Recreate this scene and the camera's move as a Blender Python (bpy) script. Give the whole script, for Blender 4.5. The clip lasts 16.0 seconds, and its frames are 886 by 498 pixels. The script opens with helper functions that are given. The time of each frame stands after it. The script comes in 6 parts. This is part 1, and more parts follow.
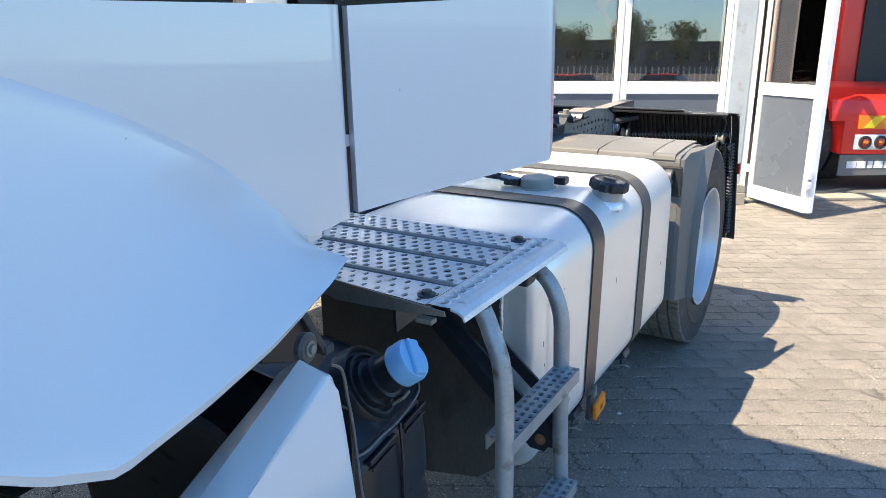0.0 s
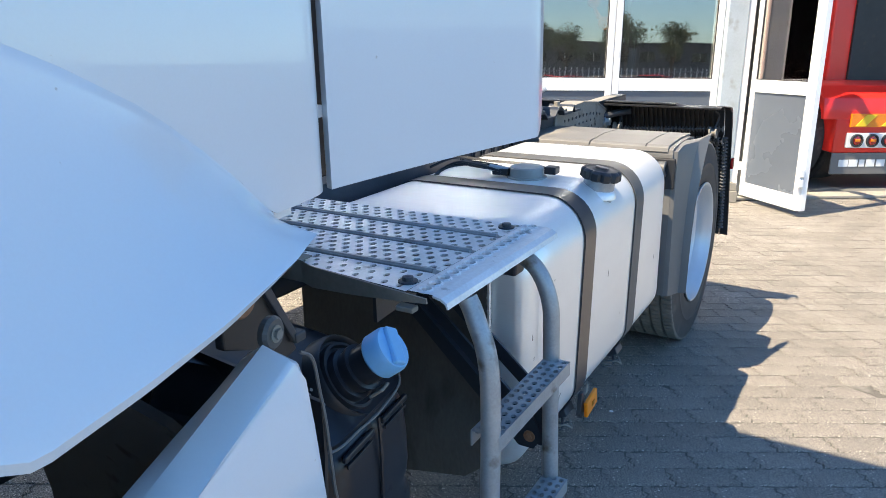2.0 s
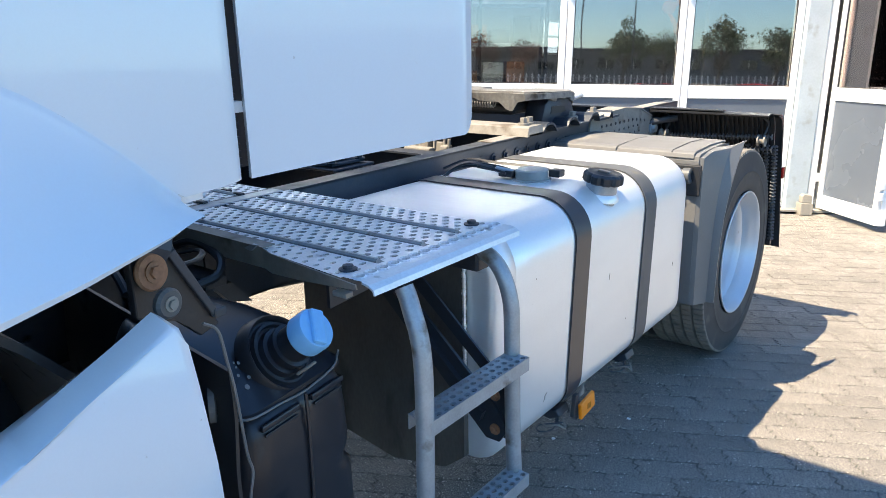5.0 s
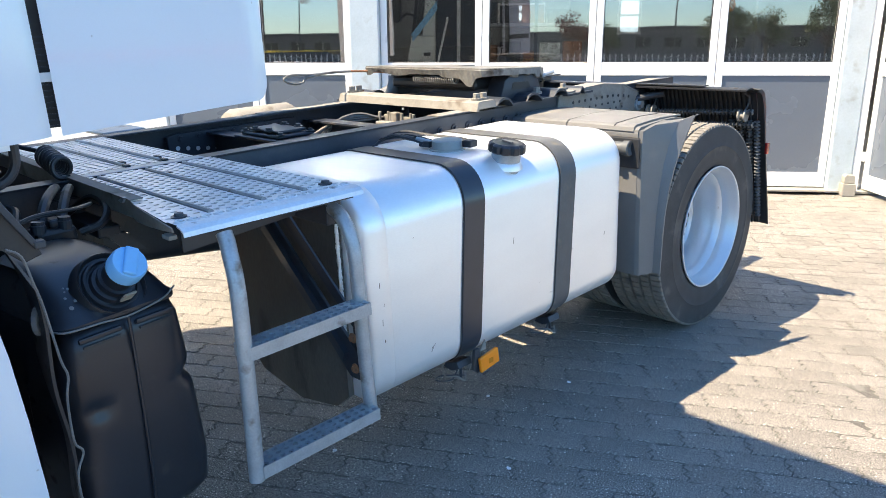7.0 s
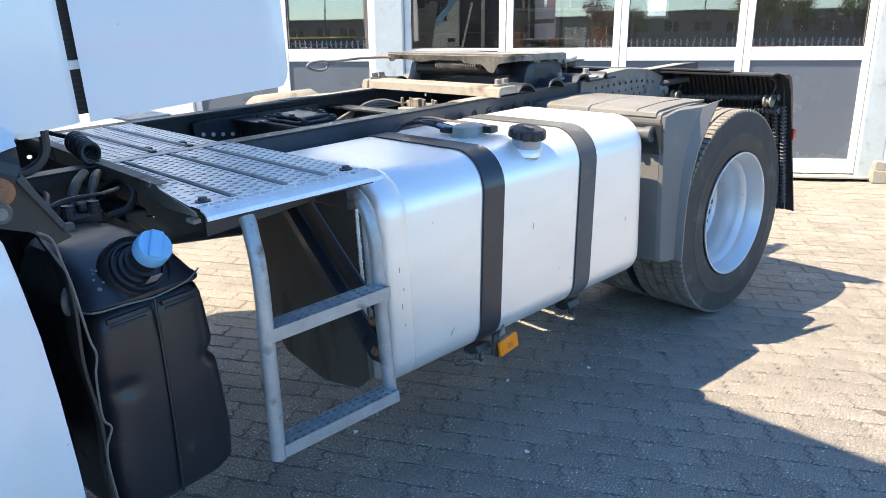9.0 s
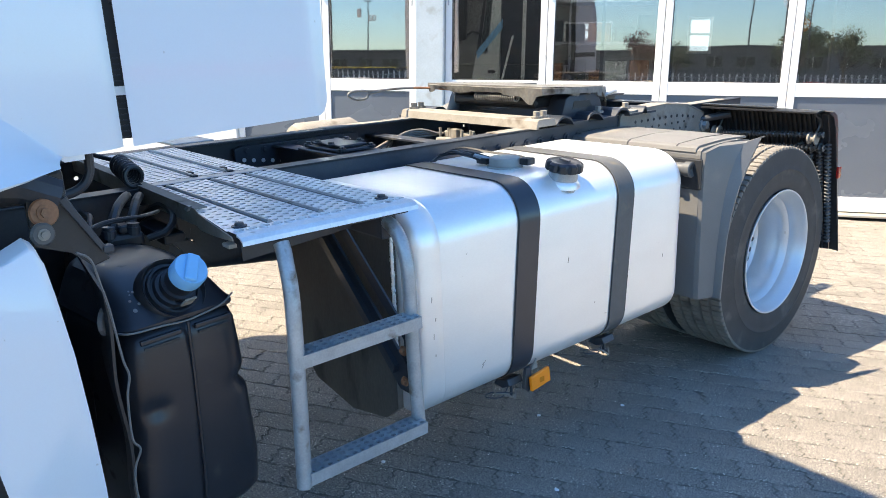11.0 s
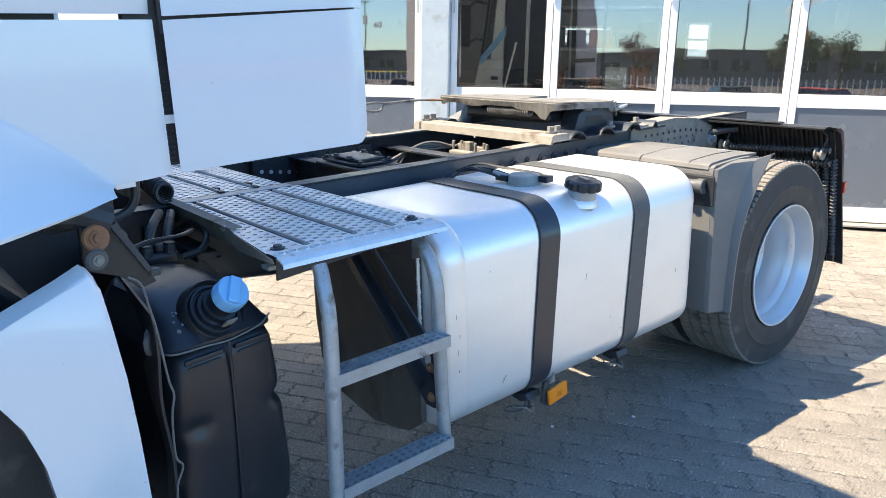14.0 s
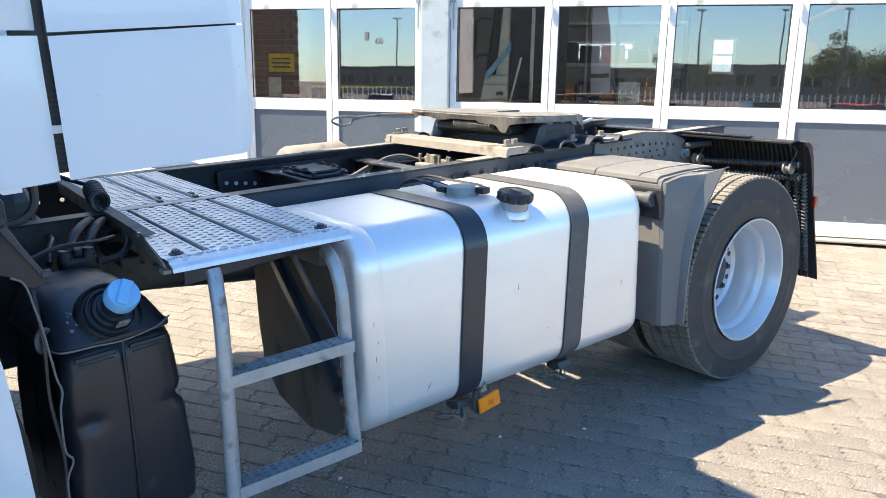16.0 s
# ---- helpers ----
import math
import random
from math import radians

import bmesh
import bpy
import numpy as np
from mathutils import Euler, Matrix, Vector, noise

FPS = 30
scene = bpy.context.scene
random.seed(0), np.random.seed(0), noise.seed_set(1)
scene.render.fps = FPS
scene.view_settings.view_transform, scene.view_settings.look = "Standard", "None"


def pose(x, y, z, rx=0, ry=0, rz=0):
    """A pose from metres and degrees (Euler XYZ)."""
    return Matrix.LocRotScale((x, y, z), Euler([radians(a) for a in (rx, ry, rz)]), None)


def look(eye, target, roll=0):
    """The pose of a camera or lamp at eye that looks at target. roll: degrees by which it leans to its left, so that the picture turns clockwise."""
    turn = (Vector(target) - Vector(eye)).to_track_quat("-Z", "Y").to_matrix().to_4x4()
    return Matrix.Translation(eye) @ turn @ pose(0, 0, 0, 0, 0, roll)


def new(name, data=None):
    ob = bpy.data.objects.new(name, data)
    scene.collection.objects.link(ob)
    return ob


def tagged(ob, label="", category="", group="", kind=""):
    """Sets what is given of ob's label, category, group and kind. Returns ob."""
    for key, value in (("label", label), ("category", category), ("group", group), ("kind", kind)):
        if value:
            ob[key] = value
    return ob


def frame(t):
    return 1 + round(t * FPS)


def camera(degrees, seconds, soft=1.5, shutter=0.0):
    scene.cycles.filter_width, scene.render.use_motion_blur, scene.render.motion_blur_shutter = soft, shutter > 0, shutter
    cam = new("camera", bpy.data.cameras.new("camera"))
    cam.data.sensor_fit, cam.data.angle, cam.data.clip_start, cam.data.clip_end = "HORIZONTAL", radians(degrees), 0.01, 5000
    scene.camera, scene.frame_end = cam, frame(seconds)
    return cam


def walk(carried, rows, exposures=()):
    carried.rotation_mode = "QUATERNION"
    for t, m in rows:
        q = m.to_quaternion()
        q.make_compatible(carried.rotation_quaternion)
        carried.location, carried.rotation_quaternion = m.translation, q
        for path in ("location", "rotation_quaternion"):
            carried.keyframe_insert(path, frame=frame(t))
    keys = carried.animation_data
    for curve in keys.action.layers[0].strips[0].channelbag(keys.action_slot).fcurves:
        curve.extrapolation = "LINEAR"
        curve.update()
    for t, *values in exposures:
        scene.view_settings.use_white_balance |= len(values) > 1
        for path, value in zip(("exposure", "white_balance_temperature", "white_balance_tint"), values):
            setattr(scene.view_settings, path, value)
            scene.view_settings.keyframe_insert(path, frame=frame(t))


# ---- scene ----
SKY, SUN, EXPOSURE = 0.15, 6.5, 1.24
cam = camera(62.3, 16.0, soft=0.5)
PATH = [
    (0, (0.604, -1.544, 1.442), (-0.389, 0.117, 0.934), 0.44),
    (0.5, (0.618, -1.532, 1.434), (-0.375, 0.129, 0.928), 0.11),
    (1, (0.599, -1.510, 1.418), (-0.385, 0.156, 0.913), 0.55),
    (1.5, (0.591, -1.489, 1.410), (-0.386, 0.181, 0.903), 0.87),
    (2, (0.583, -1.476, 1.392), (-0.391, 0.197, 0.888), 0.64),
    (2.5, (0.591, -1.472, 1.380), (-0.382, 0.202, 0.880), 0.69),
    (3, (0.577, -1.488, 1.373), (-0.397, 0.187, 0.878), 0.47),
    (3.2, (0.572, -1.482, 1.374), (-0.401, 0.192, 0.875), 0.82),
    (5.3, (0.949, -1.379, 1.386), (-0.254, 0.146, 0.909), 0.19),
    (5.5, (1.020, -1.397, 1.388), (-0.194, 0.122, 0.918), -0.17),
    (6, (1.199, -1.345, 1.400), (-0.048, 0.146, 0.926), -0.14),
    (6.5, (1.378, -1.199, 1.391), (0.060, 0.217, 0.882), 0.02),
    (7, (1.432, -1.151, 1.371), (0.073, 0.217, 0.839), -0.20),
    (7.5, (1.453, -1.156, 1.369), (0.070, 0.179, 0.817), -0.27),
    (8, (1.458, -1.151, 1.372), (0.064, 0.169, 0.810), -0.27),
    (8.5, (1.454, -1.146, 1.373), (0.058, 0.168, 0.803), -0.30),
    (8.7, (1.459, -1.156, 1.372), (0.063, 0.157, 0.802), -0.44),
    (10.8, (1.444, -1.142, 1.375), (0.010, 0.162, 0.883), 0.52),
    (11, (1.454, -1.145, 1.374), (-0.024, 0.110, 0.884), 0.37),
    (11.5, (1.446, -1.143, 1.371), (-0.040, 0.104, 0.885), 0.12),
    (12, (1.448, -1.145, 1.380), (-0.027, 0.114, 0.890), 0.33),
    (12.5, (1.444, -1.143, 1.375), (-0.028, 0.121, 0.890), 0.25),
    (13, (1.449, -1.155, 1.370), (-0.024, 0.109, 0.890), 0.30),
    (13.5, (1.442, -1.170, 1.391), (-0.027, 0.096, 0.904), 0.67),
    (14, (1.421, -1.236, 1.436), (-0.047, 0.031, 0.947), 0.93),
    (14.5, (1.489, -1.214, 1.445), (0.014, 0.044, 0.952), 0.91),
    (15, (1.621, -1.080, 1.453), (0.131, 0.160, 0.962), 0.79),
    (15.5, (1.684, -1.014, 1.430), (0.162, 0.194, 0.958), 0.76),
    (16, (1.679, -1.002, 1.434), (0.145, 0.199, 0.984), 0.80),
]
walk(cam, [(t, look(eye, target, roll)) for t, eye, target, roll in PATH],
     exposures=[(0, EXPOSURE - 0.31), (3.2, EXPOSURE - 0.26), (5.5, EXPOSURE - 0.06), (7, EXPOSURE), (16, EXPOSURE - 0.03)])

# ---- world, sun ----
world = bpy.data.worlds.new("sky")
scene.world = world
world.use_nodes = True
wn = world.node_tree
sky = wn.nodes.new("ShaderNodeTexSky")
sky.sky_type = 'NISHITA'
sky.sun_disc = False
sky.sun_elevation = radians(56.5)
sky.sun_rotation = radians(210.8)
sky.air_density = 1.0
sky.dust_density = 0.15
sky.ozone_density = 2.5
deep = wn.nodes.new("ShaderNodeVectorMath")
deep.operation = 'MULTIPLY'
deep.inputs[1].default_value = (0.66, 0.93, 1.11)
wn.links.new(sky.outputs[0], deep.inputs[0])
wn.links.new(deep.outputs[0], wn.nodes["Background"].inputs[0])
wn.nodes["Background"].inputs[1].default_value = SKY
sun_data = bpy.data.lights.new("sun", "SUN")
sun_data.energy = SUN
sun_data.angle = radians(0.5)
sun_data.color = (1.0, 0.85, 0.63)
sun = new("sun", sun_data)
sun.matrix_world = look((-3.38, -5.68, 10), (0, 0, 0))


# ---- materials ----
def material(name, color, rough=0.5, metal=0.0, coat=0.0, vary=0.12, scale=8.0, fine=120.0, bump=0.05, spec=0.5, dirt=None, dirt_amount=0.0, dirt_scale=3.0, stretch=None, random_tone=0.0, rough_vary=0.12, island=False, grain=0.0, grain_scale=260.0, specks=0.0):
    """A principled material with two scales of tone, a fine bump, and patches of dirt with their own outline."""
    m = bpy.data.materials.new(name)
    m.use_nodes = True
    t = m.node_tree
    bsdf = t.nodes["Principled BSDF"]
    coord = t.nodes.new("ShaderNodeTexCoord")
    vec = coord.outputs["Object"]
    if stretch:
        mp = t.nodes.new("ShaderNodeMapping")
        mp.inputs["Scale"].default_value = stretch
        t.links.new(vec, mp.inputs[0])
        vec = mp.outputs[0]

    def tex(sc, detail):
        n = t.nodes.new("ShaderNodeTexNoise")
        n.inputs["Scale"].default_value = sc
        n.inputs["Detail"].default_value = detail
        t.links.new(vec, n.inputs["Vector"])
        return n.outputs["Fac"]

    big, small = tex(scale, 4.0), tex(fine, 2.0)
    mix = t.nodes.new("ShaderNodeMath")
    mix.operation = 'MULTIPLY_ADD'
    mix.inputs[1].default_value = 0.65
    t.links.new(big, mix.inputs[0])
    half = t.nodes.new("ShaderNodeMath")
    half.operation = 'MULTIPLY'
    half.inputs[1].default_value = 0.35
    t.links.new(small, half.inputs[0])
    t.links.new(half.outputs[0], mix.inputs[2])
    ramp = t.nodes.new("ShaderNodeMapRange")
    ramp.inputs["From Min"].default_value, ramp.inputs["From Max"].default_value = 0.3, 0.7
    ramp.inputs["To Min"].default_value, ramp.inputs["To Max"].default_value = 1 - vary, 1 + vary
    t.links.new(mix.outputs[0], ramp.inputs["Value"])
    tone = ramp.outputs[0]
    height = mix.outputs[0]
    if grain:
        g = t.nodes.new("ShaderNodeMapRange")
        g.inputs["From Min"].default_value, g.inputs["From Max"].default_value = 0.36, 0.64
        g.inputs["To Min"].default_value, g.inputs["To Max"].default_value = 1 - grain, 1 + grain
        height = tex(grain_scale, 4.0)
        t.links.new(height, g.inputs["Value"])
        gm = t.nodes.new("ShaderNodeMath")
        gm.operation = 'MULTIPLY'
        t.links.new(tone, gm.inputs[0])
        t.links.new(g.outputs[0], gm.inputs[1])
        tone = gm.outputs[0]
    if specks:
        sp = t.nodes.new("ShaderNodeMapRange")
        sp.inputs["From Min"].default_value, sp.inputs["From Max"].default_value = 0.63, 0.70
        sp.inputs["To Min"].default_value, sp.inputs["To Max"].default_value = 1.0, 1 + specks
        t.links.new(tex(135.0, 1.0), sp.inputs["Value"])
        sm = t.nodes.new("ShaderNodeMath")
        sm.operation = 'MULTIPLY'
        t.links.new(tone, sm.inputs[0])
        t.links.new(sp.outputs[0], sm.inputs[1])
        tone = sm.outputs[0]
    if random_tone:
        info = t.nodes.new("ShaderNodeNewGeometry" if island else "ShaderNodeObjectInfo")
        rr = t.nodes.new("ShaderNodeMapRange")
        rr.inputs["To Min"].default_value, rr.inputs["To Max"].default_value = 1 - random_tone, 1 + random_tone
        t.links.new(info.outputs["Random Per Island" if island else "Random"], rr.inputs["Value"])
        mul = t.nodes.new("ShaderNodeMath")
        mul.operation = 'MULTIPLY'
        t.links.new(tone, mul.inputs[0])
        t.links.new(rr.outputs[0], mul.inputs[1])
        tone = mul.outputs[0]
    col = t.nodes.new("ShaderNodeVectorMath")
    col.operation = 'SCALE'
    col.inputs[0].default_value = color
    t.links.new(tone, col.inputs["Scale"])
    out = col.outputs[0]
    rough_socket = None
    if dirt:
        d = tex(dirt_scale, 8.0)
        dr = t.nodes.new("ShaderNodeMapRange")
        dr.inputs["From Min"].default_value, dr.inputs["From Max"].default_value = 0.62 - 0.3 * dirt_amount, 0.74 - 0.2 * dirt_amount
        t.links.new(d, dr.inputs["Value"])
        mx = t.nodes.new("ShaderNodeMix")
        mx.data_type = 'RGBA'
        mx.inputs["B"].default_value = (*dirt, 1)
        t.links.new(dr.outputs[0], mx.inputs["Factor"])
        t.links.new(out, mx.inputs["A"])
        out = mx.outputs["Result"]
        rm = t.nodes.new("ShaderNodeMapRange")
        rm.inputs["To Min"].default_value, rm.inputs["To Max"].default_value = rough, 0.85
        t.links.new(dr.outputs[0], rm.inputs["Value"])
        rough_socket = rm.outputs[0]
    t.links.new(out, bsdf.inputs["Base Color"])
    if rough_socket is None:
        rv = t.nodes.new("ShaderNodeMapRange")
        rv.inputs["From Min"].default_value, rv.inputs["From Max"].default_value = 0.3, 0.7
        rv.inputs["To Min"].default_value, rv.inputs["To Max"].default_value = max(0.02, rough * (1 - rough_vary)), min(1, rough * (1 + rough_vary))
        t.links.new(big, rv.inputs["Value"])
        rough_socket = rv.outputs[0]
    t.links.new(rough_socket, bsdf.inputs["Roughness"])
    bsdf.inputs["Metallic"].default_value = metal
    bsdf.inputs["Specular IOR Level"].default_value = spec
    bsdf.inputs["Coat Weight"].default_value = coat
    bsdf.inputs["Coat Roughness"].default_value = 0.03
    if bump:
        b = t.nodes.new("ShaderNodeBump")
        b.inputs["Strength"].default_value = bump
        b.inputs["Distance"].default_value = 0.004
        t.links.new(height, b.inputs["Height"])
        t.links.new(b.outputs[0], bsdf.inputs["Normal"])
    return m


def glowing(name, color, strength):
    m = bpy.data.materials.new(name)
    m.use_nodes = True
    b = m.node_tree.nodes["Principled BSDF"]
    b.inputs["Base Color"].default_value = (*color, 1)
    b.inputs["Emission Color"].default_value = (*color, 1)
    b.inputs["Emission Strength"].default_value = strength
    return m


def pane_glass(name, tint, mirror):
    """Coated glazing: partly a mirror, partly clear and tinted."""
    m = bpy.data.materials.new(name)
    m.use_nodes = True
    t = m.node_tree
    t.nodes.remove(t.nodes["Principled BSDF"])
    clear, gloss, mix = t.nodes.new("ShaderNodeBsdfTransparent"), t.nodes.new("ShaderNodeBsdfGlossy"), t.nodes.new("ShaderNodeMixShader")
    clear.inputs[0].default_value = (*tint, 1)
    gloss.inputs["Roughness"].default_value = 0.015
    # Warm mirror colour offsets the strong blue of the reflected sky.
    gloss.inputs["Color"].default_value = (0.76, 0.66, 0.64, 1)
    n = t.nodes.new("ShaderNodeTexNoise")
    n.inputs["Scale"].default_value = 1.3
    coord = t.nodes.new("ShaderNodeTexCoord")
    t.links.new(coord.outputs["Object"], n.inputs["Vector"])
    b = t.nodes.new("ShaderNodeBump")
    b.inputs["Strength"].default_value = 0.02
    b.inputs["Distance"].default_value = 0.05
    t.links.new(n.outputs["Fac"], b.inputs["Height"])
    t.links.new(b.outputs[0], gloss.inputs["Normal"])
    fres = t.nodes.new("ShaderNodeFresnel")
    add = t.nodes.new("ShaderNodeMath")
    add.operation = 'ADD'
    add.use_clamp = True
    add.inputs[1].default_value = mirror
    t.links.new(fres.outputs[0], add.inputs[0])
    t.links.new(add.outputs[0], mix.inputs[0])
    t.links.new(clear.outputs[0], mix.inputs[1])
    t.links.new(gloss.outputs[0], mix.inputs[2])
    t.links.new(mix.outputs[0], t.nodes["Material Output"].inputs["Surface"])
    return m


# The blue of the skylight is put into this white base colour.
PAINT = material("sky_tinted_white", (0.69, 0.735, 0.775), 0.22, coat=0.7, vary=0.02, scale=2.0, fine=300, bump=0.004, dirt=(0.30, 0.28, 0.25), dirt_amount=-0.35, dirt_scale=45)
PAINT_DULL = material("white_trim_paint", (0.74, 0.75, 0.75), 0.4, vary=0.05, scale=3, bump=0.01)
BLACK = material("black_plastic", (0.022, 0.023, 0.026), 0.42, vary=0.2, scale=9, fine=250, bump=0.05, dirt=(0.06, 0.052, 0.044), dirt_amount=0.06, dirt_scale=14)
TANK_BLACK = material("tank_plastic", (0.019, 0.020, 0.025), 0.33, vary=0.2, scale=6, fine=300, bump=0.03, dirt=(0.05, 0.045, 0.04), dirt_amount=-0.08, dirt_scale=18)
CHASSIS = material("chassis_paint", (0.030, 0.036, 0.048), 0.42, vary=0.25, scale=7, fine=140, bump=0.06, dirt=(0.09, 0.08, 0.068), dirt_amount=0.06, dirt_scale=6)
CHASSIS_DUSTY = material("dusty_chassis_steel", (0.245, 0.226, 0.196), 0.75, vary=0.2, scale=9, fine=90, bump=0.1, dirt=(0.13, 0.105, 0.08), dirt_amount=0.12, dirt_scale=9)
GREASE = material("fifth_wheel_steel", (0.19, 0.183, 0.168), 0.6, metal=0.15, vary=0.3, scale=10, fine=80, bump=0.2, dirt=(0.05, 0.043, 0.036), dirt_amount=0.2, dirt_scale=11)
GALV = material("galvanised_steel", (0.37, 0.40, 0.42), 0.42, metal=0.45, vary=0.18, scale=24, fine=200, bump=0.05, dirt=(0.20, 0.17, 0.13), dirt_amount=0.02, dirt_scale=16)
GALV_PLATE = material("galvanised_plate", (0.74, 0.76, 0.78), 0.34, metal=0.25, vary=0.14, scale=14, fine=160, bump=0.05, dirt=(0.16, 0.14, 0.12), dirt_amount=0.0, dirt_scale=22)
ALU = material("aluminium_tank", (0.90, 0.90, 0.89), 0.38, metal=0.58, vary=0.04, scale=2.5, fine=90, bump=0.012, stretch=(0.25, 1.0, 3.0), dirt=(0.45, 0.43, 0.40), dirt_amount=-0.32, dirt_scale=12)
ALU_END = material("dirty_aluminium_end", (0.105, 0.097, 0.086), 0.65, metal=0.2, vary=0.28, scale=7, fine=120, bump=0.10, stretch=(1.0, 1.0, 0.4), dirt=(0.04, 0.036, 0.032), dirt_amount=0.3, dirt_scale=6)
STRAP = material("black_strap", (0.025, 0.03, 0.04), 0.3, vary=0.1, scale=12, bump=0.02, coat=0.2, dirt=(0.12, 0.10, 0.08), dirt_amount=-0.3, dirt_scale=20)
STRAP_GREY = material("dusty_grey_strap", (0.085, 0.088, 0.09), 0.5, vary=0.15, scale=14, bump=0.03, dirt=(0.16, 0.145, 0.12), dirt_amount=0.1, dirt_scale=16)
TREAD = material("dusty_tread_rubber", (0.185, 0.168, 0.145), 0.85, vary=0.25, scale=14, fine=160, bump=0.15, dirt=(0.09, 0.083, 0.075), dirt_amount=0.1, dirt_scale=10)
RUBBER = material("tyre_rubber", (0.046, 0.044, 0.043), 0.7, vary=0.25, scale=10, fine=200, bump=0.1, dirt=(0.11, 0.10, 0.088), dirt_amount=0.15, dirt_scale=9)
RIM = material("silver_rim_paint", (0.62, 0.65, 0.68), 0.35, metal=0.35, vary=0.05, scale=6, bump=0.01, dirt=(0.30, 0.28, 0.25), dirt_amount=-0.45, dirt_scale=11)
GUARD = material("grey_mudguard_plastic", (0.155, 0.150, 0.143), 0.5, vary=0.12, scale=5, fine=200, bump=0.06, dirt=(0.23, 0.21, 0.18), dirt_amount=0.12, dirt_scale=5)
BLUE = material("blue_cap_plastic", (0.20, 0.46, 0.74), 0.42, vary=0.06, scale=12, bump=0.02)
ORANGE = material("orange_reflector", (1.0, 0.27, 0.006), 0.4, vary=0.05, scale=60, bump=0.02)
YELLOW_BRASS = material("brass_fitting", (0.52, 0.42, 0.22), 0.4, metal=0.6, vary=0.1, scale=40, bump=0.05)
RUST = material("rusty_plate", (0.30, 0.15, 0.08), 0.75, vary=0.3, scale=30, bump=0.15)
COPPER = material("orange_painted_rod", (0.50, 0.17, 0.05), 0.6, vary=0.2, scale=30, bump=0.05)
RED = material("red_truck_paint", (0.72, 0.022, 0.016), 0.38, coat=0.3, vary=0.05, scale=3, bump=0.01)
RED_LENS = material("red_lens", (0.35, 0.01, 0.008), 0.2, coat=0.8, vary=0.1, scale=60, bump=0.05)
AMBER_LENS = material("amber_lens", (0.75, 0.22, 0.01), 0.2, coat=0.8, vary=0.1, scale=60, bump=0.05)
YELLOW = material("yellow_paint", (0.78, 0.55, 0.02), 0.4, vary=0.05, scale=5, bump=0.01)
FRAME = material("white_door_frame", (0.80, 0.80, 0.78), 0.4, vary=0.03, scale=2.5, bump=0.01, dirt=(0.42, 0.40, 0.36), dirt_amount=-0.12, dirt_scale=6)
PANEL = material("blue_grey_door_panel", (0.112, 0.130, 0.158), 0.27, vary=0.06, scale=1.5, fine=60, bump=0.004, spec=0.8)
PILLAR = material("grey_pillar_paint", (0.44, 0.50, 0.53), 0.6, vary=0.1, scale=5, fine=60, bump=0.05, dirt=(0.33, 0.34, 0.33), dirt_amount=0.15, dirt_scale=6)
CONCRETE = material("concrete_sill", (0.31, 0.285, 0.24), 0.85, vary=0.15, scale=6, bump=0.15)
WALL = material("hall_wall_paint", (0.22, 0.225, 0.23), 0.8, vary=0.06, scale=2, bump=0.02)
HALL_FLOOR = material("hall_floor", (0.16, 0.16, 0.155), 0.5, vary=0.15, scale=2, bump=0.02)
BRICK = material("brown_brick", (0.17, 0.10, 0.075), 0.85, vary=0.2, scale=30, bump=0.2, random_tone=0.2)
GLASS = pane_glass("door_glass", (0.74, 0.77, 0.76), 0.26)
CAR_GLASS = material("dark_car_glass", (0.012, 0.014, 0.016), 0.05, vary=0.05, bump=0.0)
PAVER = material("concrete_paver", (0.198, 0.179, 0.155), 0.75, vary=0.22, scale=3.0, fine=330, bump=1.0, random_tone=0.10, island=True, dirt=(0.09, 0.084, 0.078), dirt_amount=-0.10, dirt_scale=1.6, grain=0.75, grain_scale=210, specks=2.2)
PAVER_SOLO = material("concrete_paver_near", (0.198, 0.179, 0.155), 0.75, vary=0.22, scale=5.5, fine=330, bump=1.0, random_tone=0.10, dirt=(0.09, 0.084, 0.078), dirt_amount=-0.10, dirt_scale=6, grain=0.75, grain_scale=210, specks=2.2)
JOINT = material("joint_sand", (0.115, 0.105, 0.092), 0.95, vary=0.3, scale=9, fine=160, bump=0.4, dirt=(0.20, 0.186, 0.166), dirt_amount=0.3, dirt_scale=9.0, grain=0.5)
LEAF = material("tree_leaves", (0.055, 0.085, 0.03), 0.6, vary=0.35, scale=2, bump=0.0)
LEAF_RED = material("copper_beech_leaves", (0.10, 0.035, 0.025), 0.6, vary=0.35, scale=2, bump=0.0)
BARK = material("bark", (0.09, 0.07, 0.055), 0.9, vary=0.3, scale=12, bump=0.3)
GRASS = material("dry_grass", (0.13, 0.13, 0.055), 0.9, vary=0.3, scale=1.5, bump=0.2)
CLADDING = material("grey_cladding", (0.10, 0.10, 0.10), 0.6, vary=0.06, scale=0.4, bump=0.01)
ROOF = material("dark_roofing", (0.07, 0.07, 0.075), 0.8, vary=0.1, scale=0.5, bump=0.01)
LAMP = glowing("tube_light", (1.0, 0.95, 0.85), 80.0)
DAYLIGHT = glowing("bright_window_backdrop", (0.80, 0.92, 1.0), 1.0)


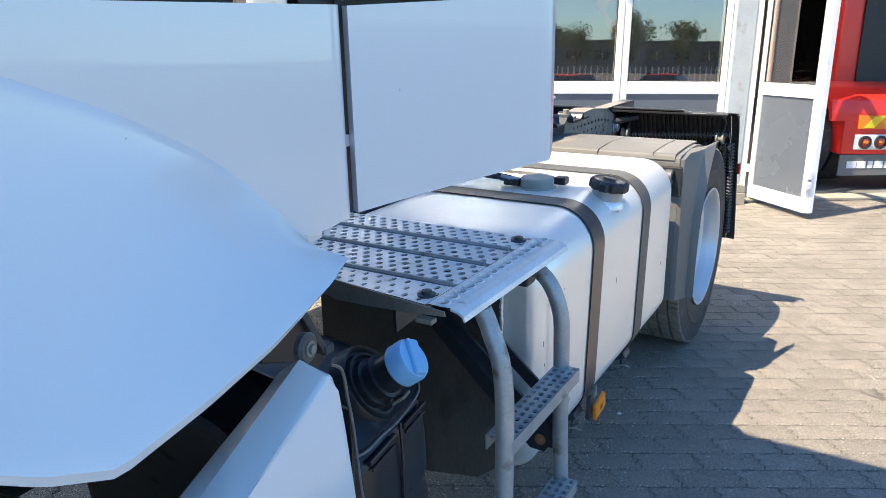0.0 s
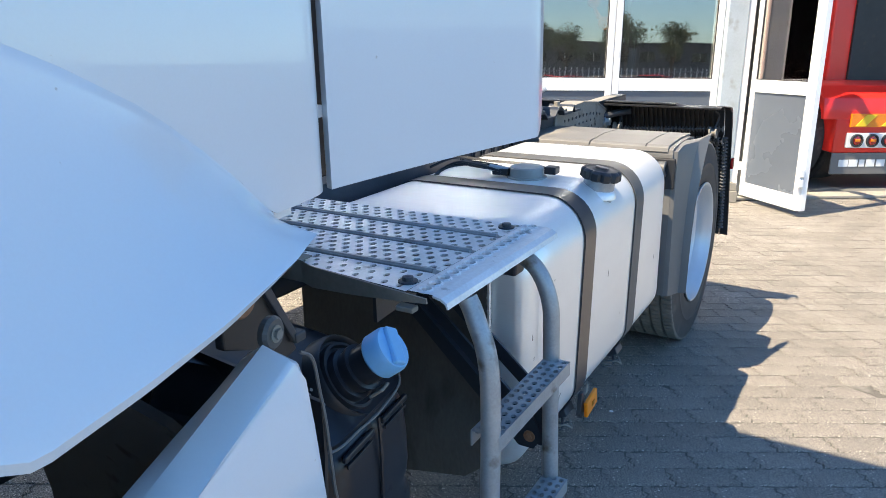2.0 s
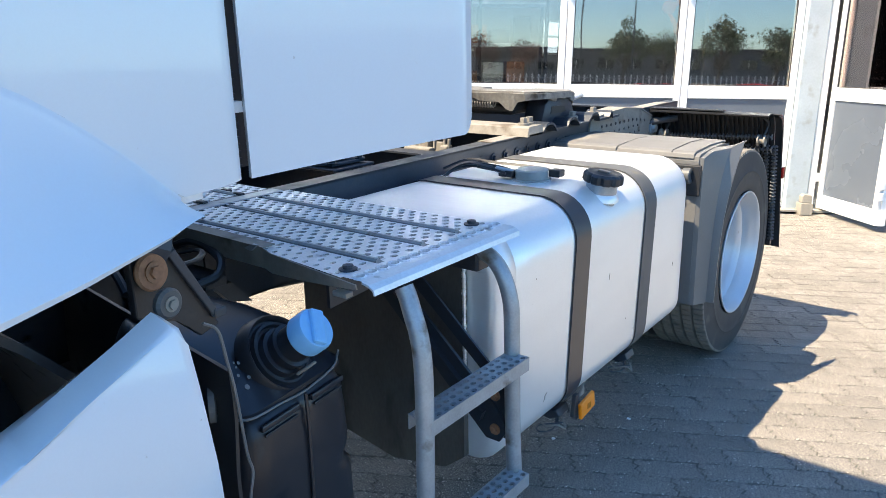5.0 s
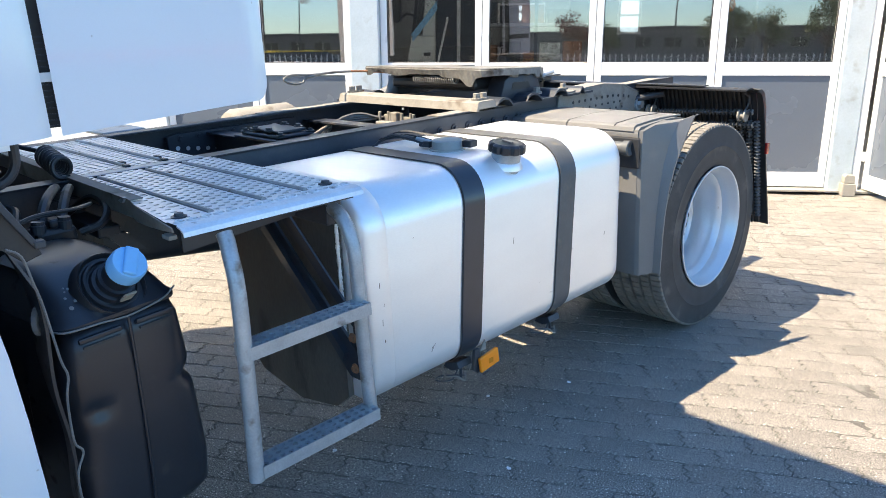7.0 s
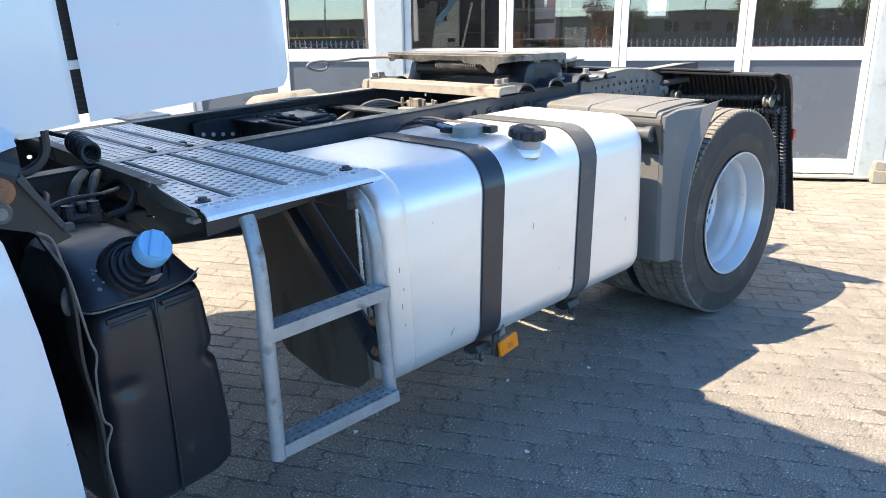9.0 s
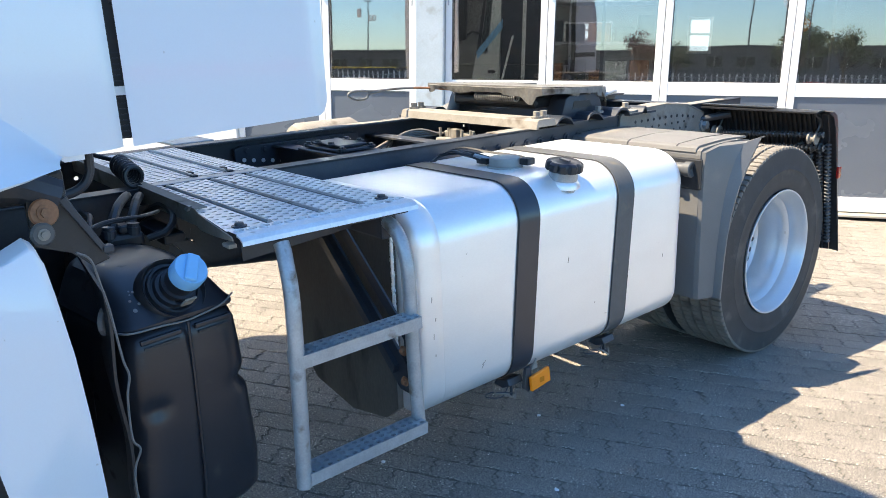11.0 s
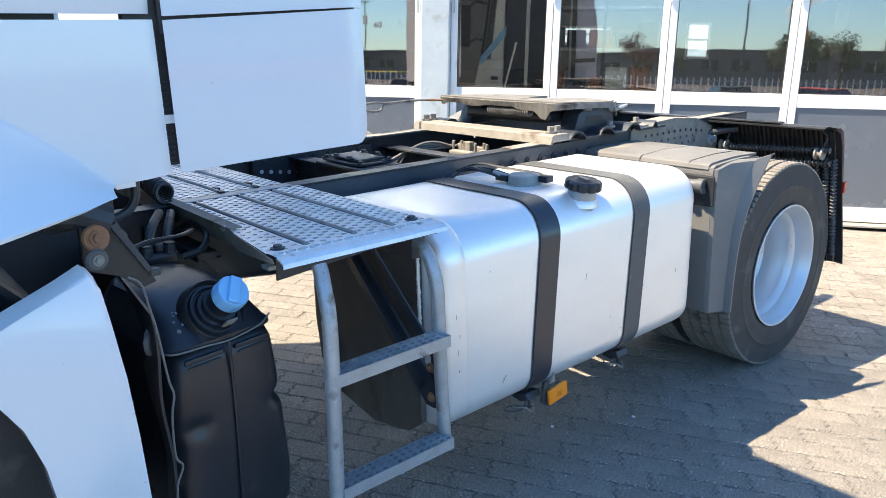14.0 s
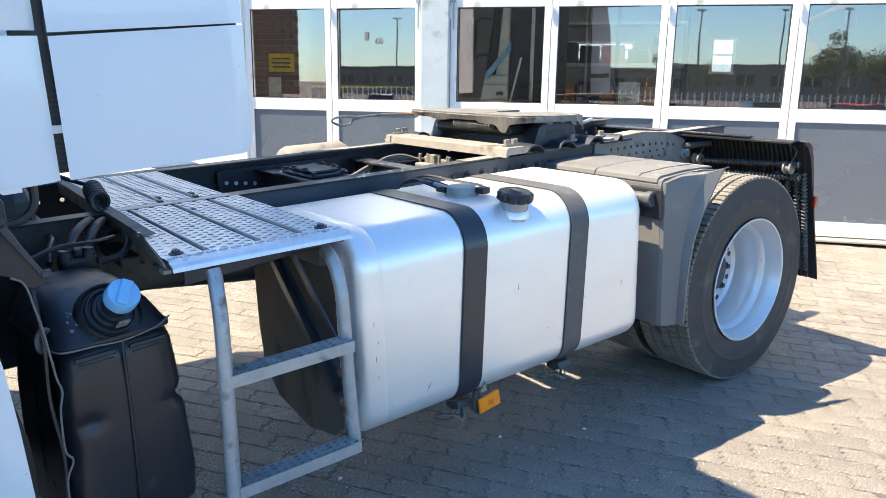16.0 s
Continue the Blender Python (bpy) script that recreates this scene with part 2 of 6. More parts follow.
# ---- mesh helpers ----
def part(name, bm, mat, parent=None, label="", smooth=False, loc=None):
    """One mesh object under a thing or part."""
    bmesh.ops.recalc_face_normals(bm, faces=bm.faces[:])
    me = bpy.data.meshes.new(name)
    bm.to_mesh(me)
    bm.free()
    for m in (mat if isinstance(mat, (list, tuple)) else (mat,)):
        me.materials.append(m)
    if smooth:
        me.polygons.foreach_set("use_smooth", [True] * len(me.polygons))
        me.set_sharp_from_angle(angle=radians(35))
    ob = new(name, me)
    if parent:
        ob.parent = parent
    if loc is not None:
        ob.matrix_local = loc
    if label:
        ob["label"] = label
    return ob


def root(name, label, category, m=None, group="", kind=""):
    ob = new(name)
    ob.empty_display_size = 0.2
    if m is not None:
        ob.matrix_world = m
    return tagged(ob, label, category, group, kind)


def add_box(bm, a, b, bevel=0.0, m=None):
    vs = [bm.verts.new((x, y, z)) for x in (a[0], b[0]) for y in (a[1], b[1]) for z in (a[2], b[2])]
    fs = [bm.faces.new([vs[i] for i in q]) for q in ((0, 1, 3, 2), (4, 6, 7, 5), (0, 4, 5, 1), (2, 3, 7, 6), (0, 2, 6, 4), (1, 5, 7, 3))]
    if bevel:
        es = list({e for f in fs for e in f.edges})
        r = bmesh.ops.bevel(bm, geom=es, offset=bevel, segments=2, affect='EDGES', profile=0.5)
        vs = list({v for v in vs if v.is_valid} | set(r["verts"]))
    if m is not None:
        bmesh.ops.transform(bm, matrix=m, verts=vs)
    return vs


def box(a, b, bevel=0.0, m=None):
    bm = bmesh.new()
    add_box(bm, a, b, bevel, m)
    return bm


def ring_frame(d):
    d = Vector(d).normalized()
    s = d.cross(Vector((0, 0, 1)) if abs(d.z) < 0.95 else Vector((0, 1, 0))).normalized()
    return s, d.cross(s).normalized()


def add_cyl(bm, p, q, r, seg=16, r2=None, caps=True):
    p, q = Vector(p), Vector(q)
    s, u = ring_frame(q - p)
    rings = []
    for c, rr in ((p, r), (q, r if r2 is None else r2)):
        rings.append([bm.verts.new(c + rr * (math.cos(2 * math.pi * k / seg) * s + math.sin(2 * math.pi * k / seg) * u)) for k in range(seg)])
    for k in range(seg):
        bm.faces.new((rings[0][k], rings[0][(k + 1) % seg], rings[1][(k + 1) % seg], rings[1][k]))
    if caps:
        bm.faces.new(rings[0])
        bm.faces.new(rings[1])


def add_lathe(bm, p, axis, profile, seg=32, cap0=False, cap1=False):
    """profile: (distance along the axis, radius) pairs."""
    p, axis = Vector(p), Vector(axis).normalized()
    s, u = ring_frame(axis)
    rings = [[bm.verts.new(p + axis * a + r * (math.cos(2 * math.pi * k / seg) * s + math.sin(2 * math.pi * k / seg) * u)) for k in range(seg)] for a, r in profile]
    for ra, rb in zip(rings, rings[1:]):
        for k in range(seg):
            bm.faces.new((ra[k], ra[(k + 1) % seg], rb[(k + 1) % seg], rb[k]))
    if cap0:
        bm.faces.new(rings[0])
    if cap1:
        bm.faces.new(rings[-1])


def spline(pts, n=8):
    """A smooth curve through the points."""
    pts = [Vector(p) for p in pts]
    ext = [2 * pts[0] - pts[1], *pts, 2 * pts[-1] - pts[-2]]
    out = []
    for i in range(1, len(ext) - 2):
        a, b, c, d = ext[i - 1:i + 3]
        for k in range(n):
            t = k / n
            out.append(0.5 * (2 * b + (c - a) * t + (2 * a - 5 * b + 4 * c - d) * t * t + (3 * b - a - 3 * c + d) * t ** 3))
    return out + [pts[-1]]


def add_tube(bm, pts, r, seg=10, caps=True):
    pts = [Vector(p) for p in pts]
    rings, s = [], None
    for i, p in enumerate(pts):
        d = (pts[min(i + 1, len(pts) - 1)] - pts[max(i - 1, 0)]).normalized()
        if s is None:
            s, _ = ring_frame(d)
        s = (s - d * s.dot(d)).normalized()
        u = d.cross(s)
        rings.append([bm.verts.new(p + r * (math.cos(2 * math.pi * k / seg) * s + math.sin(2 * math.pi * k / seg) * u)) for k in range(seg)])
    for ra, rb in zip(rings, rings[1:]):
        for k in range(seg):
            bm.faces.new((ra[k], ra[(k + 1) % seg], rb[(k + 1) % seg], rb[k]))
    if caps:
        bm.faces.new(rings[0])
        bm.faces.new(rings[-1])


def tube(pts, r, seg=10, smooth_n=0):
    bm = bmesh.new()
    add_tube(bm, spline(pts, smooth_n) if smooth_n else pts, r, seg)
    return bm


def add_prism(bm, poly, axis, a, b):
    """A polygon of (p, q) pairs pushed along an axis from a to b; p, q are the other two axes in order."""
    def put(p, q, w):
        return {"x": (w, p, q), "y": (p, w, q), "z": (p, q, w)}[axis]
    lo = [bm.verts.new(put(p, q, a)) for p, q in poly]
    hi = [bm.verts.new(put(p, q, b)) for p, q in poly]
    n = len(poly)
    for k in range(n):
        bm.faces.new((lo[k], lo[(k + 1) % n], hi[(k + 1) % n], hi[k]))
    bm.faces.new(lo)
    bm.faces.new(hi)


def prism(poly, axis, a, b, bevel=0.0):
    bm = bmesh.new()
    add_prism(bm, poly, axis, a, b)
    if bevel:
        bmesh.ops.bevel(bm, geom=bm.edges[:], offset=bevel, segments=2, affect='EDGES', profile=0.5)
    return bm


def round_rect(x0, x1, z0, z1, radii, n=7):
    """Corner radii in the order: (x0,z0), (x1,z0), (x1,z1), (x0,z1)."""
    out = []
    for (cx, cz, sx, sz, a0), r in zip(((x0, z0, 1, 1, 180), (x1, z0, -1, 1, 270), (x1, z1, -1, -1, 0), (x0, z1, 1, -1, 90)), radii):
        for k in range(n + 1):
            a = radians(a0 + 90 * k / n)
            out.append((cx + sx * r + r * math.cos(a), cz + sz * r + r * math.sin(a)))
    return out


def add_grid(bm, f, us, vs):
    g = [[bm.verts.new(f(u, v)) for v in vs] for u in us]
    for i in range(len(us) - 1):
        for j in range(len(vs) - 1):
            bm.faces.new((g[i][j], g[i + 1][j], g[i + 1][j + 1], g[i][j + 1]))
    return g


def shell(f, us, vs, thick):
    """A curved sheet with thickness: f(u, v) gives the outer face."""
    bm = bmesh.new()
    add_grid(bm, f, us, vs)
    bmesh.ops.recalc_face_normals(bm, faces=bm.faces[:])
    bmesh.ops.solidify(bm, geom=bm.faces[:], thickness=thick)
    return bm


def add_bolt(bm, p, axis, r=0.012, h=0.012):
    add_cyl(bm, p, Vector(p) + Vector(axis).normalized() * h * 0.3, r * 1.6, 12)
    add_cyl(bm, p, Vector(p) + Vector(axis).normalized() * h, r, 6)


def bolt(p, axis, mat, parent, r=0.012, h=0.012, name="bolt"):
    bm = bmesh.new()
    add_bolt(bm, p, axis, r, h)
    return part(name, bm, mat, parent)


def sheet_x(f, us, vs, thick):
    """A closed sheet whose inner face lies straight inwards along x."""
    bm = bmesh.new()
    a = add_grid(bm, f, us, vs)
    b = add_grid(bm, lambda u, v: f(u, v) - Vector((thick, 0, 0)), us, vs)
    nu, nv = len(us) - 1, len(vs) - 1
    rim = [(i, 0) for i in range(nu)] + [(nu, j) for j in range(nv)] + [(i, nv) for i in range(nu, 0, -1)] + [(0, j) for j in range(nv, 0, -1)]
    for (i, j), (p, q) in zip(rim, rim[1:] + rim[:1]):
        bm.faces.new((a[i][j], a[p][q], b[p][q], b[i][j]))
    return bm


def frange(a, b, n):
    return [a + (b - a) * k / n for k in range(n + 1)]

# ---- the yard ----
FX, FY, FA = -1.642, 5.335, 38.1
FACE = pose(FX, FY, 0, 0, 0, FA)
DU = Vector((math.cos(radians(FA)), math.sin(radians(FA)), 0))
DN = Vector((math.sin(radians(FA)), -math.cos(radians(FA)), 0))
SILL = 0.07
FAR_Z = -0.85


def ground_z(x, y):
    """The yard is level under the truck and rises a little towards the hall."""
    s = (Vector((x, y, 0)) - Vector((FX, FY, 0))).dot(DN)
    t = min(1.0, max(0.0, (3.2 - s) / 3.1))
    far = min(1.0, max(0.0, (s - 12) / 14))
    return SILL * t * t * (3 - 2 * t) + FAR_Z * far * far * (3 - 2 * far)


def yard_point(u, s, z=0.0):
    p = Vector((FX, FY, 0)) + DU * u + DN * s
    return Vector((p.x, p.y, z))


bm = bmesh.new()
edge = [-400, -150, -60, -25, -12, *frange(-8, 8, 160), 12, 25, 60, 150, 400]
add_grid(bm, lambda x, y: Vector((x, y, ground_z(x, y) - 0.0028)), edge, edge)
ground = part("ground", bm, JOINT)
tagged(ground, "sandy joints under grey concrete block paving of a yard", "ground", kind="structure")

PL, PW, PA = 0.226, 0.113, 31.0
PE1 = Vector((math.cos(radians(PA)), math.sin(radians(PA)), 0))
PE2 = Vector((-PE1.y, PE1.x, 0))


def paver_outline(gap):
    """A block with stepped ends, so that neighbours lock into one another."""
    l, w = PL / 2 - gap, PW / 2 - gap
    z = 0.009
    end = [(-1, 0.0), (-0.62, z), (-0.2, -z), (0.2, z), (0.62, -z), (1, 0.0)]
    right = [(l + dx, w * k) for k, dx in end]
    left = [(-l + dx, w * k) for k, dx in reversed(end)]
    wave = [(0.55, 0.004), (0.2, -0.003), (-0.2, 0.004), (-0.55, -0.003)]
    return right + [(l * a, w + b) for a, b in wave] + left + [(l * a, -w + b) for a, b in reversed(wave)]


def paver_mesh():
    top, mid = paver_outline(0.0058), paver_outline(0.0036)
    vs = [(x, y, 0.0) for x, y in top] + [(x, y, -0.0022) for x, y in mid] + [(x, y, -0.02) for x, y in mid]
    n = len(top)
    fs = [tuple(range(n))]
    for a in (0, n):
        fs += [(a + k, a + n + k, a + n + (k + 1) % n, a + (k + 1) % n) for k in range(n)]
    return vs, fs


pv, pf = paver_mesh()
rng = random.Random(5)
near, all_v, all_f = [], [], []
for j in range(-50, 66):
    for i in range(-42, 42):
        c = PE1 * ((i + 0.5 * (j % 2)) * PL) + PE2 * (j * PW)
        s = (Vector((c.x, c.y, 0)) - Vector((FX, FY, 0))).dot(DN)
        u = (Vector((c.x, c.y, 0)) - Vector((FX, FY, 0))).dot(DU)
        if s < 0.12 or c.y < -4.4 or c.x < -6.0 or c.x > 5.4 or s > 11.0:
            if not (1.5 < u < 5.0 and -0.3 < s <= 0.12):
                continue
        z = ground_z(c.x, c.y)
        tip = ground_z(*(c - DN * 0.05)[:2]) - z
        tilt = Matrix.Rotation(math.atan(tip / 0.05), 4, DU)
        m = Matrix.Translation((c.x, c.y, z + rng.gauss(0, 0.0008))) @ tilt @ Matrix.Rotation(rng.gauss(0, 0.008), 4, 'X') @ Matrix.Rotation(rng.gauss(0, 0.006), 4, 'Y') @ Matrix.Rotation(radians(PA) + rng.gauss(0, 0.008), 4, 'Z')
        if -0.25 < c.x < 1.6 and -0.35 < c.y < 2.6 and 0.9 * c.x + 0.35 * c.y < 1.35 and len(near) < 300:
            near.append(m)
            continue
        o = len(all_v)
        all_v += [m @ Vector(v) for v in pv]
        all_f += [tuple(o + k for k in f) for f in pf]
me = bpy.data.meshes.new("pavers")
me.from_pydata(all_v, [], all_f)
me.materials.append(PAVER)
paving = new("pavement", me)
tagged(paving, "worn grey concrete interlocking block paving", "paving", kind="stuff")


# ---- the hall ----
def hall_part(name, a, b, mat, label, bevel=0.004, category="wall"):
    ob = part(name, box(a, b, bevel), mat)
    ob.matrix_world = FACE
    return tagged(ob, label, category, kind="structure")


hall_part("wall_south", (-9.5, -0.02, 0), (-5.16, 0.22, 5.4), FRAME, "white painted wall of a workshop hall", category="wall")
hall_part("wall_south_east", (6.0, 0.0, 0), (12.0, 0.22, 5.4), WALL, "grey wall beside the workshop gate")
hall_part("wall_south_top", (-5.16, 0.0, 3.42), (6.0, 0.22, 5.4), WALL, "grey wall above the folding gates")
hall_part("wall_north", (-9.5, 14.0, 0), (12.0, 14.2, 5.4), WALL, "grey rear wall of the hall")
hall_part("wall_west", (-9.5, 0.2, 0), (-9.3, 14.0, 5.4), WALL, "grey side wall of the hall")
hall_part("wall_east", (11.8, 0.2, 0), (12.0, 14.0, 5.4), WALL, "grey side wall of the hall")
hall_part("floor", (-9.3, 0.1, 0.05), (11.8, 14.0, SILL), HALL_FLOOR, "grey concrete workshop floor", category="floor")
hall_part("ceiling", (-9.5, 0.0, 5.4), (12.0, 14.2, 5.6), WALL, "grey flat hall ceiling", category="ceiling")
hall_part("pillar_1", (-3.275, -0.03, 0), (-2.995, 0.25, 3.42), PILLAR, "pale blue-grey painted pillar between the gates", 0.012, "pillar")
hall_part("pillar_2", (1.125, -0.03, 0), (1.335, 0.25, 3.42), PILLAR, "pale blue-grey painted pillar beside the open gate", 0.012, "pillar")
hall_part("jamb", (1.336, -0.02, SILL), (1.40, 0.16, 3.42), FRAME, "white jamb of the open gate", 0.004, "jamb")
hall_part("sill", (-5.16, -0.14, 0.1), (1.34, 0.10, SILL + 0.035), CONCRETE, "pale concrete threshold under the gates", 0.01, "sill")
hall_part("sill_2", (1.34, -0.10, 0.1), (6.0, 0.14, SILL + 0.006), CONCRETE, "pale concrete threshold of the open gate", 0.002, "sill")


def frame_bars(w, h0, t0, t1, top, d0, d1):
    """The stiles and rails of one leaf, as boxes."""
    s = 0.062
    return [("stile", (0, d0, h0), (s, d1, top)), ("stile", (w - s, d0, h0), (w, d1, top)),
            ("rail", (s, d0 + 0.002, h0), (w - s, d1 - 0.002, h0 + 0.13)), ("rail", (s, d0 + 0.002, t0), (w - s, d1 - 0.002, t1)),
            ("rail", (s, d0 + 0.002, 2.10), (w - s, d1 - 0.002, 2.19)), ("rail", (s, d0 + 0.002, top - 0.1), (w - s, d1 - 0.002, top))]


def door_leaf(name, w, m, label, cant=0.0):
    leaf = root(name, label, "gate leaf", m, kind="structure")
    h0, t0, t1, top, s = SILL + 0.045, 1.112, 1.228, 3.40, 0.062
    for n, a, b in frame_bars(w, h0, t0, t1, top, 0.0, 0.055):
        part(n, box(a, b, 0.004), FRAME, leaf)
    part("panel", box((s - 0.004, 0.016, h0 + 0.126), (w - s + 0.004, 0.036, t0 + 0.004)), PANEL, leaf, "blue-grey smooth infill panel")
    for z0, z1 in ((t1, 2.10), (2.19, top - 0.1)):
        g = part("pane", box((s - 0.004, 0.022, z0 - 0.004), (w - s + 0.004, 0.030, z1 + 0.004)), GLASS, leaf, "reflecting glass pane")
        g.matrix_local = Matrix.Translation((w / 2, 0.026, 0)) @ Matrix.Rotation(radians(cant), 4, 'Z') @ Matrix.Translation((-w / 2, -0.026, 0))
        g.visible_shadow = False
        for a, b in (((s, 0.010, z0), (w - s, 0.020, z0 + 0.008)), ((s, 0.010, z1 - 0.008), (w - s, 0.020, z1)), ((s, 0.010, z0 + 0.008), (s + 0.008, 0.020, z1 - 0.008)), ((w - s - 0.008, 0.010, z0 + 0.008), (w - s, 0.020, z1 - 0.008))):
            part("gasket", box(a, b), BLACK, leaf)
    return leaf


LEAVES = ((-5.15, -4.213), (-4.207, -3.28), (-2.99, -2.043), (-2.037, -1.013), (-1.007, 0.062), (0.068, 1.12))
for k, (u0, u1) in enumerate(LEAVES):
    leaf = door_leaf("door_%d" % (k + 1), u1 - u0, FACE @ pose(u0, 0.02, 0), "closed white folding gate leaf with glass above a blue-grey panel", -2.6 if k < 4 else 0.0)
    for z in (0.42, 2.0, 2.9):
        bm = bmesh.new()
        add_cyl(bm, (0.0, -0.012, z), (0.0, -0.012, z + 0.11), 0.011, 10)
        part("hinge", bm, FRAME, leaf)
    if k in (1, 2):
        u = (u1 - u0 - 0.03) if k == 1 else 0.03
        part("lock_rod", tube([(u, -0.012, 1.9), (u, -0.012, 3.3)], 0.007, 8), GALV, leaf)
        part("rod_guide", box((u - 0.018, -0.025, 2.14), (u + 0.018, 0.0, 2.22), 0.003), GALV, leaf)


def between(u0, s0, u1, s1):
    """The frame that runs from one place on the plan of the gate to another; y points to its back."""
    a, b = yard_point(u0, s0), yard_point(u1, s1)
    return Matrix.Translation(a) @ Matrix.Rotation(math.atan2(b.y - a.y, b.x - a.x), 4, 'Z'), (b - a).length


m, w = between(1.43, 0.02, 1.51, 0.85)
leaf = door_leaf("door_7", w, m, "open white folding gate leaf standing out into the yard")
for z in (0.33, 0.42):
    part("hinge", box((w - 0.005, -0.03, z), (w + 0.03, 0.02, z + 0.07), 0.006), FRAME, leaf)
part("hinge", box((-0.05, -0.03, 0.36), (0.0, 0.02, 0.44), 0.006), FRAME, leaf)
m, w = between(1.59, 0.86, 1.51, 0.03)
door_leaf("door_8", w, m, "open white folding gate leaf folded against its neighbour")

# the things in the hall
REAR_WINDOWS = ((-3.3, -1.3, 2.05, 2.45, 5), (0.72, 1.25, 1.72, 2.55, 1))
for k, (u0, u1, z0, z1, n) in enumerate(REAR_WINDOWS):
    win = root("window_%d" % (k + 1), "bright window in the rear wall of the hall", "window", FACE @ pose(0, 0, 0), kind="structure")
    part("pane", box((u0, 13.96, z0), (u1, 13.99, z1)), DAYLIGHT, win)
    for z in (z0 - 0.04, (z0 + z1) / 2, z1 - 0.02):
        part("bar", box((u0 - 0.05, 13.9, z), (u1 + 0.05, 13.97, z + 0.06)), FRAME, win)
    for q in range(n + 1):
        u = u0 + (u1 - u0) * q / n
        part("bar", box((u - 0.03, 13.9, z0 - 0.06), (u + 0.03, 13.955, z1 + 0.06)), FRAME, win)
# The first three lamps are added fill for what stands behind the gate.
for u, v in ((-5.6, 0.9), (-2.7, 0.8), (0.4, 0.9), (-4.5, 3.0), (-1.0, 3.0), (2.8, 4.0), (3.9, 7.0), (-2.5, 8.0)):
    lamp = root("hall_and_fill_light", "lit tube lamp under the hall ceiling, front row added as fill", "ceiling light", FACE @ pose(u, v, 4.6), group="hall lamps")
    part("tube", box((-0.75, -0.03, 0), (0.75, 0.03, 0.05), 0.01), LAMP, lamp)
    part("housing", box((-0.8, -0.06, 0.052), (0.8, 0.06, 0.12), 0.01), FRAME, lamp)
    for x in (-0.6, 0.6):
        part("hanger", box((x - 0.006, -0.006, 0.12), (x + 0.006, 0.006, 0.8)), GALV, lamp)

# brick pier with a yellow sign and a paper sheet
pier = root("brick_pillar", "brown brick pier inside the hall", "pillar", FACE @ pose(-6.03, 1.6, SILL))
BRICKS = box((-0.105, -0.05, -0.03), (0.105, 0.05, 0.03), 0.004)
first = part("brick", BRICKS, BRICK, pier)
first.matrix_local = pose(0.11, 0, 0.035)
for r in range(36):
    for q in range(3):
        if r or q:
            b = new("brick", first.data)
            b.parent = pier
            b.matrix_local = pose(0.11 + 0.22 * q + (0.11 if r % 2 else 0), 0, 0.035 + 0.07 * r)
part("mortar", box((0.02, 0.0, 0), (0.72, 0.4, 2.56)), CONCRETE, pier)
sign = root("wall_sign", "yellow warning sign with dark lines on the brick pier", "sign", FACE @ pose(-5.66, 1.52, 1.50))
part("plate", box((0, 0, 0), (0.34, 0.015, 0.22), 0.004), YELLOW, sign)
for z in (0.05, 0.10, 0.15):
    part("line", box((0.05, -0.003, z), (0.29, 0.002, z + 0.02)), BLACK, sign)
note = part("notice", box((0, 0, 0), (0.17, 0.006, 0.24), 0.001), PAINT_DULL)
note.matrix_world = FACE @ pose(-5.68, 1.535, 1.20)
tagged(note, "white paper notice fixed to the brick pier", "notice")


def car(name, m, paint, label, group=""):
    c = root(name, label, "car", m, group)
    L, Wd = 4.2, 1.7
    side = [(-2.1, 0.35), (-2.08, 0.72), (-1.5, 0.86), (-0.95, 0.92), (1.75, 0.95), (2.05, 0.85), (2.1, 0.4), (1.75, 0.28), (-1.8, 0.28)]
    part("body", prism(side, "y", -Wd / 2, Wd / 2, 0.05), paint, c, smooth=True)
    roof = [(-0.95, 0.92), (-0.3, 1.42), (1.2, 1.45), (1.8, 0.95)]
    bm = bmesh.new()
    lo = [bm.verts.new((x, sy * (Wd / 2 - 0.03 - (0.16 if z > 1 else 0)), z)) for sy in (-1, 1) for x, z in roof]
    for q in ((0, 1, 2, 3), (7, 6, 5, 4), (0, 4, 5, 1), (1, 5, 6, 2), (2, 6, 7, 3), (0, 3, 7, 4)):
        bm.faces.new([lo[k] for k in q])
    part("cabin", bm, CAR_GLASS, c, "dark car windows")
    part("roof", prism([(-0.3, 1.40), (1.2, 1.43), (1.25, 1.46), (-0.3, 1.46)], "y", -Wd / 2 + 0.2, Wd / 2 - 0.2, 0.01), paint, c)
    for x in (-1.3, 1.3):
        for sy in (-1, 1):
            bm = bmesh.new()
            add_lathe(bm, (x, sy * (Wd / 2 - 0.19), 0.31), (0, sy, 0), ((0, 0.2), (0, 0.29), (0.03, 0.31), (0.17, 0.31), (0.2, 0.28), (0.2, 0.2)), 24)
            wh = part("wheel", bm, RUBBER, c)
            bm = bmesh.new()
            add_lathe(bm, (x, sy * (Wd / 2 - 0.02), 0.31), (0, sy, 0), ((0, 0.205), (0.01, 0.19), (-0.03, 0.06), (-0.02, 0.0)), 20)
            part("rim", bm, RIM, wh)
        part("headlight" if x < 0 else "tail_light", box((x * 1.58 - 0.03, -0.75, 0.62), (x * 1.58 + 0.03, 0.75, 0.72), 0.01), PAINT_DULL if x < 0 else RED_LENS, c)
    return c


car("yellow_car", FACE @ pose(-5.55, 3.3, SILL, 0, 0, 8) @ Matrix.Diagonal((1, 1, 0.86, 1)), YELLOW, "yellow car with dark windows parked in the hall")

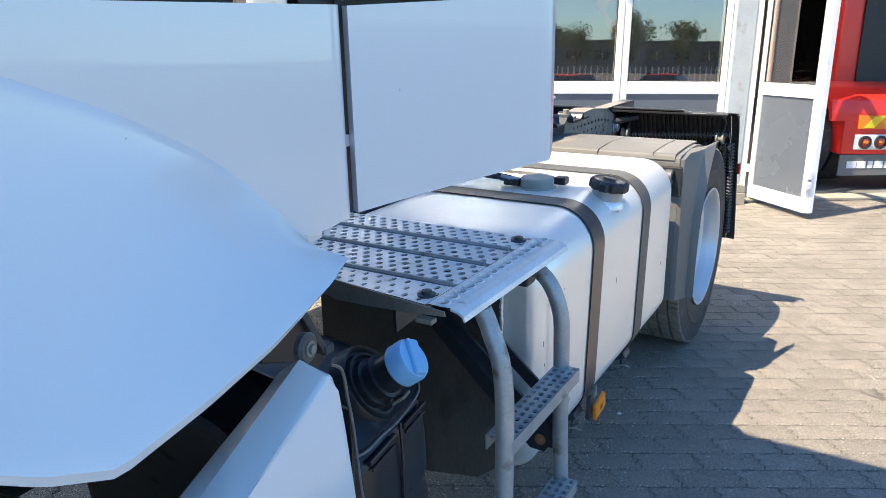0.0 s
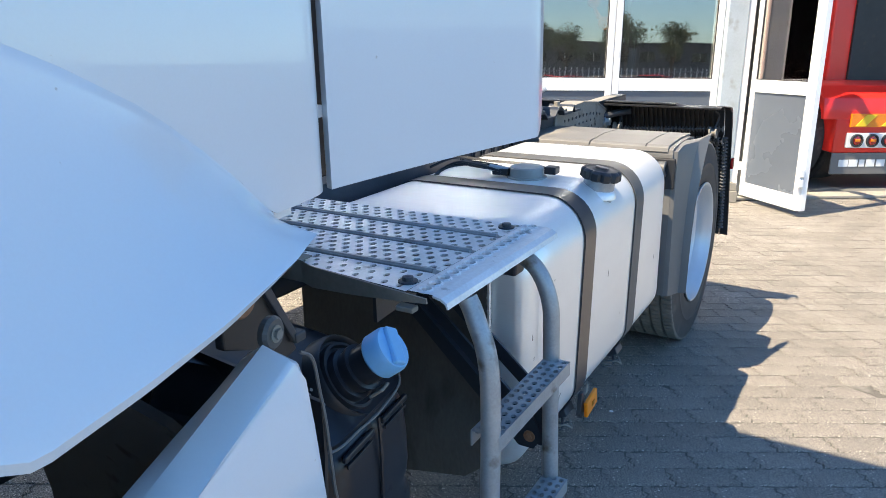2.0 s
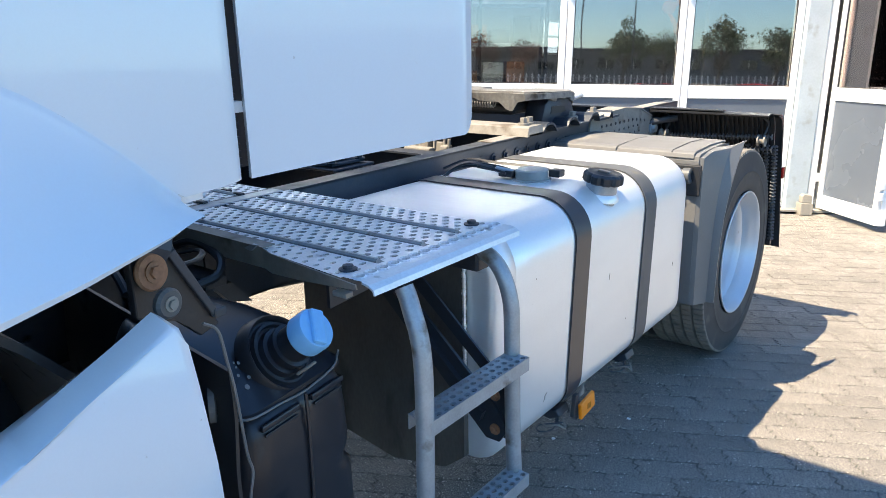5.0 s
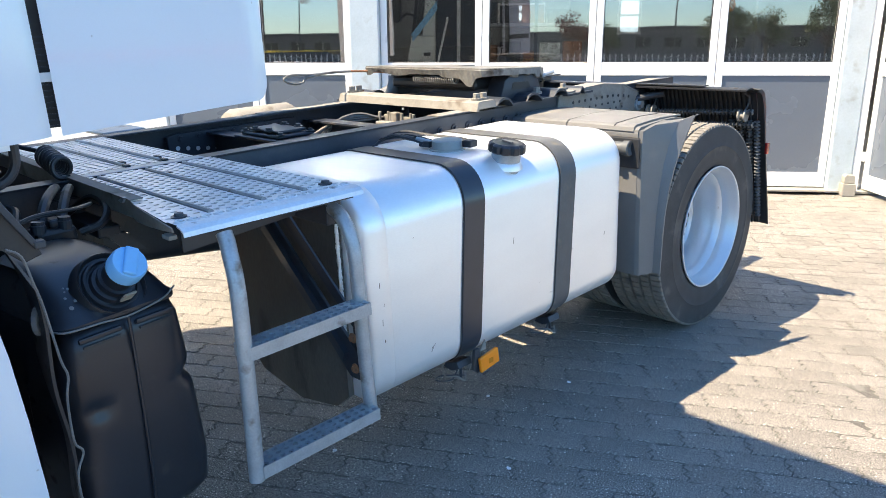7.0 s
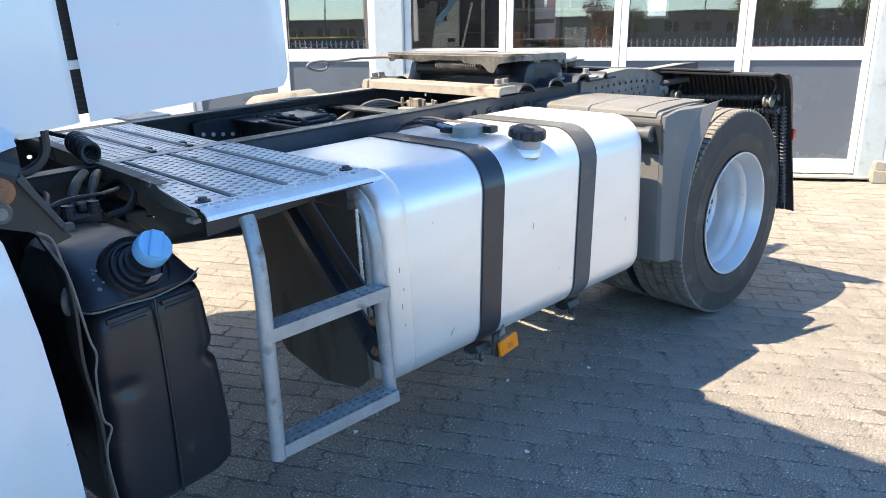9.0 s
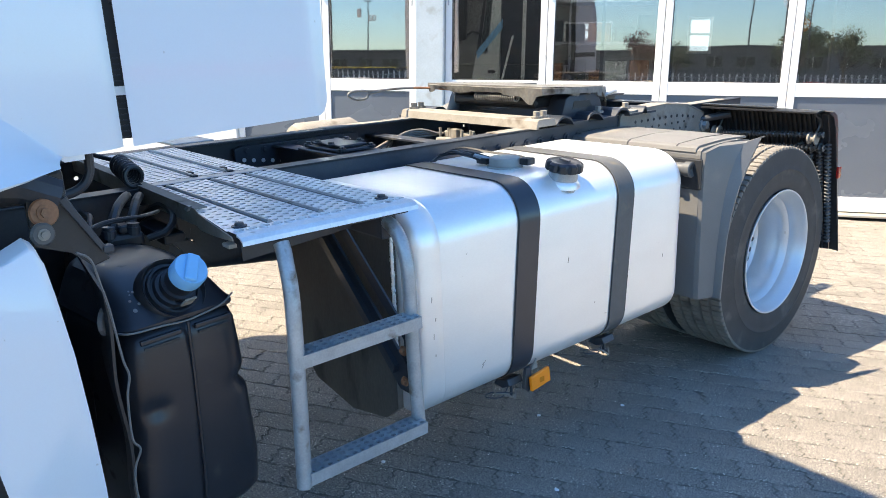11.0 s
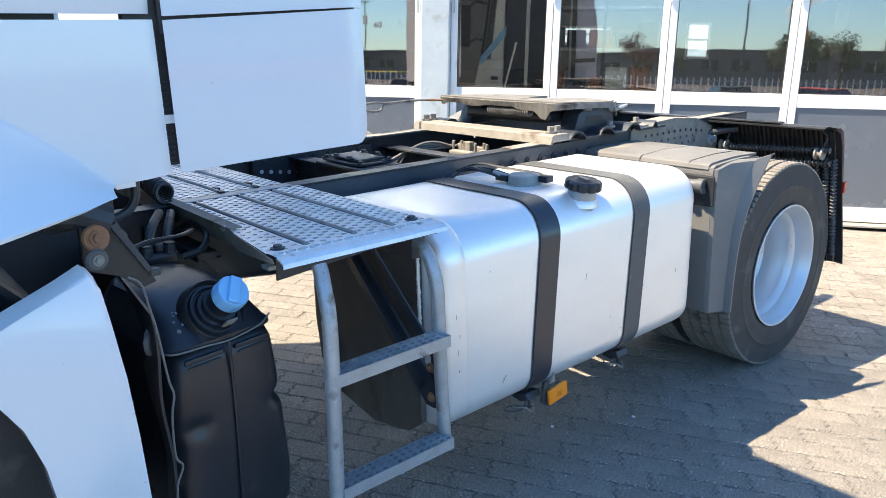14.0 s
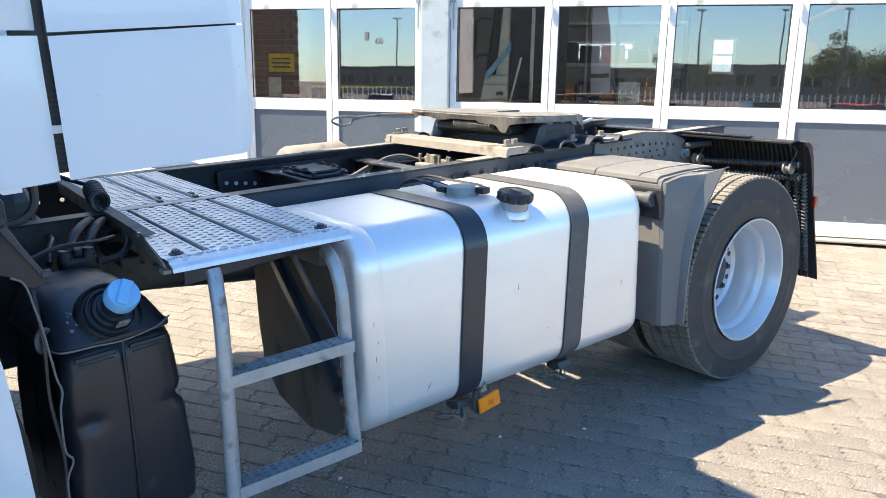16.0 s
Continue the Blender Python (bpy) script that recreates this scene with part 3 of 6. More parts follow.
# a grey truck behind the glass, standing side-on
cabin = root("workshop_truck", "pale grey truck cab with a blue stripe in the hall", "truck", FACE @ pose(-2.95, 1.6, SILL))
GREYP = material("pale_grey_truck_paint", (0.60, 0.62, 0.62), 0.3, vary=0.04, scale=2, bump=0.01, coat=0.5)
CAB_GLASS = pane_glass("windscreen_glass", (0.5, 0.55, 0.55), 0.08)
part("cab_side", prism([(-0.06, 0.35), (-0.07, 1.05), (0.0, 1.42), (0.27, 1.42), (0.27, 0.35)], "y", 0.0, 2.2, 0.02), GREYP, cabin, smooth=True)
part("door_pillar", prism([(0.13, 1.42), (0.20, 2.24), (0.27, 2.24), (0.27, 1.42)], "y", 0.0, 0.06, 0.008), GREYP, cabin)
part("front_pillar", prism([(0.0, 1.42), (0.10, 2.24), (0.13, 2.24), (0.04, 1.42)], "y", 0.0, 0.08, 0.008), BLACK, cabin)
part("cab_roof", prism([(0.09, 2.24), (0.14, 2.60), (0.27, 2.72), (0.27, 2.24)], "y", 0.0, 2.2, 0.02), GREYP, cabin, smooth=True)
win = part("side_window", prism([(0.045, 1.44), (0.12, 1.44), (0.185, 2.22), (0.135, 2.22)], "y", 0.03, 0.038), CAB_GLASS, cabin)
win.visible_shadow = False
part("sleeper", prism([(0.275, 0.35), (0.275, 2.75), (0.76, 2.80), (0.76, 0.35)], "y", 0.03, 2.15, 0.03), CHASSIS, cabin, "dark sleeper side")
part("sleeper_trim", box((0.52, 0.0, 0.40), (0.56, 0.03, 2.30), 0.006), GREYP, cabin)
part("stay", tube([(0.30, -0.02, 1.10), (0.42, -0.02, 1.62)], 0.012, 6), PAINT_DULL, cabin)
part("stripe", prism([(0.0, 1.44), (0.02, 1.36), (0.30, 1.70), (0.30, 1.80)], "y", -0.012, -0.002), BLUE, cabin)
part("door_handle", box((0.14, -0.015, 1.20), (0.22, -0.002, 1.24), 0.004), BLACK, cabin)
part("mirror", box((-0.20, -0.18, 1.56), (-0.09, -0.06, 2.02), 0.03), BLACK, cabin)
for z in (1.60, 2.00):
    part("mirror_arm", tube([(-0.12, -0.12, z), (-0.04, -0.06, z + 0.06), (0.06, 0.02, z + 0.04)], 0.016, 8), BLACK, cabin)
bm = bmesh.new()
add_lathe(bm, (0.1, 0.25, 0.5), (0, -1, 0), ((0, 0.3), (0, 0.47), (0.03, 0.5), (0.25, 0.5), (0.28, 0.47), (0.28, 0.3)), 32)
part("tyre", bm, RUBBER, cabin, smooth=True)
# racking, ladder frame and a red machine
rack = root("storage_rack", "dark steel storage rack with bins in the hall", "rack", FACE @ pose(-2.55, 4.6, SILL))
for x in (0.0, 1.0, 2.0):
    for y in (0.0, 0.6):
        part("upright", box((x, y, 0), (x + 0.05, y + 0.05, 2.6)), CHASSIS, rack)
for z in (0.3, 0.95, 1.6, 2.2):
    part("shelf", box((0.05, 0.0, z), (2.0, 0.65, z + 0.04)), GALV, rack)
rng = random.Random(11)
for z in (0.34, 0.99, 1.64):
    x = 0.1
    while x < 1.7:
        w = rng.uniform(0.18, 0.4)
        part("bin", box((x, 0.1, z), (x + w, 0.55, z + rng.uniform(0.2, 0.42)), 0.01), rng.choice((CHASSIS, RUST, GREYP, BLACK)), rack)
        x += w + 0.05
mach = root("workshop_crane", "grey hydraulic workshop crane with an orange boom behind the glass", "crane", FACE @ pose(0.85, 1.6, SILL))
part("column", box((-0.05, -0.05, 0.1), (0.05, 0.05, 2.3), 0.01), GUARD, mach)
part("boom", tube([(0, 0, 2.2), (-0.5, 0.0, 1.95), (-0.35, 0.0, 1.7)], 0.035, 10), COPPER, mach)
part("foot", box((-0.5, -0.35, 0.0), (0.5, 0.35, 0.1), 0.02), COPPER, mach)
for x, z in ((-0.5, 1.95), (-0.36, 1.72)):
    bm = bmesh.new()
    add_lathe(bm, (x, -0.07, z), (0, -1, 0), ((0, 0.075), (0.03, 0.07), (0.05, 0.0)), 16, cap0=True)
    part("knob", bm, COPPER, mach)

# the red truck in the open gate
red = root("red_truck", "glossy red truck backed into the open gate", "truck", FACE @ pose(2.70, 0.45, SILL + 0.045))
part("mudguard", prism([(-0.02, 0.34), (-0.02, 0.72), (0.05, 0.92), (0.28, 1.02), (1.1, 1.05), (1.1, 0.86), (0.95, 0.82), (0.95, 0.40)], "x", 0.0, 1.5, 0.03), RED, red, smooth=True)
part("guard_cap", prism([(-0.03, 0.70), (0.0, 0.92), (0.25, 1.04), (1.0, 1.08), (1.0, 1.03), (0.27, 0.98), (0.05, 0.88), (0.02, 0.70)], "x", -0.16, 1.5, 0.015), RED, red, smooth=True)
for x in (0.16, 0.42, 0.68):
    part("vent", prism([(0.06, 0.90), (0.2, 0.985), (0.2, 1.0), (0.055, 0.915)], "x", x, x + 0.06), BLACK, red)
lampbox = part("lamp_panel", box((0.13, -0.045, 0.40), (1.3, -0.01, 0.56), 0.012), PAINT_DULL, red)
for x in (0.24, 0.42, 0.60, 0.78):
    bm = bmesh.new()
    add_lathe(bm, (x, -0.046, 0.48), (0, -1, 0), ((0, 0.07), (0.022, 0.07), (0.024, 0.056), (0.012, 0.05)), 24)
    part("rear_lamp", bm, BLACK, lampbox)
    bm = bmesh.new()
    add_lathe(bm, (x, -0.05, 0.48), (0, -1, 0), ((0, 0.052), (0.012, 0.045), (0.02, 0.0)), 24)
    part("lens", bm, RED_LENS, lampbox)
    part("lens", box((x - 0.03, -0.075, 0.468), (x + 0.03, -0.066, 0.498), 0.006), AMBER_LENS, lampbox)
plate = part("marker_plate", box((0.15, -0.05, 0.62), (1.2, -0.022, 0.76), 0.004), AMBER_LENS, red, "yellow and red marker plate")
for x in (0.2, 0.5, 0.8):
    part("stripe", prism([(x, 0.63), (x + 0.12, 0.63), (x + 0.24, 0.75), (x + 0.12, 0.75)], "y", -0.055, -0.045), YELLOW, plate)
fl = part("mud_flap", box((0.0, -0.02, 0.12), (1.2, -0.005, 0.345), 0.003), GUARD, red)
for q, (x, w) in enumerate(((0.09, 0.11), (0.21, 0.1), (0.33, 0.06), (0.41, 0.1), (0.53, 0.1))):
    part("lettering_bar", box((x, -0.025, 0.20), (x + w, -0.018, 0.275)), PAINT_DULL, fl)
part("cab_wall", box((0.62, 1.15, 0.5), (2.2, 1.3, 3.4), 0.03), RED, red, "red cab rear wall")
# Black sheet stands in for the unlit hall interior beside the red strip.
part("cab_window", box((0.88, 1.12, 1.02), (2.15, 1.16, 3.35), 0.01), BLACK, red)
part("chassis_rail", box((0.5, 0.05, 0.55), (0.6, 3.0, 0.8)), CHASSIS, red)
for x0 in (-0.28, 0.06):
    bm = bmesh.new()
    add_lathe(bm, (x0, 0.62, 0.47), (1, 0, 0), ((0, 0.28), (0, 0.45), (0.03, 0.485), (0.27, 0.485), (0.3, 0.45), (0.3, 0.28)), 40)
    ty = part("tyre", bm, RUBBER, red, smooth=True)
    bm = bmesh.new()
    add_lathe(bm, (x0 + 0.03, 0.62, 0.47), (1, 0, 0), ((0, 0.29), (0.05, 0.25), (0.12, 0.2), (0.12, 0.0)), 24)
    part("rim", bm, RIM, ty)

# a door stop of two beige blocks at the foot of the pillar
stop = root("door_stop_block", "beige chipped concrete blocks stacked at the pillar foot", "block", FACE @ pose(1.20, -0.20, SILL))
part("lower_block", prism([(0.0, 0.0), (0.115, 0.0), (0.115, 0.11), (0.0, 0.115)], "y", 0.0, 0.10, 0.006), CONCRETE, stop)
part("upper_block", prism([(0.012, 0.116), (0.105, 0.112), (0.10, 0.185), (0.03, 0.195), (0.012, 0.175)], "y", 0.012, 0.085, 0.006), CONCRETE, stop, "smaller chipped block")

# faint gauge stickers on the glass of the second leaf
def glass_text(word, u, z, size):
    cu = bpy.data.curves.new("lettering", 'FONT')
    cu.body = word
    cu.size = size
    cu.extrude = 0.0008
    cu.materials.append(GUARD)
    t = new("lettering", cu)
    t.matrix_world = FACE @ pose(u, 0.035, z, 90, 0, 0)
    return tagged(t, "faint grey number on the glass of the gate", "sticker", group="stickers on the glass")


glass_text("60", -3.755, 1.765, 0.085)
glass_text("90", -3.515, 1.782, 0.08)
for u in (-3.86, -3.37):
    st = part("sticker", box((u, -0.003, 1.80), (u + 0.035, 0.0, 1.88)), GUARD)
    st.matrix_world = FACE @ pose(0, 0.038, 0)
    tagged(st, "small grey sticker on the glass of the gate", "sticker", group="stickers on the glass")

# ---- beyond the yard, seen in the glass ----
strip = part("grass_verge", box((-60, 0, 0), (60, 6, 0.03)), GRASS)
strip.matrix_world = pose(*yard_point(0, 51, FAR_Z), 0, 0, FA - 180)
tagged(strip, "dry grass verge along the fence", "grass", kind="stuff")
fence = root("fence", "pale metal palisade fence along the yard", "fence", Matrix.Translation(yard_point(0, 49, FAR_Z)) @ Matrix.Rotation(radians(FA), 4, 'Z'))
for z in (0.35, 1.35):
    part("fence_rail", box((-32, -0.02, z), (32, 0.02, z + 0.05)), GALV, fence)
slat = part("slat", prism([(-0.055, 0.05), (0.055, 0.05), (0.055, 1.55), (0.0, 1.66), (-0.055, 1.55)], "y", -0.03, -0.022), FRAME, fence)
slat.matrix_local = pose(-32, 0, 0)
for k in range(1, 146):
    b = new("slat", slat.data)
    b.parent = fence
    b.matrix_local = pose(-32 + k * 0.44, 0, 0)


def tree(m, h, leaf, seed, label):
    r = random.Random(seed)
    t = root("tree", label, "tree", m, group="trees behind the fence")
    bm = bmesh.new()
    add_cyl(bm, (0, 0, -0.05), (0.1, 0, h * 0.45), h * 0.035, 10, h * 0.02)
    tips = []
    for k in range(9):
        a, lift = 2.4 * k, r.uniform(0.25, 0.45)
        tip = Vector((math.cos(a) * h * r.uniform(0.12, 0.3), math.sin(a) * h * r.uniform(0.12, 0.3), h * r.uniform(0.5, 0.85)))
        add_cyl(bm, (0.05, 0, h * lift), tip, h * 0.014, 6, h * 0.004)
        tips.append(tip)
    part("trunk", bm, BARK, t)
    vs, fs = [], []
    for c in tips + [Vector((0, 0, h * 0.9))] + [q * 0.6 + Vector((0, 0, h * 0.3)) for q in tips]:
        rad = h * r.uniform(0.1, 0.17)
        for _ in range(110):
            d = Vector((r.gauss(0, 1), r.gauss(0, 1), r.gauss(0, 0.8)))
            p = c + d.normalized() * rad * r.random() ** 0.4
            a, b = Vector((r.gauss(0, 1), r.gauss(0, 1), r.gauss(0, 1))).normalized(), Vector((r.gauss(0, 1), r.gauss(0, 1), r.gauss(0, 1))).normalized()
            s = h * 0.022
            o = len(vs)
            vs += [p - a * s, p + b * s * 0.6, p + a * s, p - b * s * 0.6]
            fs.append((o, o + 1, o + 2, o + 3))
    me = bpy.data.meshes.new("crown")
    me.from_pydata(vs, [], fs)
    me.materials.append(leaf)
    cr = new("crown", me)
    cr.parent = t


for k, (u, s, h, red_leaf) in enumerate(((-26, 70, 5.0, 0), (-3.5, 58, 5.0, 1), (0.2, 61, 4.4, 1), (14.6, 60, 6.7, 0), (18.6, 62, 5.4, 0), (23, 60, 6.6, 0), (30, 64, 6, 0), (6.0, 72, 4.5, 0), (-14, 72, 4.5, 0), (38, 66, 7, 0))):
    tree(Matrix.Translation(yard_point(u, s, FAR_Z)), h, LEAF_RED if red_leaf else LEAF, 20 + k, "copper-leaved tree behind the fence" if red_leaf else "leafy green tree behind the fence")


def warehouse(u, s, w, d, h, label):
    b = root("warehouse", label, "building", Matrix.Translation(yard_point(u, s, FAR_Z)) @ Matrix.Rotation(radians(FA), 4, 'Z'))
    part("wall", box((-w / 2, -d, 0), (w / 2, 0, h)), CLADDING, b)
    part("roof", box((-w / 2 - 0.3, -d - 0.3, h), (w / 2 + 0.3, 0.3, h + 0.35)), ROOF, b)
    n = int(w / 4)
    for k in range(n):
        x = -w / 2 + (k + 0.5) * w / n
        win = part("window", box((x - 1.1, -0.02, h * 0.45), (x + 1.1, 0.05, h * 0.75)), CAR_GLASS, b)
        part("frame", box((x - 0.03, 0.05, h * 0.45), (x + 0.03, 0.07, h * 0.75)), FRAME, win)


# Added out of view so that the first gate leaf mirrors something dark.
trailer = root("unseen_dark_trailer", "tall dark trailer, added unseen for a dark reflection in the gate", "trailer", pose(-4.45, -3.1, 0))
part("body", box((-2.5, -8.0, 1.15), (0.0, 0.0, 3.95), 0.03), ROOF, trailer)
part("chassis_rail", box((-2.2, -7.8, 0.9), (-0.3, -0.2, 1.15)), CHASSIS, trailer)
part("underrun_guard", box((-2.4, -0.15, 0.45), (-0.1, -0.05, 0.6), 0.01), CHASSIS, trailer)
for y in (-1.8, -3.1, -4.4):
    for x in (-0.35, -2.45):
        bm = bmesh.new()
        add_lathe(bm, (x, y, 0.5), (1, 0, 0), ((0, 0.28), (0, 0.47), (0.03, 0.5), (0.27, 0.5), (0.3, 0.47), (0.3, 0.28)), 32)
        part("tyre", bm, RUBBER, trailer, smooth=True)
warehouse(-24, 96, 60, 20, 3.7, "low grey warehouse beyond the fence")
warehouse(28, 100, 66, 20, 4.4, "low grey warehouse beyond the fence")
car("parked_car", Matrix.Translation(yard_point(4.7, 31, FAR_Z)) @ Matrix.Rotation(radians(FA + 82), 4, 'Z'), BLACK, "dark car parked along the fence", "parked cars")
car("parked_car", Matrix.Translation(yard_point(8.3, 30, FAR_Z)) @ Matrix.Rotation(radians(FA + 50), 4, 'Z'), RED, "red car parked along the fence", "parked cars")
car("parked_car", Matrix.Translation(yard_point(14.0, 32, FAR_Z)) @ Matrix.Rotation(radians(FA + 40), 4, 'Z'), RED, "red car parked along the fence", "parked cars")
car("parked_car", Matrix.Translation(yard_point(-17.4, 31, FAR_Z)) @ Matrix.Rotation(radians(FA + 70), 4, 'Z'), PAINT_DULL, "white car parked along the fence", "parked cars")
car("parked_car", Matrix.Translation(yard_point(-14.4, 32, FAR_Z)) @ Matrix.Rotation(radians(FA + 84), 4, 'Z'), GREYP, "pale grey car parked along the fence", "parked cars")
for u, s in ((-27, 56), (-23, 60), (3.4, 52), (9.1, 52), (13.2, 52)):
    pole = root("lamp_post", "tall slim grey lamp post beyond the fence", "lamp post", Matrix.Translation(yard_point(u, s, FAR_Z)), group="lamp posts")
    bm = bmesh.new()
    add_cyl(bm, (0, 0, 0), (0, 0, 7.5), 0.08, 10, 0.045)
    part("pole", bm, CHASSIS, pole)
    part("head", box((-0.35, -0.1, 7.45), (0.35, 0.1, 7.58), 0.03), GALV, pole)

# ---- the white tractor unit; its rear stands a little higher than its nose ----
FRONT_AXLE = Matrix.Translation((0, -1.45, 0.5))
TILTED = FRONT_AXLE @ Matrix.Rotation(radians(-0.45), 4, 'X') @ FRONT_AXLE.inverted() @ Matrix.Rotation(radians(3.5), 4, 'X')
truck = root("truck", "white two-axle tractor unit with a bare chassis parked in the yard", "truck", TILTED)


def on_truck(m):
    return TILTED.inverted() @ m


def lerp_table(table, x):
    """Piecewise-linear look-up in (x, value) pairs of rising x."""
    if x <= table[0][0]:
        return table[0][1]
    for (a, p), (b, q) in zip(table, table[1:]):
        if x <= b:
            return p + (q - p) * (x - a) / (b - a)
    return table[-1][1]


# cab side panel; below its crease the wheel-arch panel swells outwards to a pointed rear tip
ARCH = ((-2.6, 1.46), (-1.9, 1.45), (-1.45, 1.34), (-1.30, 1.262), (-1.21, 1.200), (-1.15, 1.172), (-1.05, 1.190), (-0.95, 1.207), (-0.86, 1.222), (-0.82, 1.229), (-0.757, 1.243), (-0.60, 1.25))
REACH = ((-2.6, 0.10), (-1.05, 0.10), (-0.95, 0.090), (-0.82, 0.060), (-0.757, 0.040))
CREASE = ((-1.9, 1.62), (-1.35, 1.560), (-1.121, 1.496), (-1.047, 1.467), (-1.003, 1.448), (-0.966, 1.429), (-0.925, 1.408), (-0.888, 1.384), (-0.842, 1.350), (-0.791, 1.309), (-0.728, 1.250), (-0.67, 1.2515), (-0.61, 1.256))
CAB_TOP = 1.557


def cab_edge(y):
    return 0.008 * max(0.0, (y + 0.637) / 0.024) ** 2


def smooth_step(t):
    t = min(1.0, max(0.0, t))
    return t * t * (3 - 2 * t)


def swell(y):
    """How far the cab side leans outwards towards the front."""
    return 0.060 * smooth_step((-0.55 - y) / 0.75)


def cab_skin(y, v):
    zc = min(lerp_table(CREASE, y), CAB_TOP - 0.001)
    z = zc + (CAB_TOP - zc) * v
    return Vector((-0.068 - cab_edge(y) + swell(y), y, z))


def flare_skin(y, k):
    skew = y - 0.029 * smooth_step((y + 0.85) / 0.122) * k
    zb, zc = lerp_table(ARCH, skew), lerp_table(CREASE, y)
    zc = min(max(zc, zb + 0.006), CAB_TOP + 0.06)
    x0 = -0.068 + swell(y)
    step = 0.0026 * smooth_step(k * (zc - zb) / 0.010) * smooth_step((-0.74 - y) / 0.08)
    return Vector((x0 + step + (lerp_table(REACH, skew) - x0) * k ** 1.8 - 0.010 * max(0.0, (k - 0.95) / 0.05) ** 2, skew, zc + (zb - zc) * k))


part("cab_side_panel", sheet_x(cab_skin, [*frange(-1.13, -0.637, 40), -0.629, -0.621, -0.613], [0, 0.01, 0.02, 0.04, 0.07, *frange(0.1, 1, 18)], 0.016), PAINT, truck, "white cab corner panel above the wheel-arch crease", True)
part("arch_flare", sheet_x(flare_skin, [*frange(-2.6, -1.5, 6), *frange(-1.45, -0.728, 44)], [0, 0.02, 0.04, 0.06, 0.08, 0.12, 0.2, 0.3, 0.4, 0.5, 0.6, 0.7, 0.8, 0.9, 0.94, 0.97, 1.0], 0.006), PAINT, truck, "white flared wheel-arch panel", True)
part("fold_backing", shell(lambda y, d: Vector((-0.076 + swell(y), y, min(lerp_table(CREASE, y), CAB_TOP) + d)), frange(-1.13, -0.69, 24), [-0.010, 0.0, 0.012], 0.004), PAINT_DULL, truck)


def upper_skin(y, z):
    edge = max(0.0, (y + 0.637) / 0.024)
    low = max(0.0, (1.59 - z) / 0.023)
    return Vector((-0.078 + swell(y) - 0.012 * edge * edge - 0.006 * low * low - 0.05 * max(0, z - 2.2) ** 2, y, z))


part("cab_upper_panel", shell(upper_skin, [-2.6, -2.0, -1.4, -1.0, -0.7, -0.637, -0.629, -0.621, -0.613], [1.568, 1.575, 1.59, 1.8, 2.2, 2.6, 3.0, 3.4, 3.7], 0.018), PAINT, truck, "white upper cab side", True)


# side fairing behind the cab, swung a little outwards
def fairing_x(y):
    t = (y + 0.594) / 0.350
    return -0.074 + 0.190 * t - 0.03 * t * (1 - t) - 0.02 * max(0.0, t - 0.93) / 0.07


def fairing(z0, z1, back_top):
    def f(t, v):
        y1 = -0.240 + (back_top + 0.240) * max(0.0, (v * (z1[0] - z0[0]) + z0[0] - 2.0) / 1.2)
        y = -0.594 + (y1 + 0.594) * t
        zb, zt = z0[0] + (z0[1] - z0[0]) * t, z1[0] + (z1[1] - z1[0]) * t
        corner = max(0.0, t - 0.93) / 0.07
        zb += 0.035 * (1 - math.sqrt(max(0.0, 1 - corner * corner))) if z0[0] < 1.4 else 0.0
        return Vector((fairing_x(min(y, -0.240)), y, zb + (zt - zb) * v))
    return shell(f, [0, 0.01, 0.03, *frange(0.08, 0.88, 10), 0.91, 0.93, 0.95, 0.965, 0.98, 0.99, 0.997, 1.0], [0, 0.01, 0.03, *frange(0.06, 0.94, 10), 0.97, 0.99, 1.0], 0.016)


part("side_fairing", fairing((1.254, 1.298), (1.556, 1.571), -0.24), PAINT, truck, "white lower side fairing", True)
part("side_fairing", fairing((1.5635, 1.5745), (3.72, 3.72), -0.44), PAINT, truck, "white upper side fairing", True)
# Added black backing makes the joint between the fairings read as shaded.
part("fairing_seal", shell(lambda y, z: Vector((fairing_x(y) - 0.022, y, z)), frange(-0.594, -0.244, 10), [1.53, 1.56, 1.60], 0.004), BLACK, truck)
# Black plate added to give the gap behind the cab its shade.
part("gap_seal", box((-0.125, -0.66, 1.268), (-0.105, -0.56, 3.6)), BLACK, truck)
part("fairing_clip", box((-0.103, -0.614, 1.355), (-0.088, -0.588, 1.372)), PAINT_DULL, truck)
bm = bmesh.new()
for k in range(16):
    z = 1.27 + 0.011 * k
    add_box(bm, (-0.1045, -0.612, z), (-0.102, -0.588, z + 0.003))
part("gap_mesh", bm, CHASSIS, truck)
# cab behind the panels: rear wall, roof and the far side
# Black colour gives this unseen wall a shaded look in the gate glass.
part("cab_body", prism([(-2.6, 1.42), (-0.78, 1.42), (-0.76, 3.1), (-0.62, 3.2), (-0.55, 3.74), (-0.9, 3.80), (-2.6, 3.80)], "x", -2.30, -0.10, 0.01), BLACK, truck, "unseen cab rear wall and roof, coloured black for a dark reflection")
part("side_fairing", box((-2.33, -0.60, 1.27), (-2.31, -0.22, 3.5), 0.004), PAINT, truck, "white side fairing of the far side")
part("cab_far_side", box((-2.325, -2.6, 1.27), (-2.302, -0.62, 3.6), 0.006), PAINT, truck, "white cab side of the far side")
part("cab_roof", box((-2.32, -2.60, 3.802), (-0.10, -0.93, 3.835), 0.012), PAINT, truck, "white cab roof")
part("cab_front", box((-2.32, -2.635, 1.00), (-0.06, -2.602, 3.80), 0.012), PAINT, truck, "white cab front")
part("windscreen", box((-2.18, -2.645, 1.95), (-0.22, -2.636, 2.95), 0.004), CAR_GLASS, truck, "dark windscreen")
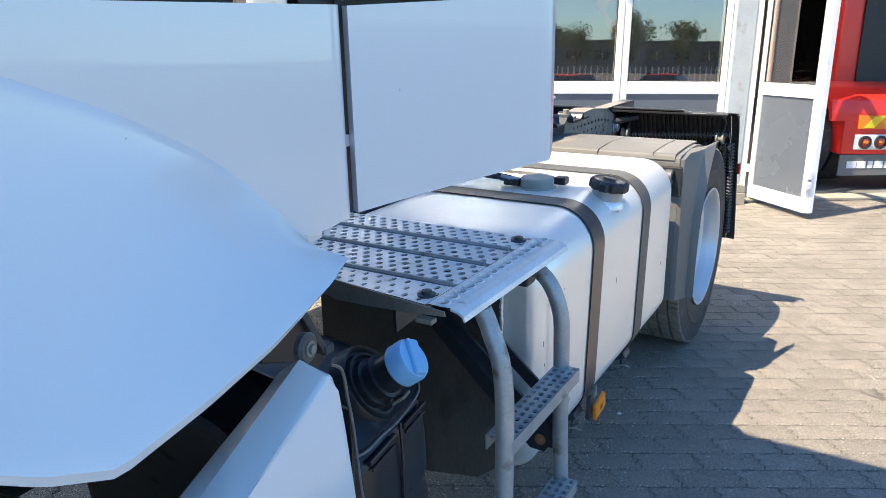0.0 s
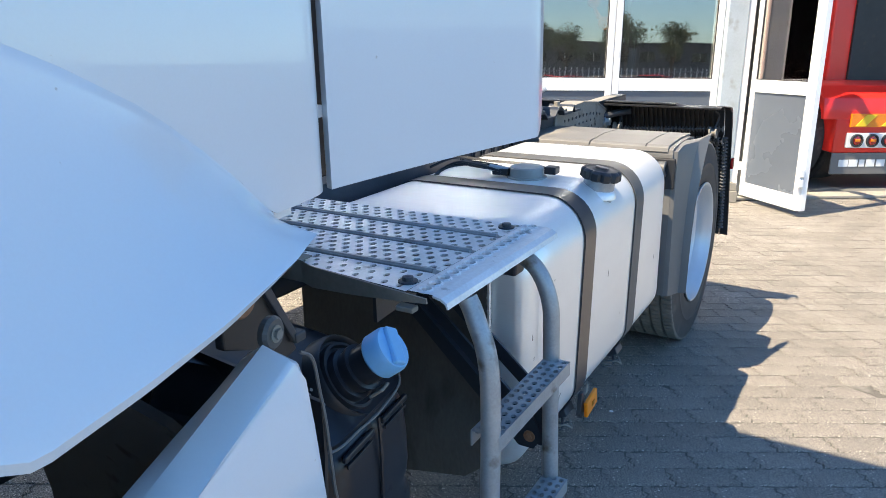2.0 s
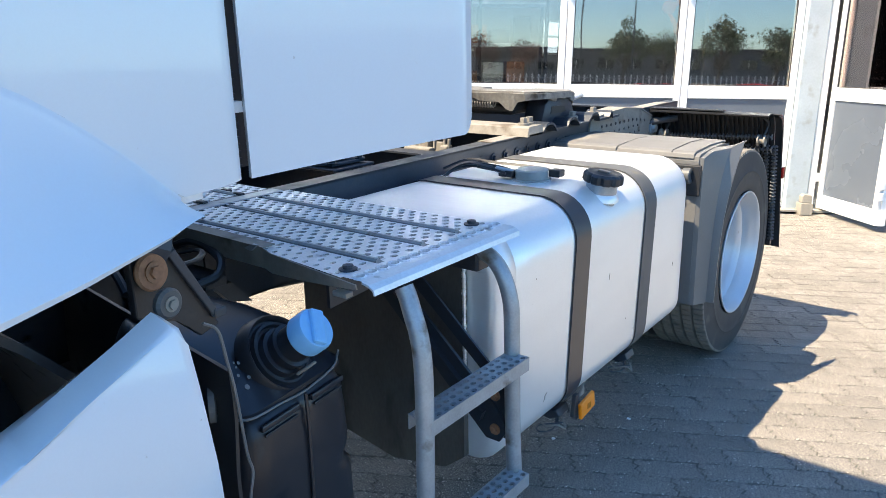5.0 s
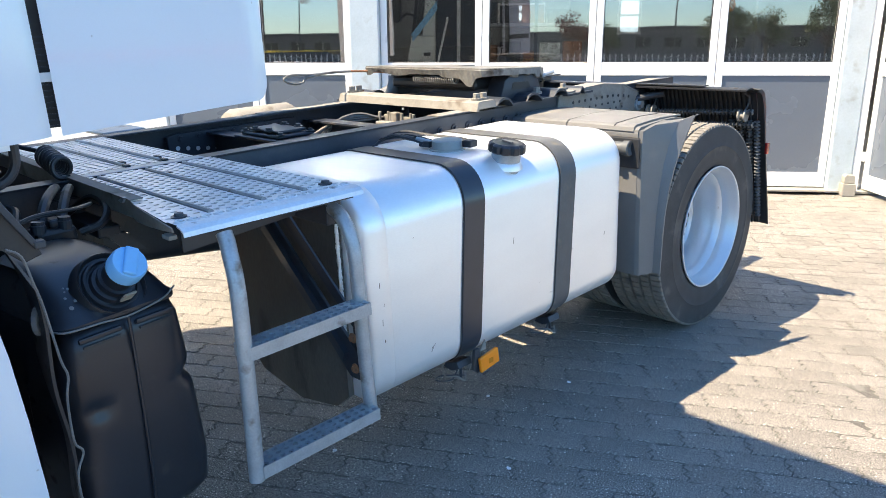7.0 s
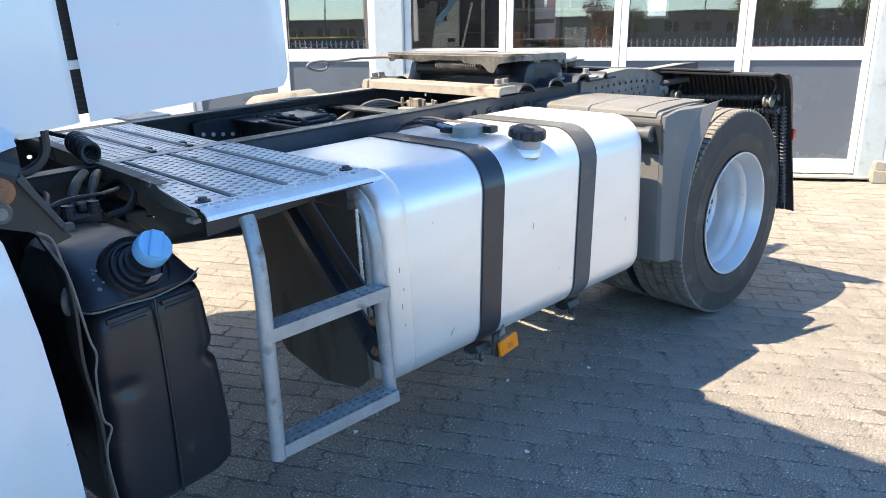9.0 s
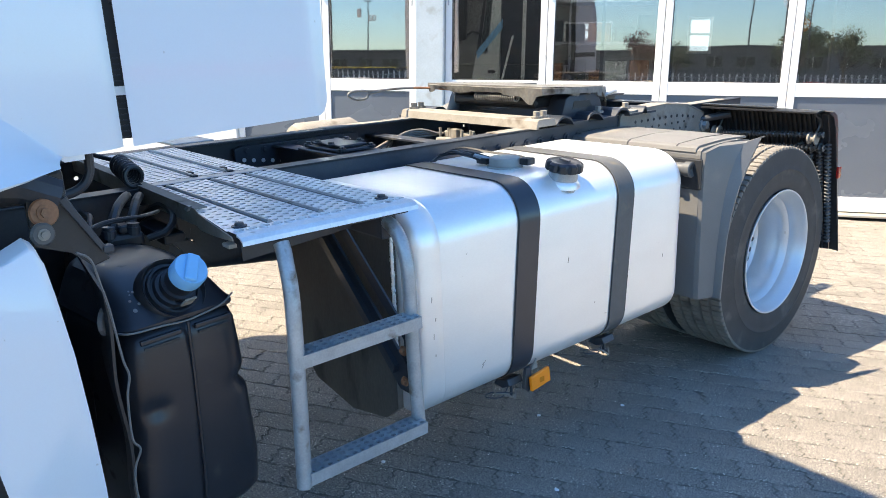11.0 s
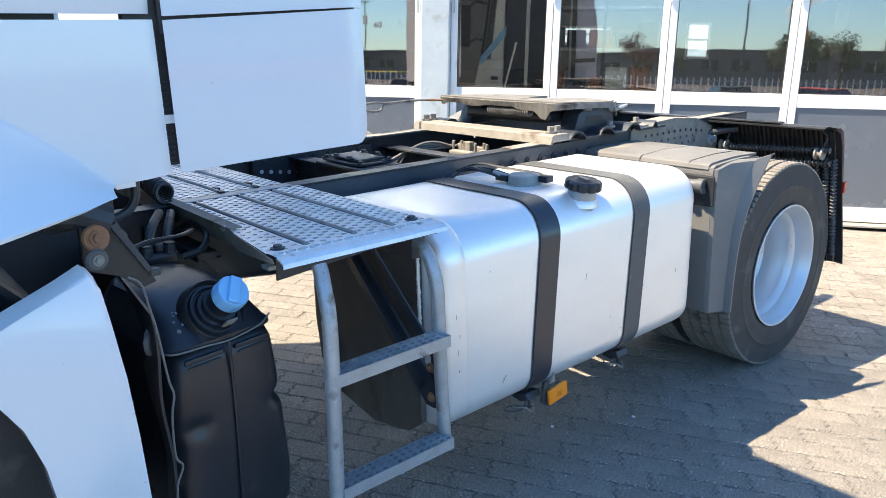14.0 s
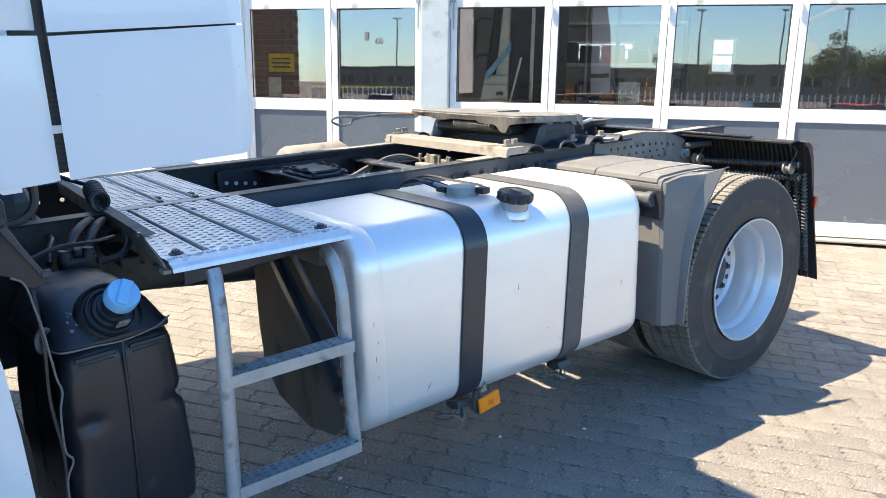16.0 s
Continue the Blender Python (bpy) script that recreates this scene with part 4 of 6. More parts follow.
part("cab_floor", box((-2.25, -2.6, 1.20), (-0.14, -0.86, 1.418)), BLACK, truck)

# front fender: outer face with a sloped upper facet
OUT = [(-0.783, 0.34), (-0.786, 0.62), (-0.790, 0.77), (-0.797, 0.90), (-0.809, 1.02), (-0.818, 1.09), (-0.824, 1.118), (-0.836, 1.128), (-0.88, 1.108), (-0.96, 1.080), (-1.04, 1.051), (-1.25, 0.968), (-1.27, 0.945), (-1.08, 0.998), (-1.038, 0.985), (-1.003, 0.93), (-0.976, 0.865), (-0.953, 0.78), (-0.938, 0.65), (-0.932, 0.34)]
FACE_IN = [(-0.779, 0.34), (-0.782, 0.62), (-0.786, 0.77), (-0.793, 0.90), (-0.806, 1.02), (-0.815, 1.085), (-0.822, 1.108), (-0.834, 1.116), (-0.88, 1.094), (-0.96, 1.066), (-1.04, 1.037), (-1.25, 0.954), (-1.27, 0.942), (-1.08, 1.000), (-1.041, 0.988), (-1.006, 0.933), (-0.979, 0.867), (-0.956, 0.781), (-0.941, 0.651), (-0.935, 0.34)]
bm = bmesh.new()
rings = [[bm.verts.new((x + 0.046 * smooth_step((-0.83 - y) / 0.34), y, z - (0.028 * smooth_step((-0.812 - y) / 0.024) * (1 - smooth_step((-0.84 - y) / 0.35)) if x < 0 and z > 0.94 else 0.0))) for y, z in ring] for x, ring in ((-0.030, OUT), (0.008, OUT), (0.051, FACE_IN))]
for ra, rb in zip(rings, rings[1:]):
    for k in range(len(OUT)):
        bm.faces.new((ra[k], ra[(k + 1) % len(OUT)], rb[(k + 1) % len(OUT)], rb[k]))
bm.faces.new(rings[0])
bm.faces.new(rings[-1])
bmesh.ops.bevel(bm, geom=[e for e in bm.edges if all(v.co.x > 0.03 for v in e.verts)], offset=0.006, segments=2, affect='EDGES', profile=0.5)
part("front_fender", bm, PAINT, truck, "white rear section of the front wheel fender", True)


def arc_sheet(cy, cz, r, a0, a1, x0, x1, thick, n=24):
    return shell(lambda a, x: Vector((x, cy + r * math.cos(radians(a)), cz + r * math.sin(radians(a)))), frange(a0, a1, n), [x0, (x0 + x1) / 2, x1], thick)


part("wheel_arch_liner", arc_sheet(-1.45, 0.62, 0.69, -8, 150, -0.62, -0.075, 0.012), BLACK, truck, smooth=True)
part("liner_edge", tube([(-0.02, -0.745, 1.075), (-0.02, -0.722, 1.055), (-0.02, -0.712, 1.0), (-0.02, -0.704, 0.949), (-0.02, -0.695, 0.84), (-0.02, -0.688, 0.80), (-0.02, -0.698, 0.753), (-0.02, -0.702, 0.66), (-0.02, -0.690, 0.63), (-0.02, -0.71, 0.57), (-0.02, -0.705, 0.4)], 0.0026, 6, 5), GUARD, truck, "pale wavy edge of the arch liner")
part("liner_skirt", shell(lambda a, x: Vector((x, -0.708 - 0.05 * (x + 0.06) / 0.4 + 0.004 * math.sin(a * 22), a)), frange(0.38, 0.985, 28), [-0.95, -0.7, -0.5, -0.3, -0.12, -0.022], 0.006), BLACK, truck, smooth=True)
bm = bmesh.new()
add_lathe(bm, (-0.10, -0.700, 0.90), (0.6, 0.8, 0), ((0, 0.03), (0.01, 0.03), (0.012, 0.024), (0.004, 0.02)), 20)
part("liner_ring", bm, GUARD, truck)

# front wheel
def tyre_walls(r=0.505, w=0.30, inner=0.295):
    """Both walls of a truck tyre round the x axis, the outer one at x = 0, with moulded rings."""
    bm = bmesh.new()
    prof = [(-0.012, inner), (0.0, inner + 0.02), (0.004, inner + 0.05), (0.005, inner + 0.075), (0.005, inner + 0.10), (0.007, inner + 0.104), (0.0045, inner + 0.109), (0.002, inner + 0.13), (-0.001, r - 0.056), (-0.002, r - 0.045), (-0.004, r - 0.022), (-0.005, r - 0.012), (-0.010, r - 0.010)]
    add_lathe(bm, (0, 0, 0), (1, 0, 0), prof, 96)
    add_lathe(bm, (0, 0, 0), (1, 0, 0), [(-w + 0.028, r - 0.004), (-w + 0.015, r - 0.022), (-w + 0.004, r - 0.06), (-w, inner + 0.06), (-w + 0.012, inner)], 96)
    return bm


def tyre_tread(r=0.505, w=0.30, seg=720):
    """Five ribs between grooves, each cut by narrow slits."""
    bm = bmesh.new()
    prof = [(-0.0052, r - 0.012), (-0.007, r - 0.003)]
    n = 5
    for k in range(n):
        a = -0.010 - (w - 0.036) * k / n
        b = -0.010 - (w - 0.036) * (k + 1) / n
        prof += [(a - 0.002, r), ((a + b) / 2, r), (b + 0.011, r), (b + 0.010, r - 0.016), (b + 0.002, r - 0.016)] if k < n - 1 else [(a - 0.002, r), (b, r)]
    prof += [(-w + 0.028, r - 0.004)]
    add_lathe(bm, (0, 0, 0), (1, 0, 0), prof, seg)
    for n, v in enumerate(bm.verts):
        ring, k = divmod(n, seg)
        if prof[ring][1] > r - 0.004:
            cut = (0.013 if ring < 4 else 0.007) if (k + 3 * (ring // 5)) % 7 == 0 else 0.0
            v.co.y *= 1 - cut / r
            v.co.z *= 1 - cut / r
    return bm


def wheel(name, m, label):
    w = part(name, bmesh.new(), RUBBER, truck, label)
    w.matrix_local = on_truck(m)
    tyre = part("tyre", tyre_walls(), RUBBER, w, "worn black truck tyre", True)
    part("tread", tyre_tread(), TREAD, tyre, "dusty worn tread")
    bm = bmesh.new()
    add_lathe(bm, (0, 0, 0), (1, 0, 0), ((-0.010, 0.292), (0.004, 0.304), (0.008, 0.303), (0.008, 0.297), (0.0, 0.291), (-0.014, 0.288), (-0.030, 0.278), (-0.050, 0.272), (-0.070, 0.268), (-0.085, 0.252), (-0.105, 0.246), (-0.130, 0.243), (-0.134, 0.240), (-0.215, 0.236), (-0.228, 0.222), (-0.232, 0.165), (-0.222, 0.130), (-0.222, 0.0)), 64)
    part("rim", bm, RIM, w, "silver painted deep-dished steel rim", True)
    bm = bmesh.new()
    add_lathe(bm, (-0.222, 0, 0), (1, 0, 0), ((0, 0.118), (0.02, 0.118), (0.035, 0.105), (0.04, 0.07), (0.05, 0.065), (0.052, 0.0)), 32)
    part("hub", bm, CHASSIS, w, smooth=True)
    for k in range(10):
        a = radians(36 * k)
        bolt((-0.231, 0.168 * math.cos(a), 0.168 * math.sin(a)), (1, 0, 0), CHASSIS, w, 0.013, 0.024, "wheel_nut")
    for k in range(10):
        a = radians(36 * k + 18)
        bm = bmesh.new()
        add_cyl(bm, (-0.2315, 0.202 * math.cos(a), 0.202 * math.sin(a)), (-0.2285, 0.202 * math.cos(a), 0.202 * math.sin(a)), 0.014, 14)
        part("hand_hole", bm, BLACK, w)
    return w


wheel("rear_wheel", pose(-0.115, 2.295, 0.505), "outer rear wheel with a silver rim")
wheel("rear_wheel", pose(-0.445, 2.295, 0.505), "inner rear wheel of the pair")
wheel("rear_wheel", pose(-2.255, 2.295, 0.505, 0, 0, 180), "rear wheel of the far side")
wheel("rear_wheel", pose(-1.925, 2.295, 0.505, 0, 0, 180), "inner rear wheel of the far side")
wheel("front_wheel", pose(-0.12, -1.45, 0.505), "front wheel under the cab")
wheel("front_wheel", pose(-2.25, -1.45, 0.505, 0, 0, 180), "front wheel of the far side")
bm = bmesh.new()
add_cyl(bm, (-0.5, 2.31, 0.365), (-1.9, 2.31, 0.365), 0.075, 20)
add_lathe(bm, (-1.42, 2.31, 0.365), (1, 0, 0), ((0, 0.08), (0.1, 0.2), (0.2, 0.24), (0.3, 0.2), (0.42, 0.08)), 24)
part("rear_axle", bm, CHASSIS, truck, smooth=True)
bm = bmesh.new()
add_cyl(bm, (-0.4, -1.42, 0.59), (-2.0, -1.42, 0.59), 0.06, 16)
part("front_axle", bm, CHASSIS, truck)
part("drive_shaft", tube([(-1.19, -0.6, 0.75), (-1.19, 2.1, 0.42)], 0.055, 16), CHASSIS, truck, smooth=True)
part("gearbox", box((-1.5, -1.9, 0.55), (-0.88, -0.55, 1.15), 0.06), CHASSIS, truck, "dirty dark gearbox under the cab")


# ---- perforated sheet ----
def add_perforated(bm, place, na, nb, holes, hole, seg=8, depth=0.0035):
    """A sheet of na x nb unit cells, each with a hole where holes(i, j) is true; place(a, b, d) gives the point."""
    for i in range(na):
        for j in range(nb):
            c = [(i, j), (i + 1, j), (i + 1, j + 1), (i, j + 1)]
            if not holes(i, j):
                bm.faces.new([bm.verts.new(place(a, b, 0)) for a, b in c])
                continue
            ring = [(i + 0.5 + hole[0] * math.cos(2 * math.pi * (k + 0.5) / seg), j + 0.5 + hole[1] * math.sin(2 * math.pi * (k + 0.5) / seg)) for k in range(seg)]
            vo = [bm.verts.new(place(*p, 0)) for p in c]
            vr = [bm.verts.new(place(*p, 0)) for p in ring]
            vd = [bm.verts.new(place(*p, depth)) for p in ring]
            q = seg // 4
            order = [(2, 0), (3, 1), (0, 2), (1, 3)]
            for s, (cor, _) in enumerate(order):
                for k in range(q):
                    a = (s * q + k) % seg
                    if k < q - 1:
                        bm.faces.new((vo[cor], vr[a], vr[(a + 1) % seg]))
                bm.faces.new((vo[cor], vr[(s * q + q - 1) % seg], vr[((s + 1) * q) % seg], vo[(cor + 1) % 4]))
            for k in range(seg):
                bm.faces.new((vr[k], vr[(k + 1) % seg], vd[(k + 1) % seg], vd[k]))


# ---- step platform ----
PZ = 1.045
# This black sheet under the gratings stands in for shade in their holes.
platform = part("step_platform", box((-1.57, -0.36, PZ - 0.030), (-0.012, 0.040, PZ - 0.026)), BLACK, truck, "galvanised perforated catwalk behind the cab, black sheet darkening its holes")


def grating(x0, x1, y0, y1, nx, ny, name="grating"):
    bm = bmesh.new()
    def put(a, b, d):
        return Vector((x0 + (x1 - x0) * a / nx, y0 + (y1 - y0) * b / ny, PZ - d))
    add_perforated(bm, put, nx, ny, lambda i, j: (i + (j % 2)) % 2 == 0, (0.49, 0.40))
    for a, b in (((x0, y0 - 0.001, PZ - 0.022), (x1, y0, PZ)), ((x0, y1, PZ - 0.022), (x1, y1 + 0.001, PZ))):
        add_box(bm, a, b)
    return part(name, bm, GALV_PLATE, platform)


def rib(x0, x1, y):
    bm = bmesh.new()
    sec = [(-0.009, PZ - 0.012), (-0.007, PZ + 0.002), (-0.003, PZ + 0.006), (0.003, PZ + 0.006), (0.007, PZ + 0.002), (0.009, PZ - 0.012)]
    add_prism(bm, [(y + a, b) for a, b in sec], "x", x0, x1)
    return part("rib", bm, GALV, platform)


for y0, y1 in ((-0.306, -0.188), (-0.168, -0.070), (-0.050, 0.045)):
    grating(-0.750, -0.066, y0, y1, 40, 5 if y1 - y0 > 0.1 else 4)
for y in (-0.316, -0.178, -0.060):
    rib(-0.715, -0.075, y)
grating(-0.750, -0.375, -0.372, -0.326, 22, 2)
bm = bmesh.new()
add_perforated(bm, lambda a, b, d: Vector((-0.375 + 0.309 * a / 18, -0.326 + (b / 3 - 1) * (0.060 + 0.040 * a / 18), PZ - d)), 18, 3, lambda i, j: (i + j) % 2 == 0, (0.36, 0.30))
part("grating", bm, GALV_PLATE, platform)
for y0, y1 in ((-0.365, -0.203), (-0.183, -0.090), (-0.070, 0.022)):
    grating(-1.56, -0.800, y0, y1, 44, 6 if y1 - y0 > 0.12 else 4)
for y in (-0.193, -0.080):
    rib(-1.54, -0.815, y)
part("joint_bar", box((-0.799, -0.37, PZ - 0.02), (-0.752, 0.030, PZ + 0.002), 0.002), GALV, platform)
bm = bmesh.new()
add_perforated(bm, lambda a, b, d: Vector((-0.062 + 0.050 * a, -0.425 + 0.474 * b / 15, PZ + 0.002 - d)), 1, 15, lambda i, j: True, (0.22, 0.30), 8, 0.004)
part("edge_strip", bm, GALV_PLATE, platform)
for k in range(15):
    bm = bmesh.new()
    c = (-0.037, -0.425 + 0.474 * (k + 0.5) / 15, PZ + 0.002)
    add_lathe(bm, c, (0, 0, 1), ((0.0, 0.0150), (0.003, 0.0115), (0.0, 0.0100)), 12)
    part("raised_rim", bm, GALV_PLATE, platform)
bm = bmesh.new()
nose = [(-0.0125, PZ + 0.002), (0.004, PZ - 0.001), (0.015, PZ - 0.008), (0.018, PZ - 0.018), (0.015, PZ - 0.019), (0.012, PZ - 0.011), (0.002, PZ - 0.005), (-0.0125, PZ - 0.002)]
lo = [bm.verts.new((x, -0.428, z)) for x, z in nose]
hi = [bm.verts.new((x, 0.051, z)) for x, z in nose]
for k in range(len(nose)):
    bm.faces.new((lo[k], lo[(k + 1) % len(nose)], hi[(k + 1) % len(nose)], hi[k]))
bm.faces.new(lo)
bm.faces.new(hi)
part("nosing", bm, GALV_PLATE, platform, "folded bright outer edge")
for y in (-0.385, 0.012):
    bm = bmesh.new()
    add_lathe(bm, (-0.088, y, PZ), (0, 0, 1), ((0, 0.018), (0.003, 0.018), (0.004, 0.011), (0.010, 0.010), (0.012, 0.0)), 14)
    part("bolt", bm, CHASSIS, platform)
# dark front angle, bent forward towards its outer end
ANGLE = [(-1.56, -0.370, 1.054), (-0.9, -0.384, 1.054), (-0.36, -0.397, 1.054), (-0.325, -0.394, 1.052), (-0.30, -0.397, 1.0445), (-0.20, -0.412, 1.0435), (-0.10, -0.426, 1.0435), (-0.02, -0.437, 1.0425)]
bm = bmesh.new()
add_grid(bm, lambda i, j: Vector((ANGLE[i][0], ANGLE[i][1] + 0.003 * j, ANGLE[i][2] - (0.050, 0.050, 0.046, 0.046, 0.044, 0.034, 0.022, 0.010)[i] * j)), range(len(ANGLE)), [0, 1])
add_grid(bm, lambda i, j: Vector((ANGLE[i][0], ANGLE[i][1] + 0.034 * j, ANGLE[i][2])), range(4), [0, 1])
bmesh.ops.remove_doubles(bm, verts=bm.verts[:], dist=0.0005)
bmesh.ops.recalc_face_normals(bm, faces=bm.faces[:])
bmesh.ops.solidify(bm, geom=bm.faces[:], thickness=0.003)
part("front_bracket", bm, CHASSIS_DUSTY, platform, "dusty dark front angle of the catwalk")
part("bracket_end", prism([(-0.37, 1.046), (-0.345, 1.058), (-0.33, 1.058), (-0.35, 1.042)], "y", -0.404, -0.397), GALV, platform)
part("clip", box((-0.085, -0.432, 1.008), (-0.050, -0.412, 1.018), 0.002), CHASSIS_DUSTY, platform)
for x in (-0.20, -0.62):
    part("cross_bracket", prism([(-0.34, 1.01), (0.05, 1.01), (0.05, 0.96), (-0.34, 0.93)], "x", x, x + 0.008), CHASSIS, platform)
part("support_beam", box((-0.80, -0.02, 0.945), (-0.05, 0.03, 1.012), 0.006), CHASSIS, platform)
for x, y in ((-0.90, -0.19), (-0.83, -0.205), (-0.90, -0.075), (-0.83, -0.085)):
    part("latch", box((x, y, PZ), (x + 0.035, y + 0.016, PZ + 0.008), 0.003), BLACK, platform)
part("far_catwalk", box((-1.95, 0.06, PZ - 0.01), (-1.66, 0.24, PZ + 0.002), 0.004), GALV, truck, "pale catwalk end of the far side")

# ---- ladder ----
ladder = part("boarding_ladder", bmesh.new(), GALV, truck, "galvanised two-rung boarding ladder hung under the catwalk")
part("post", tube(spline([(0.060, -0.362, 0.428), (0.058, -0.354, 0.60), (0.056, -0.347, 0.80), (0.051, -0.343, 0.88), (0.040, -0.339, 0.93), (0.024, -0.335, 0.965), (0.011, -0.331, 0.992), (0.0, -0.330, 1.012)], 6), 0.0185, 14), GALV, ladder, smooth=True)
part("post", tube(spline([(0.036, 0.006, 0.428), (0.032, 0.002, 0.60), (0.030, 0.0, 0.80), (0.024, 0.0, 0.895), (-0.008, 0.0, 0.965), (-0.06, 0.0, 0.992), (-0.16, 0.0, 0.995)], 6), 0.0185, 14), GALV, ladder, smooth=True)
for z, x in ((0.745, 0.046), (0.447, 0.050)):
    bm = bmesh.new()
    n = 15
    y0, y1 = -0.352, 0.002
    add_perforated(bm, lambda a, b, d: Vector((x - 0.028 + 0.056 * b / 3, y0 + (y1 - y0) * a / n, z + 0.018 - d)), n, 3, lambda i, j: True, (0.34, 0.34), 8, 0.006)
    add_box(bm, (x + 0.026, y0, z - 0.014), (x + 0.029, y1, z + 0.018))
    add_box(bm, (x - 0.029, y0, z - 0.014), (x - 0.026, y1, z + 0.018))
    part("rung", bm, GALV, ladder, "perforated channel rung")
part("brace", prism([(-0.46, 0.90), (-0.40, 0.94), (-0.02, 0.60), (0.012, 0.55), (-0.012, 0.512), (-0.05, 0.512)], "y", 0.012, 0.020), STRAP, ladder, "black diagonal brace")
part("brace", prism([(-0.36, 0.93), (-0.33, 0.955), (0.0, 0.66), (0.0, 0.62)], "y", 0.026, 0.032), STRAP, ladder)
part("brace_rib", prism([(-0.44, 0.905), (-0.42, 0.925), (-0.05, 0.585), (-0.06, 0.56)], "y", -0.004, 0.012), STRAP, ladder)
for x, z in ((-0.022, 0.635), (-0.022, 0.545)):
    bolt((x, 0.010, z), (0, -1, 0), RUST, ladder, 0.009, 0.010)
part("brace_plate", box((-0.036, 0.021, 0.52), (0.018, 0.027, 0.665), 0.002), STRAP, ladder)

# ---- fuel tank ----
TX0, TX1, TZ0, TZ1, TY0, TY1 = -0.74, -0.085, 0.346, 0.998, 0.112, 1.435
tank = part("fuel_tank", bmesh.new(), ALU, truck, "large brushed aluminium fuel tank with two black straps")


def tank_ring(inset):
    r = [0.09, 0.095, 0.125, 0.09]
    return round_rect(TX0 + inset, TX1 - inset, TZ0 + inset, TZ1 - inset, [max(0.02, q - inset) for q in r], 9)


bm = bmesh.new()
secs = [(TY0, 0.030), (TY0 + 0.006, 0.016), (TY0 + 0.016, 0.006), (TY0 + 0.03, 0.0), (TY0 + 0.088, 0.0), (TY0 + 0.090, 0.0012), (TY0 + 0.094, 0.0), *[(y, 0.0) for y in frange(0.3, 1.28, 8)], (TY1 - 0.05, 0.0), (TY1 - 0.03, 0.001), (TY1 - 0.016, 0.006), (TY1 - 0.006, 0.016), (TY1, 0.030)]
rings = [[bm.verts.new((x, y, z)) for x, z in tank_ring(i)] for y, i in secs]
for ra, rb in zip(rings, rings[1:]):
    for k in range(len(ra)):
        bm.faces.new((ra[k], ra[(k + 1) % len(ra)], rb[(k + 1) % len(ra)], rb[k]))
bm.faces.new(rings[0])
bm.faces.new(rings[-1])
part("shell", bm, ALU, tank, "brushed aluminium skin", True)
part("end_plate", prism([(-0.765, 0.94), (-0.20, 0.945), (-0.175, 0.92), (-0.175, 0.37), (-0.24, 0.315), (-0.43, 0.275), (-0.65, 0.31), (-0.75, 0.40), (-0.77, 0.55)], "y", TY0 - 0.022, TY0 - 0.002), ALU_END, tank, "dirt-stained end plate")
bm = bmesh.new()
rngw = random.Random(3)
for k in range(60):
    z = 0.52 + 0.40 * k / 59
    add_cyl(bm, (-0.172, TY0 - 0.018, z), (-0.172 + rngw.uniform(-0.002, 0.002), TY0 - 0.018, z + 0.008), 0.0045 + rngw.uniform(0, 0.0015), 6)
part("weld_seam", bm, ALU, tank)


def strap(y0, w, mat, label):
    s = part("strap", bmesh.new(), mat, tank, label)
    pts = [p for p in round_rect(TX0 - 0.004, TX1 + 0.004, TZ0 - 0.004, TZ1 + 0.004, [0.094, 0.099, 0.129, 0.094], 9)]
    bm = bmesh.new()
    def sh(z):
        return 0.075 * (z - 0.4)
    outer = [bm.verts.new((x, y0 + sh(z), z)) for x, z in pts], [bm.verts.new((x, y0 + w + sh(z), z)) for x, z in pts]
    n = len(pts)
    faces = [bm.faces.new((outer[0][k], outer[0][(k + 1) % n], outer[1][(k + 1) % n], outer[1][k])) for k in range(n)]
    bmesh.ops.recalc_face_normals(bm, faces=bm.faces[:])
    bmesh.ops.solidify(bm, geom=bm.faces[:], thickness=0.004)
    part("band", bm, mat, s, smooth=True)
    bm = bmesh.new()
    for yy in (y0 - 0.006, y0 + w - 0.003):
        ring = [bm.verts.new((x * 1.0, yy + sh(z), z)) for x, z in round_rect(TX0 - 0.002, TX1 + 0.002, TZ0 - 0.002, TZ1 + 0.002, [0.092, 0.097, 0.127, 0.092], 9)]
        ring2 = [bm.verts.new((v.co.x, v.co.y + 0.009, v.co.z)) for v in ring]
        for k in range(len(ring)):
            bm.faces.new((ring[k], ring[(k + 1) % len(ring)], ring2[(k + 1) % len(ring)], ring2[k]))
    part("rubber_lining", bm, RUBBER, s)
    part("clamp", prism([(TX1 - 0.09, 0.329), (TX1 - 0.035, 0.345), (TX1 - 0.025, 0.323), (TX1 - 0.06, 0.306), (TX1 - 0.10, 0.311)], "y", y0 + 0.012, y0 + w - 0.012, 0.003), CHASSIS, s)
    part("clamp_wire", tube([(TX1 - 0.10, y0 + 0.004, 0.322), (TX1 - 0.06, y0 - 0.020, 0.300), (TX1 - 0.02, y0 - 0.006, 0.306), (TX1 - 0.01, y0 + 0.022, 0.285), (TX1 - 0.03, y0 + 0.045, 0.300)], 0.0028, 6, 5), CHASSIS_DUSTY, s)
    part("clamp_bolt", tube([(TX1 - 0.05, y0 + w / 2, 0.271), (TX1 - 0.05, y0 + w / 2, 0.341)], 0.005, 8), CHASSIS, s)
    part("wire", tube([(TX1 - 0.04, y0 + 0.02, 0.316), (TX1 - 0.03, y0 - 0.02, 0.296), (TX1 - 0.05, y0 - 0.07, 0.306), (TX1 - 0.07, y0 - 0.03, 0.301), (TX1 - 0.03, y0 + 0.05, 0.286)], 0.0022, 6, 6), CHASSIS, s)


strap(0.485, 0.090, STRAP, "black steel tank strap")
